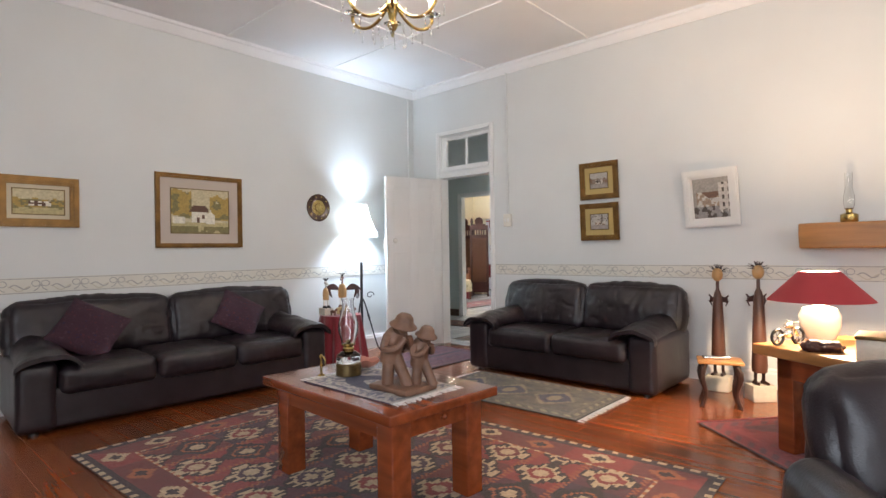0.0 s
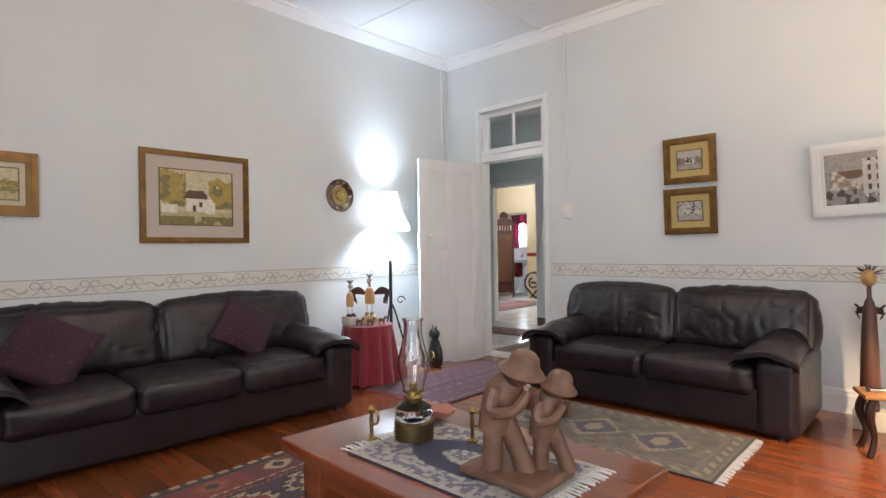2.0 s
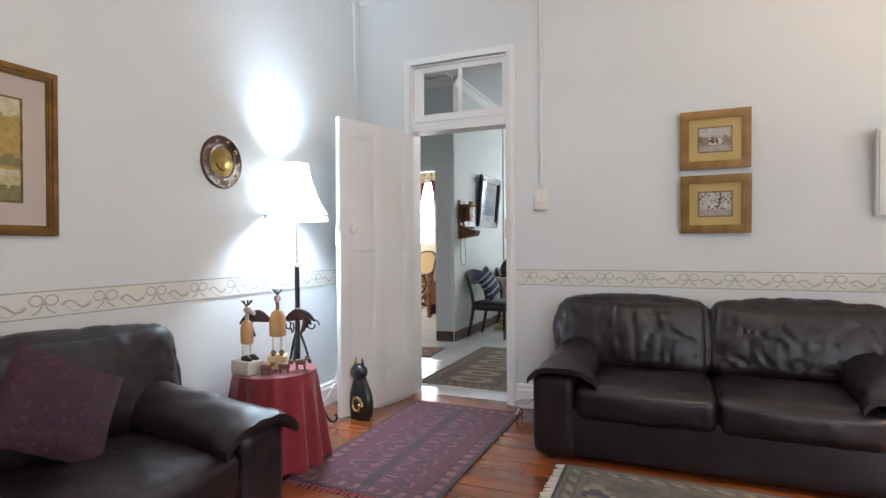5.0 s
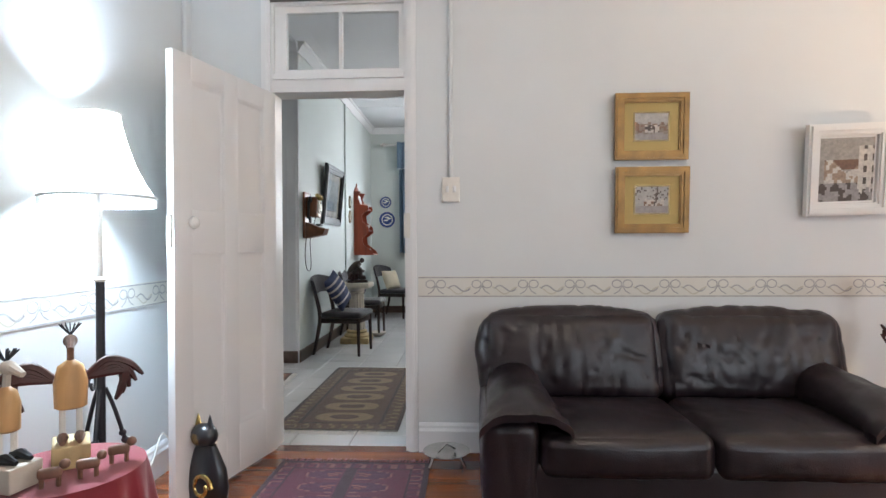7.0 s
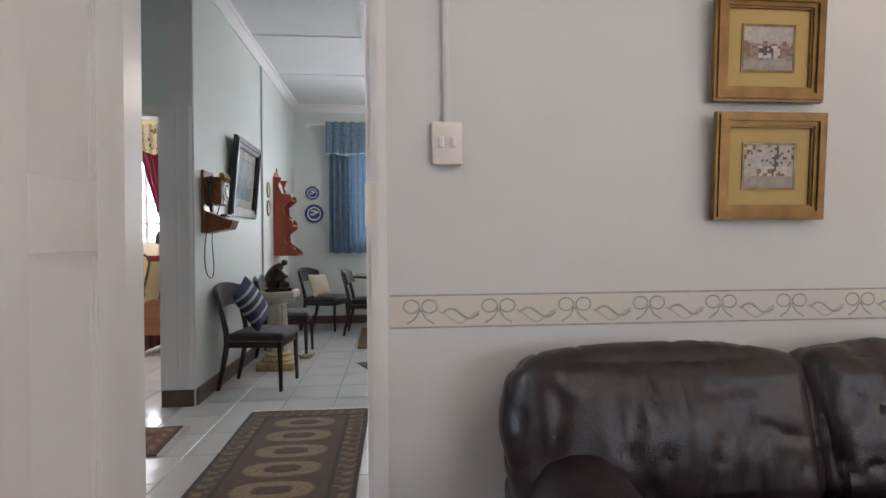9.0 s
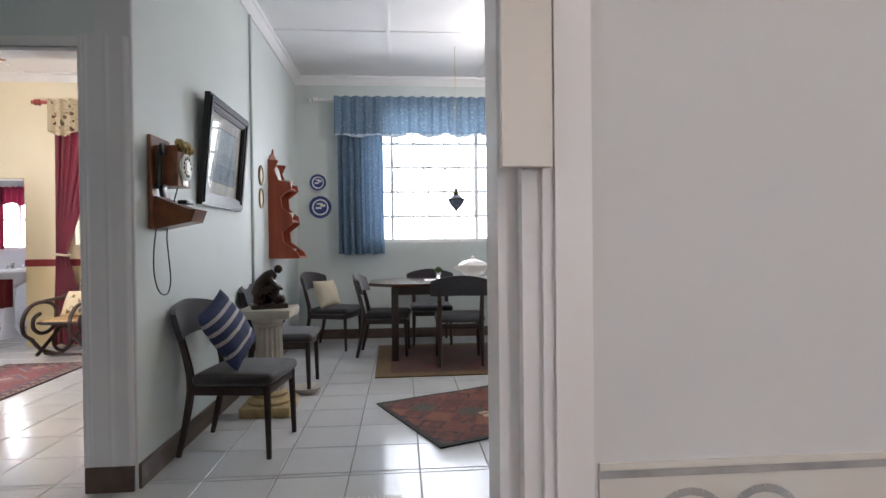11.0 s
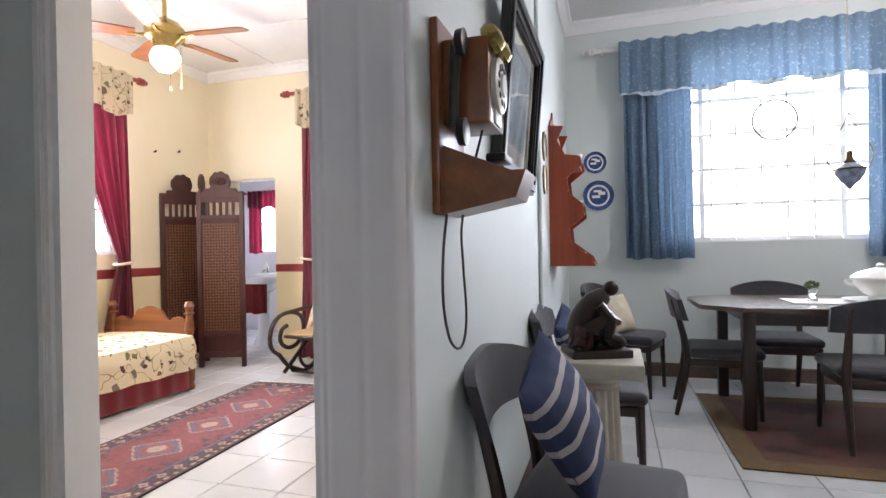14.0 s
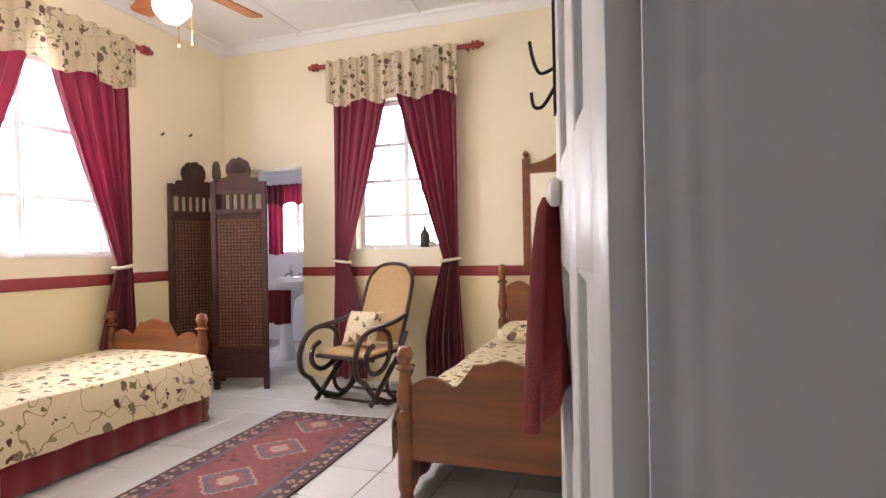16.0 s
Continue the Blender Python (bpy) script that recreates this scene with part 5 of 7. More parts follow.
Shape().lathe([(r, z) for r, z in [(0.197, 1.37), (0.16, 1.43), (0.125, 1.50), (0.098, 1.58), (0.078, 1.66), (0.073, 1.70)]], n).part("shade", SHADE, t, "cream cloth shade")
me = t.children[-1].data
bm = bmesh.new()
bm.from_mesh(me)
bmesh.ops.delete(bm, geom=[f for f in bm.faces if len(f.verts) > 4], context="FACES")
bm.to_mesh(me)
bm.free()
s = Shape()
for z, r in ((1.37, 0.199), (1.70, 0.075)):
    s.tube([(r * math.cos(a), r * math.sin(a), z) for a in [k * math.pi / 18 for k in range(36)]], 0.005, 6, True)
for k in range(110):
    a = k * 2 * math.pi / 110
    s.tube([(0.198 * math.cos(a), 0.198 * math.sin(a), 1.37), (0.199 * math.cos(a), 0.199 * math.sin(a), 1.335)], 0.0028, 4)
s.part("fringe", LINEN, t, "beaded fringe")["kind"] = "stuff"
t = thing("lamp_cord", -5.02, 4.55, 0, 0, "white lamp cord lying along the skirting", "cord")
Shape().tube([(0.1, -0.5, 0.006), (0.06, -0.35, 0.006), (0.0, -0.2, 0.012), (-0.01, 0.0, 0.10), (-0.008, 0.1, 0.22), (0.02, 0.2, 0.05), (0.03, 0.3, 0.006)], 0.004, 6).part("flex", IVORY, t)

# cat figure
t = thing("cat_figure", -4.655, 4.355, 0, -18, "black and gold painted wooden cat figure on the floor", "cat figure")
s = Shape()
s.lathe([(0.06, 0), (0.085, 0.02), (0.095, 0.09), (0.085, 0.17), (0.055, 0.245), (0.042, 0.275)], 18, sx=1.25, sy=0.6)
s.ball((-0.012, 0, 0.315), 0.068, 0.05, 0.056)
s.part("body", BLACK, t)
for sg in (-1, 1):
    s = Shape()
    s.m = Matrix.Translation((-0.012 + sg * 0.034, 0, 0.345))
    s.lathe([(0.022, 0), (0.012, 0.04), (0.0, 0.07)], 8, sy=0.5).part("ear", BRASS if sg < 0 else BLACK, t)
s = Shape().tube([(0.02 + 0.052 * math.cos(q) * (1 - q / 12), -0.05, 0.10 + 0.06 * math.sin(q) * (1 - q / 12)) for q in [j * 0.4 for j in range(18)]], 0.011, 8)
s.part("tail", BRASS, t, "gold painted spiral tail")
Shape().ball((-0.02, -0.038, 0.31), 0.03, 0.012, 0.03).part("muzzle", BRASSD, t)

t = thing("silver_stand", -3.58, 4.82, 0, 10, "low silver warming stand on the floorboards", "ornament")
Shape().lathe([(0.0, 0.06), (0.08, 0.065), (0.12, 0.08), (0.125, 0.085), (0.08, 0.075), (0, 0.07)], 24).part("dish", SILVER, t)
for k in range(4):
    a = k * math.pi / 2 + 0.7
    Shape().tube([(0.10 * math.cos(a), 0.10 * math.sin(a), 0.075), (0.13 * math.cos(a), 0.13 * math.sin(a), 0.03), (0.115 * math.cos(a), 0.115 * math.sin(a), 0)], 0.008, 6).part("leg", SILVER, t)
Shape().tube([(-0.05, -0.02, 0.085), (0, 0, 0.12), (0.05, 0.02, 0.085)], 0.007, 6).part("handle", SILVER, t)


# pictures
def picture(name, m, w, h, fw, frame_m, mount, mount_w, art, cols, label, fd=0.028, cell=0.012):
    """A framed picture whose back lies in the plane y = 0; it looks to -y, its middle at 0."""
    t = thing(name, 0, 0, 0, 0, label, "picture")
    t.matrix_basis = m
    s = Shape()
    for a, d0, wd in ((0.0, fd * 0.75, fw), (fw * 0.22, fd, fw * 0.45), (fw * 0.8, fd * 0.55, fw * 0.35)):
        x, z = w / 2 - a, h / 2 - a
        for q in ([(-x, -z), (x, -z), (x - wd, -z + wd), (-x + wd, -z + wd)], [(x, -z), (x, z), (x - wd, z - wd), (x - wd, -z + wd)],
                  [(x, z), (-x, z), (-x + wd, z - wd), (x - wd, z - wd)], [(-x, z), (-x, -z), (-x + wd, -z + wd), (-x + wd, z - wd)]):
            s.prism(q, "xz", 0, -d0)
    s.part("frame", frame_m, t, smooth=False)
    iw, ih = w - 2 * fw, h - 2 * fw
    Shape().box(-iw / 2, iw / 2, -0.006, 0, -ih / 2, ih / 2).part("mount", mount, t, smooth=False)
    aw, ah = iw - 2 * mount_w, ih - 2 * mount_w
    s = Shape()
    nx, nz = max(8, round(aw / cell)), max(8, round(ah / cell))
    for j in range(nz):
        for i in range(nx):
            s.mi = art((i + 0.5) / nx, (j + 0.5) / nz)
            x0, z0 = -aw / 2 + aw * i / nx, -ah / 2 + ah * j / nz
            s.add([(x0, -0.008, z0), (x0 + aw / nx, -0.008, z0), (x0 + aw / nx, -0.008, z0 + ah / nz), (x0, -0.008, z0 + ah / nz)], [(0, 1, 2, 3)])
    s.part("painting", paints(*cols), t, smooth=False)
    s = Shape()
    for a, b, c, e in ((-aw / 2 - 0.008, aw / 2 + 0.008, -ah / 2 - 0.008, -ah / 2), (-aw / 2 - 0.008, aw / 2 + 0.008, ah / 2, ah / 2 + 0.008), (-aw / 2 - 0.008, -aw / 2, -ah / 2, ah / 2), (aw / 2, aw / 2 + 0.008, -ah / 2, ah / 2)):
        s.box(a, b, -0.0095, -0.006, c, e)
    s.part("slip", BRASSD if mount is not PLAINW else PLAINW, t, smooth=False)
    return t


def gable(u, v):
    """A white gabled house under autumn trees."""
    n = noise.noise((u * 7, v * 7, 1.0))
    if 0.34 < u < 0.62 and 0.24 < v < 0.50 and v < 0.62 - 0.0 * u:
        return 3 if not (0.44 < u < 0.47 and v < 0.36) and not (0.53 < u < 0.57 and 0.33 < v < 0.42) else 5
    if 0.60 < u < 0.74 and 0.22 < v < 0.42 + 1.6 * (0.07 - abs(u - 0.67)):
        return 3
    if 0.26 < u < 0.64 and 0.48 <= v < 0.64 and abs(u - 0.48) < 0.19 - 0.5 * (v - 0.48):
        return 5
    if (0.02 < u < 0.22 and 0.2 < v < 0.36):
        return 3
    if v < 0.14:
        return 4 if n < 0.2 else 2
    if v < 0.24:
        return 2
    if (u < 0.34 and v > 0.40 + 0.1 * n and v < 0.95 + 0.1 * n) or (u > 0.66 and 0.30 < v < 0.84 + 0.2 * n):
        return 1 if n > -0.15 else 4
    return 0


ARTB = [(0.52, 0.46, 0.30), (0.38, 0.26, 0.07), (0.45, 0.38, 0.20), (0.68, 0.65, 0.56), (0.20, 0.17, 0.07), (0.11, 0.055, 0.035)]


def farm(u, v):
    n = noise.noise((u * 8, v * 8, 4.0))
    if v > 0.62 + 0.12 * n:
        return 0
    if v < 0.25 + 0.1 * n:
        return 2
    if 0.3 < u < 0.75 and 0.3 < v < 0.55:
        return 3 if n > -0.1 else 5
    return 1 if n > 0 else 4


def snow(u, v):
    n = noise.noise((u * 9, v * 9, 8.0))
    if abs(u - 0.62 - 0.12 * (v - 0.5)) < 0.025 and v > 0.25 or (v > 0.5 and abs(n) < 0.05):
        return 5
    if v < 0.28 + 0.06 * n:
        return 2
    if 0.28 < u < 0.85 and v < 0.5 + 0.15 * n:
        return 3 if n > -0.15 else 1
    return 0


def street(u, v):
    n = noise.noise((u * 8, v * 8, 11.0))
    if u > 0.72 and v > 0.15 + 0.1 * n and v < 0.86:
        return 3 if not (int(u * 22) % 3 == 0 and int(v * 11) % 2) else 5
    if 0.1 < u < 0.72 and 0.30 < v < 0.56 + 0.1 * math.sin(u * 9):
        return 3 if n > 0 else 4
    if 0.1 < u < 0.72 and 0.5 < v < 0.66:
        return 1
    if v < 0.28:
        return 2 if n > -0.1 else 5
    return 0


picture("gilt_framed_painting", Matrix.Translation((-5.06, 2.23, 1.555)) @ pose(0, 0, 0, 0, 0, 90), 0.80, 0.67, 0.036, GOLD, MOUNT, 0.10, gable, ARTB, "gilt-framed watercolour of a white gabled house")
picture("gilt_framed_painting", Matrix.Translation((-5.06, 1.00, 1.575)) @ pose(0, 0, 0, 0, 0, 90), 0.52, 0.385, 0.055, GOLD, CREAMCL, 0.045, farm, ARTB, "gilt-framed farm landscape in a cream mount")
for z, sd in ((1.83, 0.0), (1.425, 3.0)):
    picture("gilt_framed_painting", Matrix.Translation((-2.445, 5.0, z - 0.004)) @ pose(0, 0, 0, 3.5, 0, 0), 0.40, 0.365, 0.045, GOLD, OLIVEM, 0.065, (lambda u, v, sd=sd: snow(u, v) if sd else farm(u, v)), [(0.42, 0.40, 0.38), (0.20, 0.12, 0.08), (0.32, 0.29, 0.27), (0.55, 0.50, 0.45), (0.25, 0.2, 0.17), (0.08, 0.06, 0.05)], "small gilt-framed landscape with an ochre mount", cell=0.008)
picture("white_framed_painting", Matrix.Translation((-1.415, 4.985, 1.575)) @ pose(0, 0, 0, 7, -1.5, 0), 0.435, 0.49, 0.055, PLAINW, PLAINW, 0.02, street, [(0.30, 0.28, 0.25), (0.16, 0.09, 0.06), (0.28, 0.26, 0.25), (0.50, 0.47, 0.42), (0.30, 0.22, 0.16), (0.08, 0.065, 0.055)], "white-framed painting of old village houses", 0.045, 0.009)
t = thing("brass_wall_plate", -5.06, 3.53, 1.655, 90, "round embossed brass plate hung on the wall", "wall plate")
s = Shape()
s.m = pose(0, 0, 0, 90, 0, 0)
s.lathe([(0.15, 0.004), (0.152, 0.012), (0.145, 0.02), (0.105, 0.012), (0.095, 0.016), (0.085, 0.010), (0.05, 0.012), (0.045, 0.022), (0.02, 0.026), (0, 0.028)], 40).part("plate", mat("dark_copper_rim", (0.07, 0.035, 0.022), 0.35, 0.6, var=0.4, scale=18), t, "dark copper rim")
s = Shape()
for k in range(10):
    a = k * math.pi / 5
    s.ball((0.122 * math.cos(a), -0.016, 0.122 * math.sin(a)), 0.011, 0.008, 0.011, 8, 5)
s.part("stud", BRASS, t, "bright brass studs")
s = Shape()
s.m = pose(0, 0, 0, 90, 0, 0)
s.lathe([(0.084, 0.0105), (0.05, 0.0125), (0.045, 0.0225), (0.02, 0.0265), (0, 0.0285)], 40).part("boss", BRASS, t, "bright brass centre")

t = thing("light_switch", -3.555, 5.03, 1.42, 0, "ivory double light switch fed by a surface conduit", "light switch")
Shape().pad(-0.05, 0.05, -0.035, 0, 0, 0.14, 0.006).part("plate", IVORY, t)
for x in (-0.02, 0.02):
    Shape().pad(x - 0.009, x + 0.009, -0.042, -0.034, 0.055, 0.09, 0.003).part("rocker", WHITE, t)
Shape().tube([(0, -0.014, 0.14), (0, -0.014, 1.73)], 0.013, 10).part("conduit", WALL, t, "painted conduit")
t = thing("corner_conduit", -5.047, 4.93, 0.165, 0, "painted conduit running up the lounge corner", "conduit")
Shape().tube([(0, 0, 0), (0, 0, 2.97)], 0.013, 10).part("pipe", WALL, t)

# hearth end: mantel beam, console table, lamp and carvings
t = thing("mantel_beam", 0.12, 5.03, 1.13, 0, "thick rough wooden mantel beam fixed to the wall", "mantel")
Shape().pad(-0.88, 0.88, -0.24, 0, 0, 0.19, 0.012, 10, 0, 0.006, 3, 6).part("beam", OAK, t)
t = thing("fireplace", 0.30, 5.03, 0, 0, "cast-iron fireplace insert below the mantel beam", "fireplace")
s = Shape().box(-0.42, 0.42, -0.05, 0, 0.88, 0.98).box(-0.42, -0.32, -0.05, 0, 0, 0.88).box(0.32, 0.42, -0.05, 0, 0, 0.88)
s.part("surround", IRON, t)
# flat black sheet paints the shade of the hearth opening; no recess behind it
Shape().box(-0.32, 0.32, -0.012, -0.004, 0, 0.88).part("firebox", BLACK, t)
t = thing("oil_lamp", -0.46, 4.90, 1.32, 0, "small brass oil lamp on the mantel beam", "oil lamp")
Shape().lathe([(0.05, 0), (0.055, 0.01), (0.055, 0.055), (0.02, 0.07), (0.02, 0.09), (0.03, 0.10)], 20).part("base", BRASS, t)
Shape().lathe([(0.028, 0.10), (0.036, 0.15), (0.034, 0.19), (0.022, 0.25), (0.024, 0.36), (0.022, 0.36), (0.020, 0.25), (0.032, 0.19), (0.034, 0.15), (0.026, 0.10)], 20).part("chimney", GLASS, t)

t = thing("console_table", -0.011, 3.483, 0, -30, "heavy honey-coloured wooden table by the hearth", "table")
Shape().pad(-0.68, 0.68, -0.38, 0.36, 0.54, 0.60, 0.012, 2).part("top", OAK, t)
Shape().box(-0.58, 0.58, -0.30, 0.28, 0.42, 0.54).part("apron", TEAK, t)
for sx in (-1, 1):
    for sy in (-0.25, 0.23):
        Shape().pad(sx * 0.54 - 0.05, sx * 0.54 + 0.05, sy - 0.05, sy + 0.05, 0.011, 0.54, 0.008).part("leg", TEAK, t)
t = thing("table_lamp", -0.50, 3.78, 0.60, 0, "white ceramic table lamp with a red shade, lit", "table lamp")
Shape().lathe([(0.05, 0), (0.075, 0.02), (0.10, 0.09), (0.105, 0.15), (0.085, 0.19), (0.03, 0.205), (0.02, 0.21), (0.015, 0.26)], 28).part("base", CHINA, t)
s = Shape()
s.sheet(lambda u, v: ((0.265 - 0.165 * v) * math.cos(u * 2 * math.pi), (0.265 - 0.165 * v) * math.sin(u * 2 * math.pi), 0.235 + 0.17 * v), 40, 6)
s.part("shade", REDSHADE, t, "red cloth shade")
s = Shape()
s.sheet(lambda u, v: ((0.259 - 0.163 * v) * math.cos(u * 2 * math.pi), (0.259 - 0.163 * v) * math.sin(u * 2 * math.pi), 0.236 + 0.167 * v), 40, 6)
s.part("lining", IVORY, t, "white shade lining")
t = thing("model_motorbike", -0.62, 3.55, 0.60, 60, "small metal model motorbike on the table", "model")
for x in (-0.075, 0.075):
    s = Shape()
    s.tube([(x + 0.042 * math.cos(a), 0, 0.045 + 0.042 * math.sin(a)) for a in [k * math.pi / 9 for k in range(18)]], 0.008, 6, True)
    for k in range(6):
        s.tube([(x, 0, 0.045), (x + 0.04 * math.cos(k), 0, 0.045 + 0.04 * math.sin(k))], 0.002, 4)
    s.part("wheel", IRON, t)
Shape().tube([(-0.075, 0, 0.045), (-0.02, 0, 0.06), (0.03, 0, 0.05), (0.04, 0, 0.10), (0.075, 0, 0.045)], 0.008, 6).ball((0.01, 0, 0.105), 0.04, 0.018, 0.018).ball((0.0, 0, 0.06), 0.025, 0.02, 0.025).tube([(0.04, -0.04, 0.13), (0.045, 0, 0.12), (0.04, 0.04, 0.13)], 0.004, 6).part("body", SILVER, t)
t = thing("rock_carving", -0.44, 3.42, 0.60, 20, "small dark reddish stone carving on the table", "carving")
Shape().pad(-0.09, 0.09, -0.05, 0.05, 0, 0.05, 0.024, 8, 0.01, 0.02, 5, 22, 2).part("stone", CARVED, t)
t = thing("wooden_box", -0.12, 3.36, 0.60, 0, "flat grey-brown box on the table", "box")
Shape().pad(-0.17, 0.17, -0.11, 0.11, 0, 0.10, 0.005).part("case", STONE, t)
Shape().pad(-0.175, 0.175, -0.115, 0.115, 0.10, 0.118, 0.005).part("lid", BRASSD, t)


def angel(x, y, rz, h, label):
    t = thing("angel_carving", x, y, 0, rz, label, "carving", "angel carvings")
    Shape().pad(-0.085, 0.085, -0.07, 0.07, 0, 0.12, 0.006).part("block", STONE, t)
    s = Shape()
    for sg in (-1, 1):
        s.tube([(sg * 0.03, 0.01, 0.135), (sg * 0.03, 0.0, 0.22)], 0.012, 8)
        s.tube([(sg * 0.03, 0.02, 0.132), (sg * 0.035, -0.05, 0.13)], [0.018, 0.012], 8)
    s.part("foot", DARKW, t)
    Shape().lathe([(0.05, 0.21), (0.054, 0.24), (0.046, 0.5), (0.036, h - 0.30), (0.026, h - 0.24), (0.013, h - 0.21), (0.012, h - 0.12)], 16).part("body", FIGW, t)
    Shape().ball((0, 0, h - 0.09), 0.042, 0.04, 0.055).part("head", PALEW, t)
    s = Shape()
    for k in range(26):
        a, e = k * 2.4, 0.2 + (k % 5) * 0.28
        s.tube([(0, 0.01, h - 0.07), (0.088 * math.cos(a) * math.cos(e), 0.01 + 0.05 * math.sin(a) * math.cos(e), h - 0.07 + 0.066 * math.sin(e))], [0.006, 0.002], 4)
    s.part("hair", DARKW, t)
    for sg in (-1, 1):
        w = Shape()
        for q in range(4):
            w.tube([(sg * 0.015, 0.03, h - 0.27 - 0.01 * q), (sg * (0.05 + 0.006 * q), 0.03, h - 0.285 - 0.008 * q), (sg * (0.075 - 0.008 * q), 0.03, h - 0.255 - 0.03 * q)], [0.012, 0.012, 0.005], 6)
        w.part("wing", CARVED, t)


angel(-1.31, 4.74, 0, 1.02, "slender wooden angel carving with spiky hair")
angel(-0.99, 4.61, 40, 1.05, "slender wooden angel carving turned aside")
t = thing("stool", -1.18, 4.29, 0, 20, "small wooden stool with turned legs", "stool")
Shape().pad(-0.15, 0.15, -0.11, 0.11, 0.31, 0.335, 0.008, 2).part("seat", OAK, t)
for sx in (-1, 1):
    for sy in (-1, 1):
        Shape().tube([(sx * 0.10, sy * 0.07, 0.31), (sx * 0.125, sy * 0.085, 0.22), (sx * 0.10, sy * 0.07, 0.10), (sx * 0.125, sy * 0.09, 0.0)], [0.02, 0.024, 0.014, 0.018], 8).part("leg", DARKW, t)
t = thing("remote_control", -1.20, 4.28, 0.336, 25, "grey remote control and booklet on the stool", "remote control")
Shape().pad(-0.09, 0.09, -0.03, 0.03, 0, 0.02, 0.006).part("case", SILVER, t)


# ---- hall and dining room ----
t = thing("wall_telephone", -5.17, 7.60, 1.26, 90, "old-fashioned wooden wall telephone with a dial and looped cord", "telephone")
Shape().pad(-0.115, 0.115, -0.022, 0, 0, 0.48, 0.006).part("backboard", BEDW, t)
Shape().pad(-0.085, 0.085, -0.14, -0.022, 0.22, 0.43, 0.006).part("case", BEDW, t)
Shape().pad(-0.035, 0.035, -0.146, -0.139, 0.225, 0.262, 0.003).part("name_plate", IVORY, t)
s = Shape().prism([(-0.022, 0.0), (-0.20, 0.035), (-0.225, 0.10), (-0.19, 0.10), (-0.022, 0.17)], "yz", -0.085, 0.085)
s.part("shelf_box", BEDW, t)
s = Shape()
s.m = Matrix.Translation((0, -0.141, 0.325)) @ pose(0, 0, 0, 90, 0, 0)
s.lathe([(0.07, 0), (0.07, 0.012), (0.064, 0.016), (0.03, 0.016), (0.028, 0.022), (0, 0.023)], 28).part("dial", IVORY, t, "ivory dial")
s = Shape()
for k in range(10):
    a = k * 0.55
    s.ball((0.047 * math.cos(a), -0.158, 0.325 + 0.047 * math.sin(a)), 0.010, 0.003, 0.010, 8, 4)
s.part("finger_hole", BLACK, t)["kind"] = "stuff"
for x in (-0.045, 0.045):
    s = Shape()
    s.m = Matrix.Translation((x, -0.12, 0.42)) @ pose(0, 0, 0, 60, 0, 0)
    s.lathe([(0.01, 0), (0.036, 0.012), (0.04, 0.028), (0.03, 0.045), (0, 0.052)], 16).part("bell", BRASS, t, "brass bell")
s = Shape()
s.tube([(-0.125, -0.06, 0.20), (-0.125, -0.07, 0.40)], 0.014, 10)
for z in (0.19, 0.40):
    s.m = Matrix.Translation((-0.125, -0.075, z)) @ pose(0, 0, 0, 90, 0, 0)
    s.lathe([(0.012, -0.01), (0.032, 0.0), (0.034, 0.018), (0.02, 0.022), (0, 0.02)], 16)
    s.m = Matrix()
s.part("handset", BLACK, t)
Shape().pad(-0.05, 0.05, -0.17, -0.12, 0.13, 0.15, 0.006).part("pen_tray", BLACK, t)
s = Shape()
pts = [(-0.09, -0.03, 0.0), (-0.095, -0.02, -0.10), (-0.10, -0.02, -0.22), (-0.07, -0.025, -0.31), (-0.01, -0.03, -0.345), (0.05, -0.03, -0.33), (0.075, -0.03, -0.26), (0.05, -0.03, -0.12), (0.02, -0.04, 0.0), (0.01, -0.10, 0.22)]
s.tube(pts, 0.0036, 6).part("cord", BLACK, t)


def dullscene(u, v):
    n = noise.noise((u * 5, v * 5, 21.0))
    return 0 if v > 0.55 + 0.1 * n else (1 if v > 0.35 else 2 if n > -0.2 else 3)


picture("dark_framed_print", Matrix.Translation((-5.14, 8.575, 1.79)) @ pose(0, 0, 0, 0, 0, 90) @ pose(0, 0, 0, 5, 0, 0), 0.85, 0.71, 0.075, BLACK, STONE, 0.10, dullscene,
        [(0.40, 0.42, 0.40), (0.30, 0.33, 0.32), (0.22, 0.25, 0.25), (0.14, 0.16, 0.15)], "large black-framed print tilted from the wall", 0.045, 0.02)
g = Shape().box(-0.36, 0.36, -0.014, -0.012, -0.29, 0.29).part("pane", GLASS, [o for o in scene.objects if o.name.startswith("dark_framed_print")][0])
g.visible_shadow = False
for z in (1.81, 1.60):
    t = thing("small_oval_print", -5.17, 9.71, z, 90, "small oval framed print on the pale wall", "picture", "small oval prints")
    s = Shape()
    s.m = pose(0, 0, 0, 90, 0, 0)
    s.lathe([(0.07, 0), (0.072, 0.012), (0.06, 0.016), (0.055, 0.006), (0, 0.006)], 24, sy=1.3).part("frame", BRASSD, t)
    s = Shape()
    s.m = pose(0, 0, 0, 90, 0, 0)
    s.lathe([(0.055, 0.0065), (0.054, 0.0075), (0, 0.0075)], 24, sy=1.3).part("print", STONE, t)
t = thing("wall_conduit", -5.158, 9.40, 0.12, 0, "painted conduit up the dining-room wall", "conduit")
Shape().tube([(0, 0, 0), (0, 0, 3.02)], 0.012, 10).part("pipe", HALL, t)
t = thing("wall_conduit", -3.312, 7.23, 1.63, 0, "painted conduit with a small socket box", "conduit")
Shape().tube([(0, 0, 0.1), (0, 0, 1.5)], 0.013, 10).part("pipe", HALL, t)
Shape().pad(-0.03, 0.012, -0.045, 0.045, 0, 0.12, 0.006).part("box", IVORY, t)
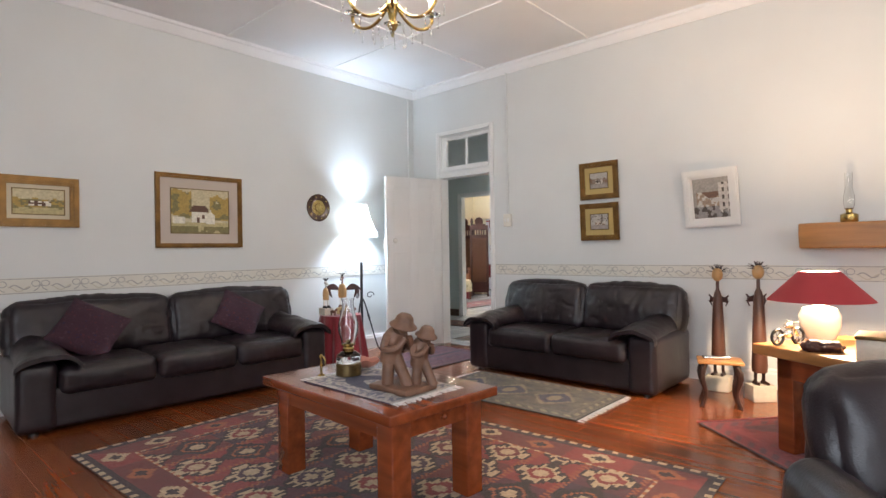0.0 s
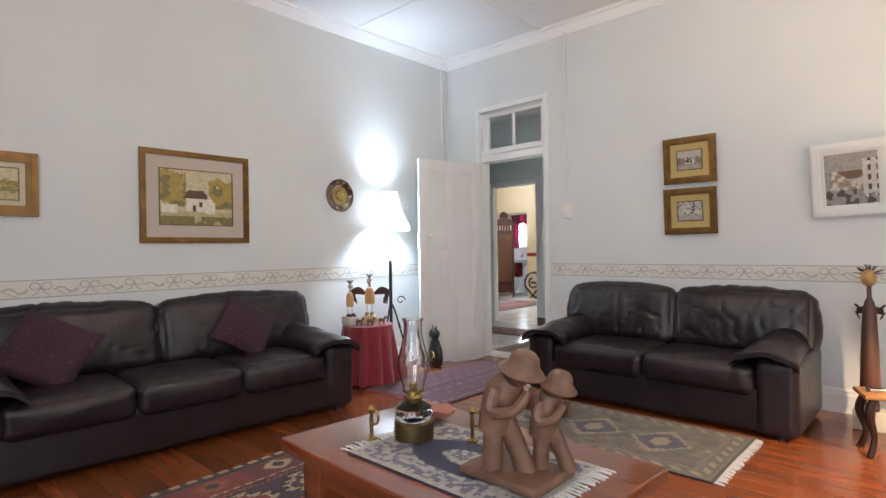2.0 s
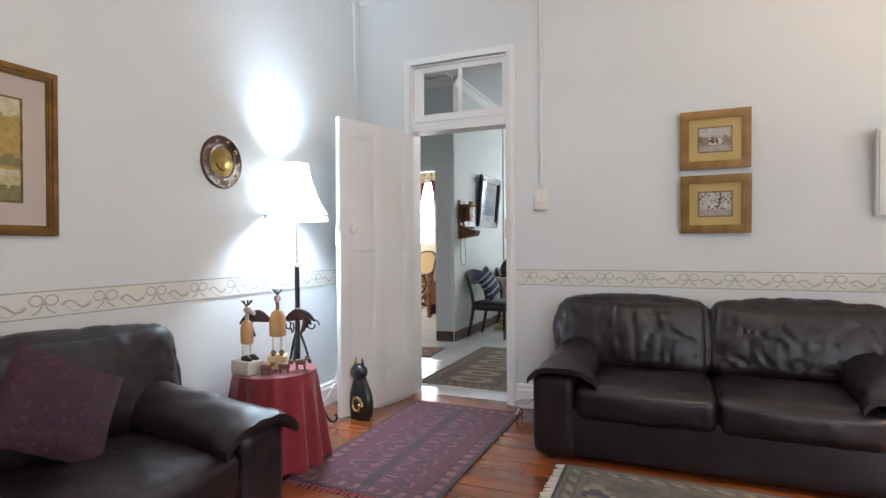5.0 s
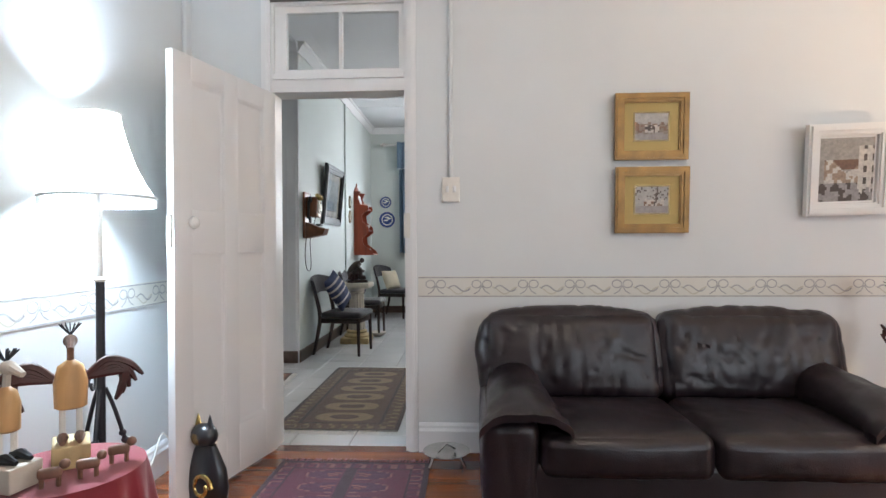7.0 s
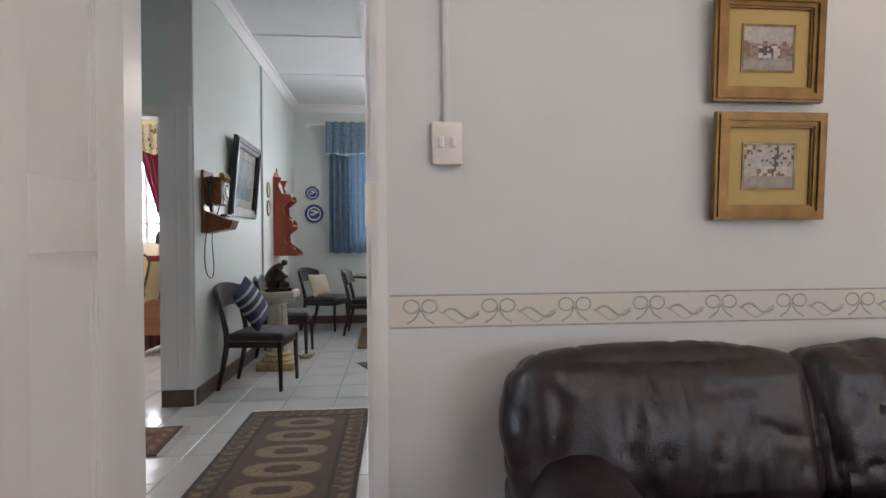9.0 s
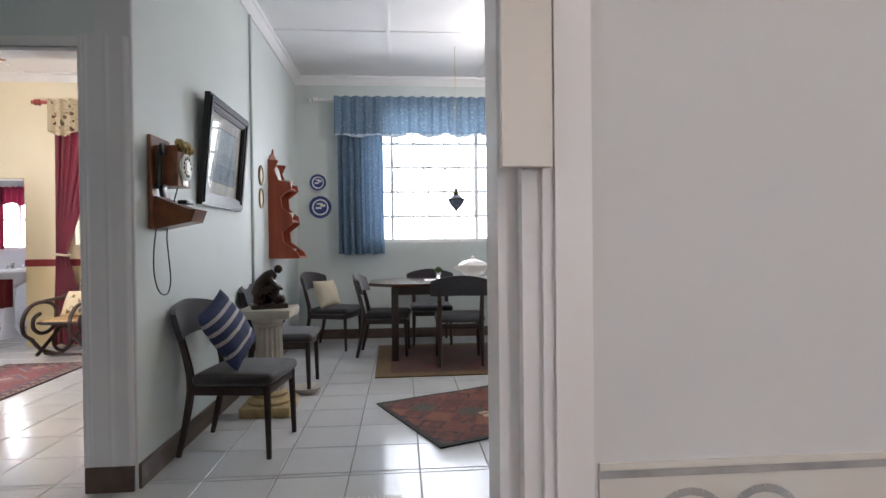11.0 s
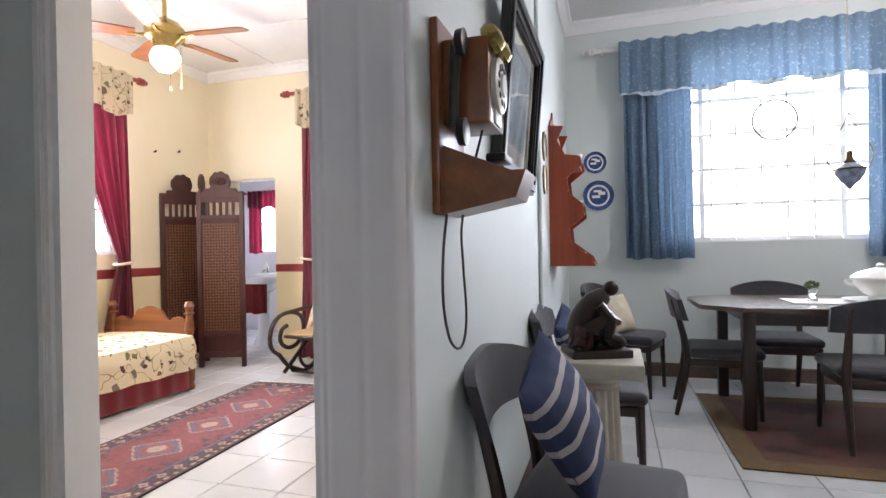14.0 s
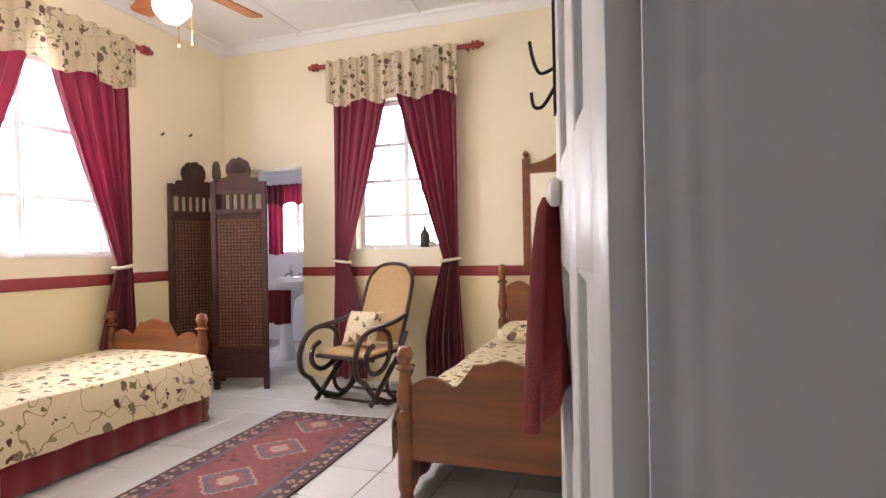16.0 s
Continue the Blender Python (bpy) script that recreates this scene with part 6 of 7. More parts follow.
t = thing("wall_conduit", -1.72, 11.44, 1.55, 0, "white conduit with a switch box by the window", "conduit")
Shape().tube([(0, 0, 0.06), (0, 0, 1.6)], 0.013, 10).part("pipe", WHITE, t)
Shape().pad(-0.04, 0.04, -0.03, 0.01, -0.02, 0.06, 0.005).part("box", IVORY, t)

# corner display shelf
t = thing("wall_shelf", -5.17, 10.18, 1.04, 90, "red-brown fretted wall shelf with china ornaments", "wall shelf")
edge = [(0, 0), (-0.30, 0.0), (-0.27, 0.06), (-0.14, 0.16), (-0.13, 0.26), (-0.23, 0.34), (-0.22, 0.42), (-0.13, 0.50), (-0.12, 0.60), (-0.22, 0.68), (-0.21, 0.74), (-0.10, 0.76), (-0.06, 0.86), (-0.10, 0.95), (0, 0.96)]
for x in (-0.19, 0.17):
    Shape().prism(edge, "yz", x, x + 0.02).part("side", REDW, t)
Shape().box(-0.17, 0.17, -0.012, 0, 0, 0.96).part("back", REDW, t)
Shape().prism([(-0.17, 0.96), (0.17, 0.96), (0.10, 1.02), (0.04, 1.03), (0, 1.09), (-0.04, 1.03), (-0.10, 1.02)], "xz", -0.012, 0).part("crest", REDW, t)
for z, d in ((0.0, 0.29), (0.36, 0.22), (0.68, 0.2)):
    Shape().box(-0.17, 0.17, -d, -0.012, z, z + 0.018).part("shelf", REDW, t)
for k, (z, r) in enumerate(((0.018, 0.075), (0.378, 0.06), (0.698, 0.06))):
    p = thing("china_dish", -5.17 + 0.10, 10.16, 1.04 + z, 0, "white china cup and plate on the wall shelf", "china", "shelf china")
    Shape().lathe([(0.02, 0), (0.03, 0.005), (r * 0.8, 0.05), (r, 0.075), (r * 0.95, 0.075), (r * 0.72, 0.05), (0, 0.012)], 20, (0.06, 0, 0)).part("cup", CHINA, p)
    s = Shape()
    s.m = Matrix.Translation((-0.05, 0.02, 0.105)) @ pose(0, 0, 0, 0, 80, 0)
    s.lathe([(0.0, 0.0), (0.06, 0.002), (0.105, 0.012), (0.10, 0.016), (0.055, 0.007), (0, 0.006)], 24).part("plate", CHINA, p)


def blue_plate(x, z, r):
    t = thing("blue_plate", x, 11.45, z, 0, "blue and white china plate on the wall", "plate", "wall plates")
    for m, prof in ((CHINA, [(r * 0.6, 0), (r, 0.016), (r * 1.0, 0.02), (r * 0.97, 0.021)]), (BLUECH, [(r * 0.97, 0.021), (r * 0.70, 0.012)]), (CHINA, [(r * 0.70, 0.012), (r * 0.58, 0.008)]), (BLUECH, [(r * 0.58, 0.008), (r * 0.2, 0.008), (0, 0.008)])):
        s = Shape()
        s.m = pose(0, 0, 0, 90, 0, 0)
        v = [q for q in prof]
        n = 32
        s.sheet(lambda u, w, v=v: tuple((lambda i, f: ((v[i][0] + (v[i + 1][0] - v[i][0]) * f) * math.cos(u * 2 * math.pi), (v[i][0] + (v[i + 1][0] - v[i][0]) * f) * math.sin(u * 2 * math.pi), v[i][1] + (v[i + 1][1] - v[i][1]) * f))(min(len(v) - 2, int(w * (len(v) - 1))), w * (len(v) - 1) - min(len(v) - 2, int(w * (len(v) - 1))))), n, len(v) - 1)
        s.part("glaze", m, t)
    s = Shape()
    for a, b, c, e in ((-0.4, 0.1, -0.15, 0.02), (0.0, 0.42, 0.05, 0.25), (-0.3, 0.2, 0.22, 0.36)):
        s.box(a * r, b * r, -0.0105, -0.0085, c * r, e * r)
    s.part("painted_motif", CHINA, t)


blue_plate(-4.91, 1.94, 0.105)
blue_plate(-4.885, 1.635, 0.143)
t = thing("triple_photo_frame", -2.04, 11.45, 1.22, 0, "dark upright frame holding three small photographs", "picture")
Shape().pad(-0.125, 0.125, -0.022, 0, 0, 0.54, 0.004).part("frame", DARKW, t)
for k, m in enumerate((CLAY, STONE, CLAY)):
    Shape().box(-0.09, 0.09, -0.0245, -0.02, 0.045 + 0.16 * k, 0.175 + 0.16 * k).part("photograph", m, t)


def dining_chair(x, y, rz, label="dark wooden dining chair with a charcoal upholstered seat", z=0.0):
    """Faces -y; the back at +y."""
    t = thing("dining_chair", x, y, z, rz, label, "chair", "dining chairs")
    for sx in (-1, 1):
        Shape().tube([(sx * 0.205, -0.215, 0.40), (sx * 0.215, -0.225, 0.0)], [0.021, 0.015], 8).part("front_leg", DARKW, t)
        Shape().tube([(sx * 0.20, 0.29, 0.0), (sx * 0.20, 0.235, 0.25), (sx * 0.20, 0.215, 0.42), (sx * 0.20, 0.25, 0.60), (sx * 0.205, 0.305, 0.80)], [0.015, 0.022, 0.024, 0.021, 0.015], 8).part("back_leg", DARKW, t)
        Shape().pad(*sorted((sx * 0.215, sx * 0.19)), -0.21, 0.22, 0.345, 0.395, 0.006).part("side_rail", DARKW, t)
    for yy in (-0.215, 0.21):
        Shape().pad(-0.20, 0.20, yy - 0.012, yy + 0.012, 0.345, 0.395, 0.006).part("rail", DARKW, t)
    Shape().pad(-0.235, 0.235, -0.25, 0.20, 0.40, 0.465, 0.03, 10, 0.012, 0.0, arc=2).part("seat", GREYCL, t)
    s = Shape()

    def fn(u, v, o=0.0):
        a = (u - 0.5) * 1.5
        return (0.285 * math.sin(a) / math.sin(0.75), 0.335 - 0.085 * (1 - math.cos(a)) * 3.2 + o + 0.04 * (v - 0.5), 0.66 + 0.19 * v * (1 - 0.25 * abs(u - 0.5) ** 2 * 4) + 0.01 * (1 - abs(2 * u - 1)))
    s.sheet(lambda u, v: fn(u, v, -0.035), 18, 6)
    s.sheet(lambda u, v: fn(u, v, 0.0), 18, 6)
    for w in (0, 1):
        s.sheet(lambda u, v, w=w: fn(u, w, -0.035 * v), 18, 1)
        s.sheet(lambda u, v, w=w: fn(w, u, -0.035 * v), 6, 1)
    s.part("backrest", GREYCL, t)
    return t


ch = dining_chair(-4.825, 7.90, 83)
for x, y, rz, z in ((-4.86, 9.21, 90, 0), (-4.66, 10.92, 72, 0), (-4.06, 10.46, 86, 0), (-3.33, 9.98, 178, 0.011), (-3.55, 11.02, 0, 0), (-2.35, 10.35, -100, 0.011), (-2.55, 11.05, 0, 0)):
    copy_thing(ch, pose(x, y, z, 0, 0, rz))
throw("striped_cushion", Matrix.Translation((-4.90, 7.87, 0.685)) @ pose(0, 0, 0, 0, 0, 80) @ pose(0, 0, 0, -26, 0, 0) @ pose(0, 0, 0, 0, -20, 0), 0.39, NAVY, "navy cushion with pale woven stripes on a chair", 4, True, group="striped cushions")
throw("striped_cushion", Matrix.Translation((-4.96, 9.18, 0.66)) @ pose(0, 0, 0, 0, 0, 84) @ pose(0, 0, 0, -24, 0, 0) @ pose(0, 0, 0, 0, -16, 0), 0.36, NAVY, "navy cushion with pale woven stripes on a chair", 5, True, group="striped cushions")
throw("cream_cushion", Matrix.Translation((-4.74, 10.87, 0.615)) @ pose(0, 0, 0, 0, 0, 55) @ pose(0, 0, 0, -22, 0, 0), 0.33, CREAMCL, "cream cushion with a faded print on a chair", 6)

t = thing("plaster_pedestal", -4.83, 8.54, 0, 0, "white plaster column pedestal with a gilded base", "pedestal")
Shape().pad(-0.17, 0.17, -0.17, 0.17, 0, 0.07, 0.008).lathe([(0.15, 0.07), (0.155, 0.09), (0.14, 0.11), (0.12, 0.12), (0.13, 0.14), (0.105, 0.16)], 24).part("base", SAND, t)
s = Shape()
s.sheet(lambda u, v: ((0.10 - 0.02 * v + 0.006 * math.cos(u * 2 * math.pi * 16)) * math.cos(u * 2 * math.pi), (0.10 - 0.02 * v + 0.006 * math.cos(u * 2 * math.pi * 16)) * math.sin(u * 2 * math.pi), 0.16 + 0.44 * v), 128, 6)
s.part("shaft", STONE, t)
Shape().lathe([(0.085, 0.60), (0.10, 0.615), (0.09, 0.63), (0.12, 0.655), (0.13, 0.67)], 24).pad(-0.18, 0.18, -0.18, 0.18, 0.67, 0.73, 0.008).part("capital", STONE, t)
t = thing("dark_sculpture", -4.83, 8.54, 0.73, 20, "dark carved sculpture of a hunched shape on a rock", "sculpture")
Shape().pad(-0.14, 0.14, -0.11, 0.11, 0, 0.035, 0.006).part("plinth", DARKW, t)
Shape().pad(-0.125, 0.02, -0.09, 0.09, 0.03, 0.15, 0.05, 10, 0.0, 0.05, 3, 14, 2).part("rock", CARVED, t)
s = Shape()
s.tube([(-0.09, 0, 0.10), (-0.06, 0, 0.17), (0.0, 0, 0.235), (0.05, 0, 0.275)], [0.055, 0.062, 0.058, 0.034], 12)
s.ball((0.078, 0, 0.30), 0.036, 0.03, 0.034)
for sg in (-1, 1):
    s.tube([(-0.07, sg * 0.04, 0.12), (0.05, sg * 0.05, 0.175), (0.045, sg * 0.05, 0.09), (0.08, sg * 0.045, 0.04)], [0.042, 0.034, 0.026, 0.026], 8)
    s.tube([(0.0, sg * 0.06, 0.23), (0.05, sg * 0.068, 0.17), (0.10, sg * 0.03, 0.15)], [0.026, 0.021, 0.018], 8)
s.pad(0.02, 0.13, -0.08, 0.08, 0.03, 0.10, 0.03, 6, 0.0, 0.03, 7, 16, 2)
s.part("carved_shape", DARKW, t)
t.scale = (0.86, 0.86, 0.9)
t = thing("shell_ornament", -4.66, 9.0, 0, 0, "white shell bowl on the tiles below the chairs", "ornament")
Shape().lathe([(0.06, 0), (0.10, 0.02), (0.12, 0.05), (0.11, 0.05), (0.05, 0.02), (0, 0.018)], 20).part("bowl", STONE, t)

# dining table and what is on it
t = thing("dining_table", -3.28, 10.45, 0.011, 1, "dark wooden dining table with clipped corners", "dining table")
Shape().prism([(-0.95, -0.28), (-0.72, -0.48), (0.72, -0.48), (0.95, -0.28), (0.95, 0.28), (0.72, 0.48), (-0.72, 0.48), (-0.95, 0.28)], "xy", 0.735, 0.765).part("top", wood("dining_table_wood", (0.06, 0.026, 0.016), 0.22, 0, coat=0.4), t, smooth=False)
Shape().box(-0.68, 0.68, -0.40, 0.40, 0.65, 0.735).part("apron", DARKW, t)
for sx in (-1, 1):
    for sy in (-1, 1):
        Shape().pad(sx * 0.69 - 0.035, sx * 0.69 + 0.035, sy * 0.40 - 0.035, sy * 0.40 + 0.035, 0, 0.735, 0.006).part("leg", DARKW, t)
t = thing("lace_runner", -3.15, 10.42, 0.777, 0, "white lace runner on the dining table", "table runner")
Shape().pad(-0.50, 0.55, -0.17, 0.17, 0, 0.004, 0.001).part("cloth", LINEN, t)
t = thing("soup_tureen", -3.13, 10.40, 0.782, 0, "white china soup tureen with lid on a plate", "tureen")
Shape().lathe([(0.10, 0), (0.20, 0.012), (0.205, 0.018), (0.1, 0.01)], 32).part("stand", CHINA, t)
Shape().lathe([(0.07, 0.012), (0.06, 0.04), (0.11, 0.07), (0.15, 0.12), (0.155, 0.15)], 28).part("bowl", CHINA, t)
Shape().lathe([(0.16, 0.15), (0.158, 0.16), (0.12, 0.19), (0.05, 0.212), (0.015, 0.22), (0.022, 0.235), (0.012, 0.25), (0, 0.252)], 28).part("lid", CHINA, t)
for sg in (-1, 1):
    Shape().tube([(sg * 0.145, 0, 0.13), (sg * 0.185, 0, 0.14), (sg * 0.185, 0, 0.115), (sg * 0.14, 0, 0.10)], 0.008, 6).part("handle", CHINA, t)
for x in (-3.50, -2.72):
    t = thing("posy_glass", x, 10.42, 0.782, 0, "little glass with a sprig on the dining table", "vase", "posy glasses")
    Shape().lathe([(0.035, 0), (0.03, 0.01), (0.012, 0.02), (0.03, 0.05), (0.03, 0.085), (0.027, 0.085), (0.026, 0.05), (0, 0.025)], 16).part("glass", GLASS, t)
    s = Shape()
    for k in range(22):
        a, r = k * 2.4, 0.012 + 0.03 * ((k * 7) % 10) / 10
        s.ball((r * math.cos(a), r * math.sin(a), 0.095 + 0.012 * (k % 4)), 0.013, 0.013, 0.010, 6, 4)
    s.part("sprig", LEAFG, t)["kind"] = "stuff"

t = thing("pendant_lamp", -3.31, 10.33, 1.50, 0, "hanging blue and white china lamp on a chain", "pendant lamp")
Shape().lathe([(0.0, 0), (0.012, 0.01), (0.02, 0.03), (0.05, 0.055), (0.082, 0.10), (0.085, 0.135), (0.05, 0.165), (0.028, 0.175)], 24).part("bowl", mat("blue_grey_china", (0.26, 0.31, 0.42), 0.2, var=0.4, scale=26, bump=0), t)
Shape().lathe([(0.088, 0.128), (0.10, 0.134), (0.088, 0.142)], 24).part("ring", BRASSD, t)
Shape().lathe([(0.028, 0.172), (0.034, 0.185), (0.02, 0.20), (0.016, 0.245), (0.024, 0.25), (0, 0.255)], 14).part("burner", BRASSD, t)
Shape().lathe([(0.11, 0.30), (0.085, 0.315), (0.02, 0.325), (0.0, 0.325)], 24).part("smoke_cover", CHINA, t)
for sg in (-1, 1):
    Shape().tube([(sg * 0.098, 0, 0.135), (sg * 0.13, 0, 0.22), (sg * 0.10, 0, 0.31), (sg * 0.03, 0, 0.42), (0, 0, 0.50)], 0.004, 6).part("bracket", BRASS, t)
Shape().tube([(0, 0, 0.32), (0, 0, 1.74)], 0.002, 5).part("chain", BRASS, t)
t = thing("ceiling_lamp", -2.6, 9.7, 3.02, 0, "round white ceiling lamp, lit", "ceiling lamp")
Shape().lathe([(0.0, 0.0), (0.08, 0.015), (0.13, 0.06), (0.14, 0.12), (0.12, 0.18)], 28).part("globe", GLOBE, t)
Shape().lathe([(0.125, 0.17), (0.13, 0.22)], 28).part("rim", BRASS, t)
t = thing("suncatcher_ring", -3.47, 11.36, 2.19, 0, "thin hanging ring before the window", "ornament")
Shape().tube([(0.165 * math.cos(a), 0, 0.165 * math.sin(a)) for a in [k * math.pi / 24 for k in range(48)]], 0.0085, 8, True).tube([(0, 0, 0.165), (0, 0, 0.75)], 0.002, 4).part("ring", IRON, t)

# pantry
t = thing("tall_cabinet", -2.60, 7.22, 0, 0, "tan painted cabinet in the yellow room", "cabinet")
Shape().pad(-0.40, 0.45, -0.19, 0.215, 0.05, 1.42, 0.008).part("body", TAN, t)
Shape().pad(-0.385, 0.435, -0.212, -0.192, 0.08, 1.39, 0.006).part("door", TAN, t)
Shape().box(-0.38, 0.43, -0.17, 0.2, 0, 0.05).part("plinth", DARKW, t)
t = thing("patterned_cloth", -2.60, 7.22, 1.422, 0, "dark patterned cloth over the cabinet top", "cloth")
CLOTHP = floral("cloth_print", (0.24, 0.21, 0.16), [(0.03, 0.025, 0.03), (0.12, 0.09, 0.06), (0.06, 0.05, 0.05)], (0.06, 0.05, 0.04), 22)
Shape().pad(-0.42, 0.47, -0.235, 0.215, 0, 0.012, 0.004, 6, 0, 0.003).part("top", CLOTHP, t)
s = Shape()
s.m = Matrix.Translation((0.025, -0.238, 0))
ruffle(s, -0.445, 0.445, -0.05, 0.008, 9, 0.006, 0.02, 60, 4).part("edge", CLOTHP, t)
s = Shape()
s.m = Matrix.Translation((-0.425, -0.01, 0)) @ pose(0, 0, 0, 0, 0, -90)
ruffle(s, -0.22, 0.22, -0.10, 0.008, 4, 0.006, 0.02, 40, 4).part("side_edge", CLOTHP, t)
t = thing("oval_mirror", -2.73, 7.20, 1.436, -26, "oval dark-framed mirror standing on the cabinet", "mirror")
s = Shape()
s.m = Matrix.Translation((0, 0, 0.27)) @ pose(0, 0, 0, 80, 0, 0)
s.tube([(0.165 * math.cos(a), 0.225 * math.sin(a), 0) for a in [k * math.pi / 20 for k in range(40)]], 0.024, 10, True).part("frame", DARKW, t)
s = Shape()
s.m = Matrix.Translation((0, 0, 0.27)) @ pose(0, 0, 0, 80, 0, 0)
s.lathe([(0.155, 0.0), (0.155, 0.006), (0, 0.006)], 36, sy=1.38).part("glass", MIRROR, t)
Shape().pad(-0.12, 0.12, -0.04, 0.08, 0, 0.035, 0.008).part("foot", DARKW, t)
t = thing("orange_carton", -2.86, 7.06, 1.436, 10, "small orange carton before the mirror", "carton")
Shape().pad(-0.045, 0.045, -0.03, 0.03, 0, 0.14, 0.004).part("box", mat("orange_card", (0.55, 0.13, 0.05), 0.5), t)
t = thing("wooden_pole", -2.36, 7.33, 1.436, 0, "reddish wooden pole leaning on the yellow wall", "pole")
Shape().tube([(0.0, 0.0, 0.0), (-0.20, 0.09, 0.85)], 0.018, 10).part("shaft", REDW, t)

# ---- bedroom ----


def turned(s, x, y, z0, z1, r):
    h = z1 - z0
    s.lathe([(r * 0.8, 0), (r, 0.02), (r * 0.75, 0.06), (r, 0.09), (r, h * 0.52), (r * 1.1, h * 0.55), (r * 0.6, h * 0.60), (r * 1.05, h * 0.68), (r * 0.7, h * 0.80), (r * 0.62, h * 0.84), (r * 1.15, h * 0.86), (r * 0.6, h * 0.88), (r * 1.05, h * 0.94), (r * 0.7, h * 0.99), (0, h)], 16, (x, y, z0))


def scallop(w, z0, z1, dip):
    """A board's outline whose top edge swings up in the middle."""
    top = []
    for k in range(33):
        u = k / 32 * 2 - 1
        a = abs(u)
        z = z1 - dip * (0.0 if a < 0.25 else (0.5 - 0.5 * math.cos((a - 0.25) / 0.3 * math.pi)) if a < 0.55 else 1.0 - 0.35 * math.sin((a - 0.55) / 0.45 * math.pi))
        top.append((u * w / 2, z + 0.012 * math.cos(a * 12) * (a < 0.3)))
    return [(-w / 2, z0), (w / 2, z0)] + list(reversed(top))


def bed(x, y, rz, l, w, label, head, foot):
    """Lies along y from the foot at -l/2 to the head at +l/2."""
    t = thing("single_bed", x, y, 0, rz, label, "bed", "single beds")
    for yy, h, seen in ((l / 2, head, True), (-l / 2, foot, True)):
        for sx in (-1, 1):
            s = Shape()
            turned(s, sx * (w / 2 - 0.03), yy, 0, h, 0.04)
            s.part("post", BEDW, t)
        Shape().prism(scallop(w - 0.13, 0.22, h - 0.06, 0.12), "xz", yy - 0.014, yy + 0.014).part("board", BEDW, t, smooth=False)
    Shape().box(-w / 2 + 0.02, -w / 2 + 0.045, -l / 2, l / 2, 0.2, 0.32).box(w / 2 - 0.045, w / 2 - 0.02, -l / 2, l / 2, 0.2, 0.32).part("side_rail", BEDW, t)
    for sx in (-1, 1):
        s = Shape()
        s.sheet(lambda u, v, sx=sx: (sx * (w / 2 + 0.004 + 0.008 * math.sin(u * 70)), -l / 2 + 0.05 + (l - 0.1) * u, 0.02 + 0.3 * v), 120, 2)
        s.part("bed_skirt", REDCL, t, "crimson gathered skirt")
    Shape().pad(-w / 2 + 0.03, w / 2 - 0.03, -l / 2 + 0.03, l / 2 - 0.03, 0.28, 0.44, 0.05, 4, arc=2).part("mattress", LINEN, t)
    s = Shape()

    def spread(u, v):
        a = (u - 0.5) * 2
        yy = -l / 2 + 0.01 + (l - 0.06) * v
        n = 0.012 * noise.noise((a * 2 + x, yy * 3, 1))
        if abs(a) < 0.62:
            return (a / 0.62 * (w / 2 + 0.01), yy, 0.47 + n + 0.012 * (1 - (a / 0.62) ** 2))
        k = (abs(a) - 0.62) / 0.38
        fold = 0.014 * k * math.sin(yy * 19 + a) + 0.01 * k * math.sin(yy * 7)
        return (math.copysign(w / 2 + 0.012 + 0.035 * min(1, k * 4) + fold + 0.02 * k, a), yy, 0.465 + n - 0.03 * min(1, k * 4) - 0.235 * k)
    s.sheet(spread, 48, 60)
    s.part("bedspread", FLORAL, t, "cream floral printed bedspread")
    Shape().pad(-w / 2 + 0.08, w / 2 - 0.08, l / 2 - 0.45, l / 2 - 0.06, 0.46, 0.60, 0.06, 8, 0.02, 0.006, 2, arc=2).part("pillow", FLORAL, t)
    return t


bed(-8.70, 9.06, 180, 1.98, 0.92, "single bed with turned posts and a cream floral spread", 0.78, 0.76)
bed(-5.93, 10.32, 0, 2.08, 1.0, "polished wooden single bed with a scalloped footboard", 1.05, 0.74)

# folding screen
t = thing("folding_screen", -8.70, 10.98, 0, 0, "carved dark rosewood folding screen with pierced panels", "folding screen")


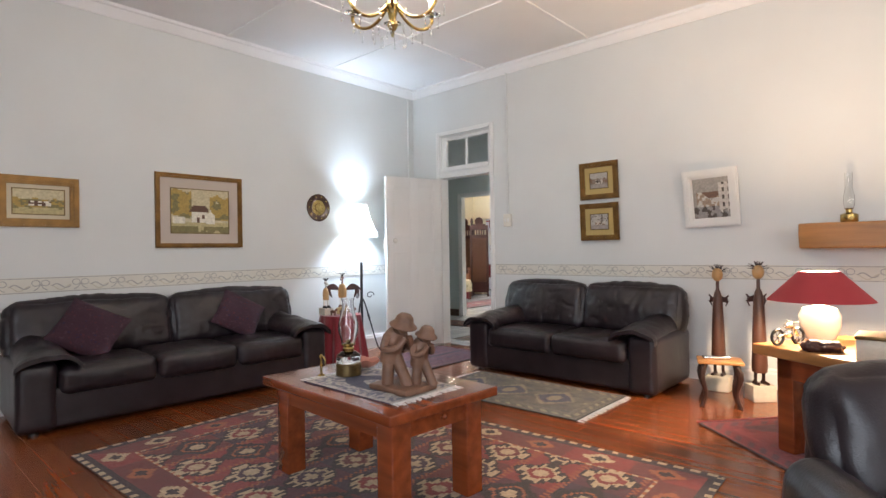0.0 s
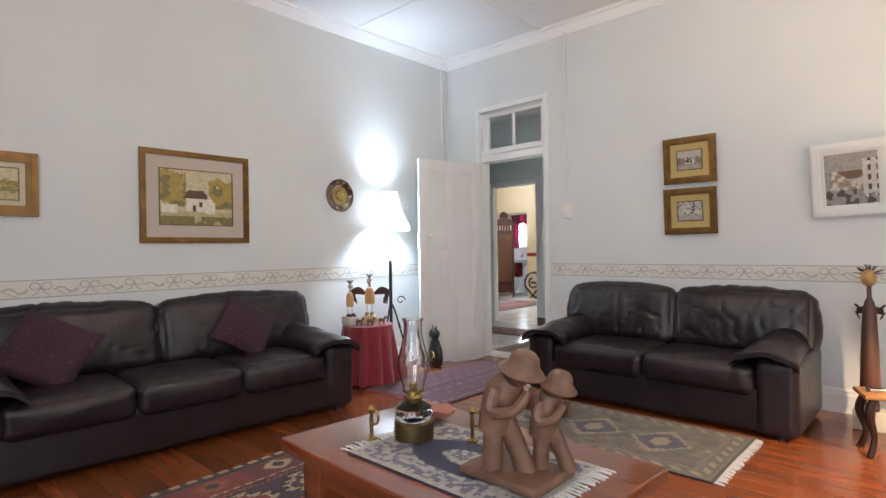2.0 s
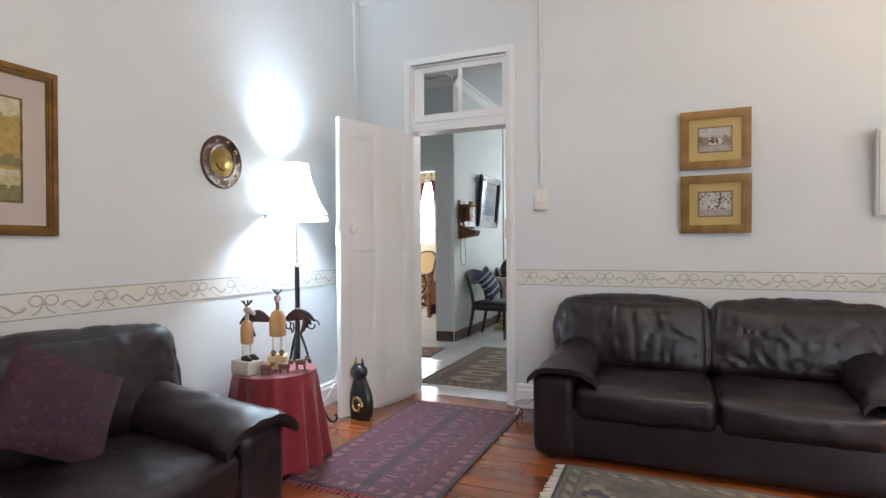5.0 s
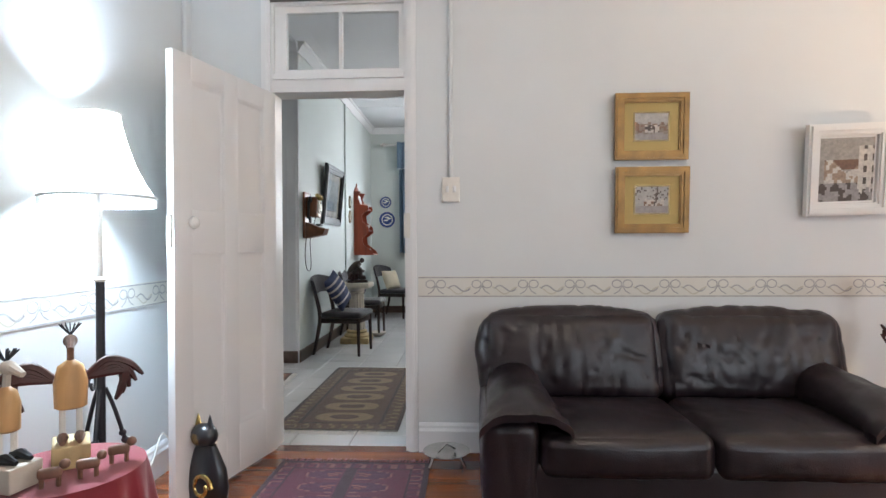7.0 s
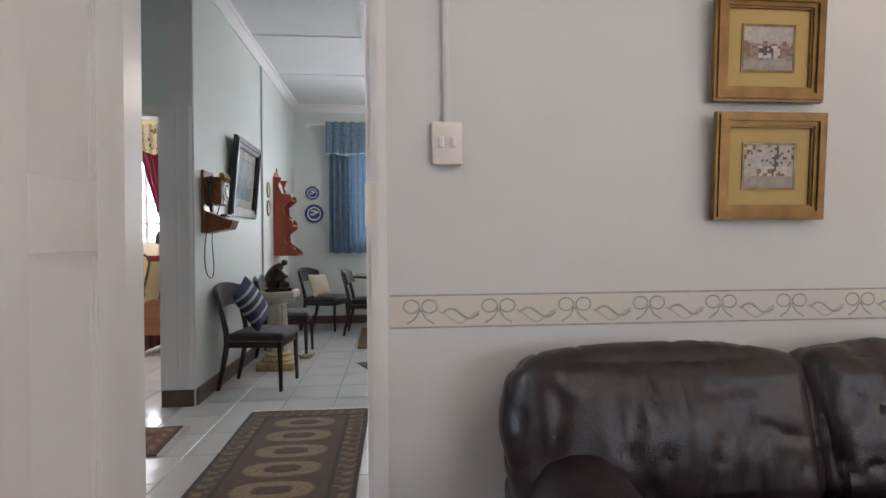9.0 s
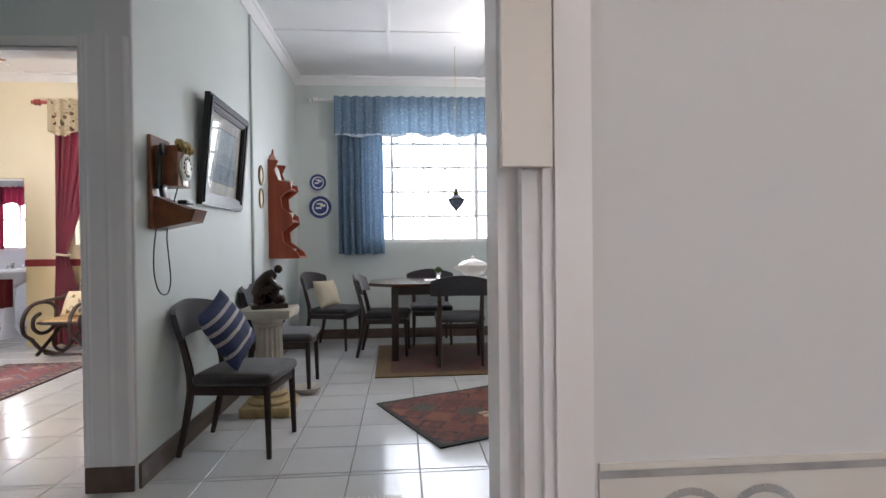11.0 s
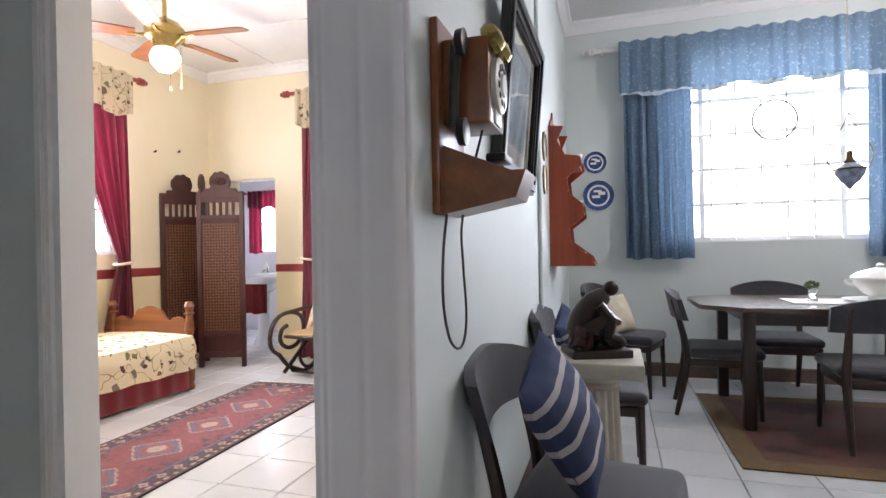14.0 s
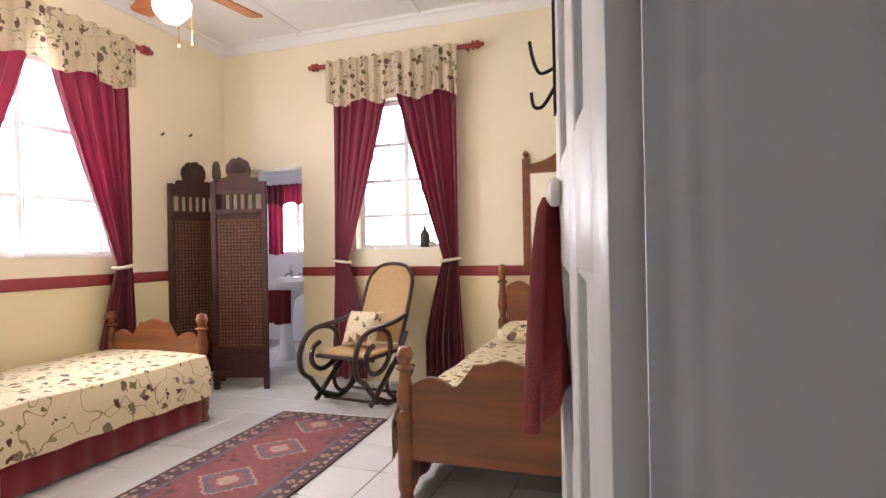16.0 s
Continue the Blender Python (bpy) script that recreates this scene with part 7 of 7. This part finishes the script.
def screen_panel(m, w=0.47):
    h = 1.74
    f = Shape()
    f.m = m
    for x in (0.0, w - 0.045):
        f.pad(x, x + 0.045, -0.018, 0.018, 0, h + 0.06, 0.004)
    for z0, z1 in ((0.10, 0.16), (0.32, 0.37), (h - 0.22, h - 0.18), (h - 0.05, h)):
        f.pad(0.045, w - 0.045, -0.016, 0.016, z0, z1, 0.004)
    f.part("frame", CARVED, t)
    p = Shape()
    p.m = m
    p.box(0.045, w - 0.045, -0.006, 0.006, 0.16, 0.32)
    p.part("base_panel", CARVED, t)
    g = Shape()
    g.m = m
    p = Shape()
    p.m = m
    p.box(0.045, w - 0.045, 0.001, 0.006, 0.37, h - 0.22)
    p.part("backing", CARVED, t)
    for k in range(int((w - 0.10) / 0.0285) + 1):
        for q in range(40):
            x, z = 0.065 + k * 0.0285, 0.385 + q * 0.030
            if z < h - 0.25:
                g.prism([(x - 0.012, z), (x, z - 0.013), (x + 0.012, z), (x, z + 0.013)], "xz", -0.010, 0.001)
    g.part("fretwork", mat("brown_fretwork", (0.17, 0.07, 0.028), 0.45, var=0.5, scale=60), t, "carved diamond fretwork")["kind"] = "stuff"
    for k in range(1, 6):
        q = Shape()
        q.m = m
        x = 0.045 + (w - 0.09) * k / 6
        q.pad(x - 0.014, x + 0.014, -0.01, 0.01, h - 0.18, h - 0.05, 0.003)
        q.part("spindle", CARVED, t)
    c = Shape()
    c.m = m
    c.prism([(0, h)] + [(w, h)] + [(w, h + 0.05), (w - 0.06, h + 0.055), (w - 0.075, h + 0.09), (w - 0.13, h + 0.095)] + [(w / 2 + 0.105 * math.cos(a), h + 0.16 + 0.105 * math.sin(a) + 0.006 * math.cos(a * 9)) for a in [-0.5 + k * (math.pi + 1) / 28 for k in range(29)]] + [(0.13, h + 0.095), (0.075, h + 0.09), (0.06, h + 0.055), (0, h + 0.05)], "xz", -0.014, 0.014)
    for k in range(7):
        a = 0.15 + k * (math.pi - 0.3) / 6
        c.tube([(w / 2, -0.016, h + 0.13), (w / 2 + 0.07 * math.cos(a), -0.016, h + 0.14 + 0.07 * math.sin(a))], [0.006, 0.011], 6)
    c.part("crest", CARVED, t, "shell-carved crest", smooth=False)


for (xa, ya), (xb, yb) in (((-8.83, 10.79), (-8.38, 10.945)), ((-9.0, 11.11), (-8.845, 10.82)), ((-9.21, 10.69), (-9.01, 11.08))):
    screen_panel(Matrix.Translation((xa + 8.70, ya - 10.98, 0)) @ pose(0, 0, 0, 0, 0, math.degrees(math.atan2(yb - ya, xb - xa))), math.hypot(xb - xa, yb - ya))

# ceiling fan
t = thing("ceiling_fan", -7.88, 9.44, 2.57, 0, "brass ceiling fan with wooden blades and a lit globe", "ceiling fan")
Shape().lathe([(0.0, -0.06), (0.05, -0.05), (0.095, 0.0), (0.105, 0.05), (0.085, 0.10), (0.06, 0.115)], 28).part("globe", GLOBE, t, "lit milk-glass globe")
Shape().lathe([(0.07, 0.11), (0.08, 0.14), (0.10, 0.16), (0.135, 0.19), (0.14, 0.25), (0.10, 0.30), (0.04, 0.33), (0.015, 0.35), (0.015, 0.58), (0.055, 0.61), (0.07, 0.67)], 28).part("motor", BRASS, t)
for k in range(5):
    b = Shape()
    b.m = pose(0, 0, 0.205, 0, 0, 72 * k + 8)
    b.m = b.m @ pose(0, 0, 0, 10, 0, 0)
    b.prism([(0.19, -0.05), (0.30, -0.062), (0.60, -0.07), (0.635, -0.05), (0.64, 0.05), (0.60, 0.07), (0.30, 0.062), (0.19, 0.05)], "xy", -0.004, 0.004)
    b.part("blade", BEDW, t, "polished wooden blade", smooth=False)
    b = Shape()
    b.m = pose(0, 0, 0.205, 0, 0, 72 * k + 8)
    b.tube([(0.11, 0, 0), (0.17, 0, -0.012), (0.24, 0, -0.008)], [0.014, 0.012, 0.008], 8).part("bracket", BRASS, t)
for x in (-0.05, 0.05):
    Shape().tube([(x, 0.1, 0.15), (x, 0.1, -0.14)], 0.002, 4).ball((x, 0.1, -0.15), 0.008, 0.008, 0.014, 8, 5).part("pull_chain", BRASS, t)
for y, z in ((10.66, 2.22), (10.98, 2.27)):
    t = thing("wall_hook", -9.24, y, z, 0, "small metal hook set into the cream wall", "hook", "wall hooks")
    Shape().tube([(0, 0, 0), (0.02, 0, 0), (0.03, 0, 0.015)], 0.009, 8).part("hook", IRON, t)

# bentwood rocking chair: faces -y
t = thing("rocking_chair", -7.41, 10.86, 0, -8, "dark bentwood rocking chair with cane back and seat", "rocking chair")
for sx in (-1, 1):
    x = sx * 0.25
    s = Shape()
    s.tube([(x, 0.55 * math.sin(a) - 0.02, 0.98 - 0.965 * math.cos(a)) for a in [-0.68 + k * 1.36 / 18 for k in range(19)]], 0.020, 8)
    s.tube([(x, -0.36 + 0.0, 0.22), (x, -0.46, 0.30), (x, -0.47, 0.44), (x, -0.38, 0.56), (x, -0.22, 0.60), (x, -0.06, 0.55), (x, -0.02, 0.42), (x, -0.10, 0.30), (x, -0.24, 0.27), (x, -0.34, 0.34), (x, -0.33, 0.44), (x, -0.25, 0.48)], 0.020, 8)
    s.tube([(x, -0.36, 0.22), (x, -0.25, 0.10), (x, -0.05, 0.02)], 0.020, 8)
    s.tube([(x, -0.30, 0.05), (x, -0.10, 0.20), (x, 0.10, 0.36), (x, 0.22, 0.52)], 0.020, 8)
    s.tube([(x, 0.05 + 0.13 * math.cos(a), 0.17 + 0.13 * math.sin(a)) for a in [k * math.pi / 9 for k in range(18)]], 0.017, 8, True)
    s.tube([(x, -0.22, 0.60), (x, 0.05, 0.62), (x, 0.24, 0.66)], 0.020, 8)
    s.part("bentwood_side", DARKW, t)
s = Shape()
s.m = Matrix.Translation((0, 0.16, 0.40)) @ pose(0, 0, 0, -24, 0, 0)
s.tube([(-0.22, 0, 0), (-0.225, 0, 0.4), (-0.21, 0, 0.60), (-0.13, 0, 0.70), (0, 0, 0.725), (0.13, 0, 0.70), (0.21, 0, 0.60), (0.225, 0, 0.4), (0.22, 0, 0)], 0.017, 8).part("back_frame", DARKW, t)
s = Shape()
s.m = Matrix.Translation((0, 0.16, 0.40)) @ pose(0, 0, 0, -24, 0, 0)
s.prism([(-0.215, 0.04), (0.215, 0.04), (0.22, 0.4), (0.205, 0.59), (0.125, 0.69), (0, 0.715), (-0.125, 0.69), (-0.205, 0.59), (-0.22, 0.4)], "xz", -0.004, 0.004).part("cane_back", CANE, t, "woven cane panel", smooth=False)
Shape().pad(-0.23, 0.23, -0.30, 0.18, 0.385, 0.42, 0.015, 2, arc=2).part("seat", CANE, t)
Shape().pad(-0.245, 0.245, -0.315, 0.20, 0.37, 0.40, 0.014, 2, arc=2).part("seat_rim", DARKW, t)
for yy in (-0.25, 0.16):
    Shape().tube([(-0.25, yy, 0.37), (0.25, yy, 0.37)], 0.014, 8).part("stretcher", DARKW, t)
    Shape().tube([(-0.25, yy * 0.8, 0.045), (0.25, yy * 0.8, 0.045)], 0.012, 8).part("stretcher", DARKW, t)
throw("floral_cushion", Matrix.Translation((-7.44, 10.88, 0.56)) @ pose(0, 0, 0, 0, 0, -4) @ pose(0, 0, 0, -30, 0, 0), 0.30, FLORAL, "cream floral cushion on the rocking chair", 8)

# on the far wall and the door
t = thing("framed_mirror", -5.92, 11.45, 0.99, 0, "tall wood-framed mirror with turned finials on the wall", "mirror")
s = Shape()
for x in (-0.28, 0.28):
    s.pad(x - 0.03, x + 0.03, -0.045, 0, 0, 0.92, 0.006).lathe([(0.022, 0.92), (0.012, 0.935), (0.028, 0.96), (0.012, 0.985), (0, 0.99)], 12, (x, -0.022, 0))
s.pad(-0.25, 0.25, -0.04, 0, 0, 0.07, 0.006).prism([(-0.25, 0.80), (0.25, 0.80), (0.25, 0.87), (0.12, 0.90), (0, 0.97), (-0.12, 0.90), (-0.25, 0.87)], "xz", -0.035, 0)
s.part("frame", BEDW, t)
Shape().box(-0.25, 0.25, -0.014, -0.006, 0.07, 0.80).part("glass", MIRROR, t)
t = thing("door_hooks", -5.542, 8.155, 1.46, 98, "bent metal coat hooks on the bedroom door", "coat hooks")
Shape().tube([(0, 0.02, 0.10), (0, 0.05, 0.09), (0, 0.065, 0.12), (0, 0.072, 0.16)], 0.004, 8).tube([(0, 0.02, 0.06), (0, 0.045, 0.02), (0, 0.065, 0.02), (0, 0.07, 0.05)], 0.004, 8).box(-0.015, 0.015, 0.016, 0.024, 0, 0.32).part("hook", IRON, t)
t = thing("red_towel", -5.505, 8.13, 0, 98, "red towel hung from the bedroom door knob", "towel")
s = Shape()
s.sheet(lambda u, v: ((0.018 + 0.06 * v ** 0.6) * math.cos(u * 2 * math.pi) * (1 + 0.2 * math.sin(u * 19 + 3 * v)) - 0.03 * v, 0.07 + (0.012 + 0.036 * v ** 0.5) * math.sin(u * 2 * math.pi) * (1 + 0.3 * math.sin(u * 25 + 2 * v)), 1.28 - 0.42 * v - 0.06 * v * math.sin(u * 6.28)), 60, 20)
s.part("cloth", TOWEL, t)
t = thing("window_ornament", -7.12, 11.49, 1.203, 0, "dark bottle and shell on the bedroom sill", "ornament")
Shape().lathe([(0.05, 0), (0.055, 0.01), (0.055, 0.15), (0.03, 0.19), (0.015, 0.21), (0.015, 0.25)], 16).part("bottle", IRON, t)
Shape().ball((0.07, 0, 0.035), 0.05, 0.03, 0.035).part("shell", STONE, t)
t.scale = (0.85, 0.85, 0.75)

# bathroom
t = thing("pedestal_basin", -9.02, 12.12, 0, -10, "white porcelain pedestal basin with chrome taps", "basin")
Shape().lathe([(0.13, 0), (0.12, 0.03), (0.075, 0.12), (0.07, 0.5), (0.10, 0.68)], 24).part("pedestal", SINK, t)
Shape().lathe([(0.10, 0.66), (0.20, 0.72), (0.27, 0.82), (0.28, 0.86), (0.265, 0.865), (0.22, 0.82), (0.10, 0.76), (0, 0.75)], 32, sx=1.0, sy=0.82).pad(-0.27, 0.27, 0.14, 0.27, 0.79, 0.90, 0.02, 2, arc=2).part("bowl", SINK, t)
for x in (-0.10, 0.10):
    Shape().lathe([(0.02, 0.90), (0.014, 0.93), (0.02, 0.95), (0.02, 0.975), (0, 0.98)], 12, (x, 0.19, 0)).tube([(x, 0.19, 0.93), (x, 0.11, 0.935), (x, 0.10, 0.915)], 0.009, 8).part("tap", SILVER, t, "chrome tap")
t = thing("hand_towel", -8.93, 11.86, 0.42, 0, "red hand towel hanging by the basin", "towel")
s = Shape()
drape(s, -0.16, 0.16, 0, 0.36, 3, 0.02, nu=30).part("cloth", TOWEL, t)
for x in (-9.12, -8.90, -8.83):
    t = thing("toiletry_bottle", x, 12.33, 0.90, 0, "white toiletry bottle on the basin ledge", "bottle", "toiletries")
    Shape().lathe([(0.025, 0), (0.028, 0.005), (0.028, 0.10), (0.012, 0.12), (0.012, 0.14), (0, 0.142)], 14).part("bottle", CHINA, t)

# ---- floors laid piece by piece ----
structure("subfloor", Shape().box(-9.5, 2.75, -2.75, 13.35, -0.2, -0.012), GROUT, "dark joint bed beneath boards and tiles")


def chamfered(w, l, c=0.0025, d=0.012):
    s = Shape()
    a, b = w / 2, l / 2
    v = [(x, y, -d) for x, y in ((-a, -b), (a, -b), (a, b), (-a, b))] + [(x, y, -c) for x, y in ((-a, -b), (a, -b), (a, b), (-a, b))] + [(x, y, 0) for x, y in ((-a + c, -b + c), (a - c, -b + c), (a - c, b - c), (-a + c, b - c))]
    f = [(8, 9, 10, 11)] + [(i, (i + 1) % 4, 4 + (i + 1) % 4, 4 + i) for i in range(4)] + [(4 + i, 4 + (i + 1) % 4, 8 + (i + 1) % 4, 8 + i) for i in range(4)]
    return s.add(v, f)


def pieces(name, part, x0, x1, y0, y1, xs, ys, material, label, gap):
    """A floor whose pieces lie between the joints xs and ys; equal pieces share a mesh."""
    base = structure(name, Shape().box(x0, x1, y0, y1, -0.011, -0.006), GROUT, label)
    pool = {}
    for a, b in zip(xs, xs[1:]):
        for c, e in zip(ys, ys[1:]):
            a2, b2, c2, e2 = max(a, x0), min(b, x1), max(c, y0), min(e, y1)
            if b2 - a2 < 0.02 or e2 - c2 < 0.02:
                continue
            put_piece(base, part, (a2 + b2) / 2, (c2 + e2) / 2, b2 - a2 - gap, e2 - c2 - gap, material, pool)
    return base


def put_piece(base, part, x, y, w, l, material, pool):
    key = (round(w, 3), round(l, 3))
    if key not in pool:
        pool[key] = chamfered(w, l, 0.0012 if part == "floorboard" else 0.0025).mesh(part, material, False)
    ob = new(part, pool[key])
    ob.parent = base
    ob.location = (x, y, 0)


TS = 0.36
tx = [-4.17 + TS * k for k in range(-18, 12)]
ty = [7.80 + TS * k for k in range(-9, 16)]
pieces("floor_hall", "tile", -7.2, -3.3, 5.1, 7.4, tx, ty, TILE, "glossy white ceramic floor tiles with grey joints", 0.006)
pieces("floor_dining", "tile", -5.25, -0.6, 7.4, 11.45, tx, ty, TILE, "glossy white ceramic floor tiles with grey joints", 0.006)
pieces("floor_bedroom", "tile", -9.24, -5.25, 7.4, 11.55, tx, ty, TILE, "glossy white ceramic floor tiles with grey joints", 0.006)
pieces("floor_bathroom", "tile", -10.45, -7.9, 11.55, 13.2, tx, ty, TILE, "glossy white bathroom floor tiles", 0.006)
pieces("floor_pantry", "tile", -3.3, -1.4, 5.17, 7.4, tx, ty, TILE, "white pantry floor tiles", 0.006)
boards = structure("floor_lounge", Shape().box(-5.06, 2.5, -2.5, 5.1, -0.011, -0.006), GROUT, "varnished orange-brown pine floorboards")
pool = {}
y = -2.5
row = 0
while y < 5.09:
    w = min(0.112, 5.1 - y)
    cuts = [-5.06, (-2.6, -3.4, -1.7, -2.1)[row % 4], (0.4, -0.3, 0.9, 0.1)[row % 4], 2.5]
    for a, b in zip(cuts, cuts[1:]):
        put_piece(boards, "floorboard", (a + b) / 2, y + w / 2, b - a - 0.0015, w - 0.0018, PLANK, pool)
    y += 0.112
    row += 1
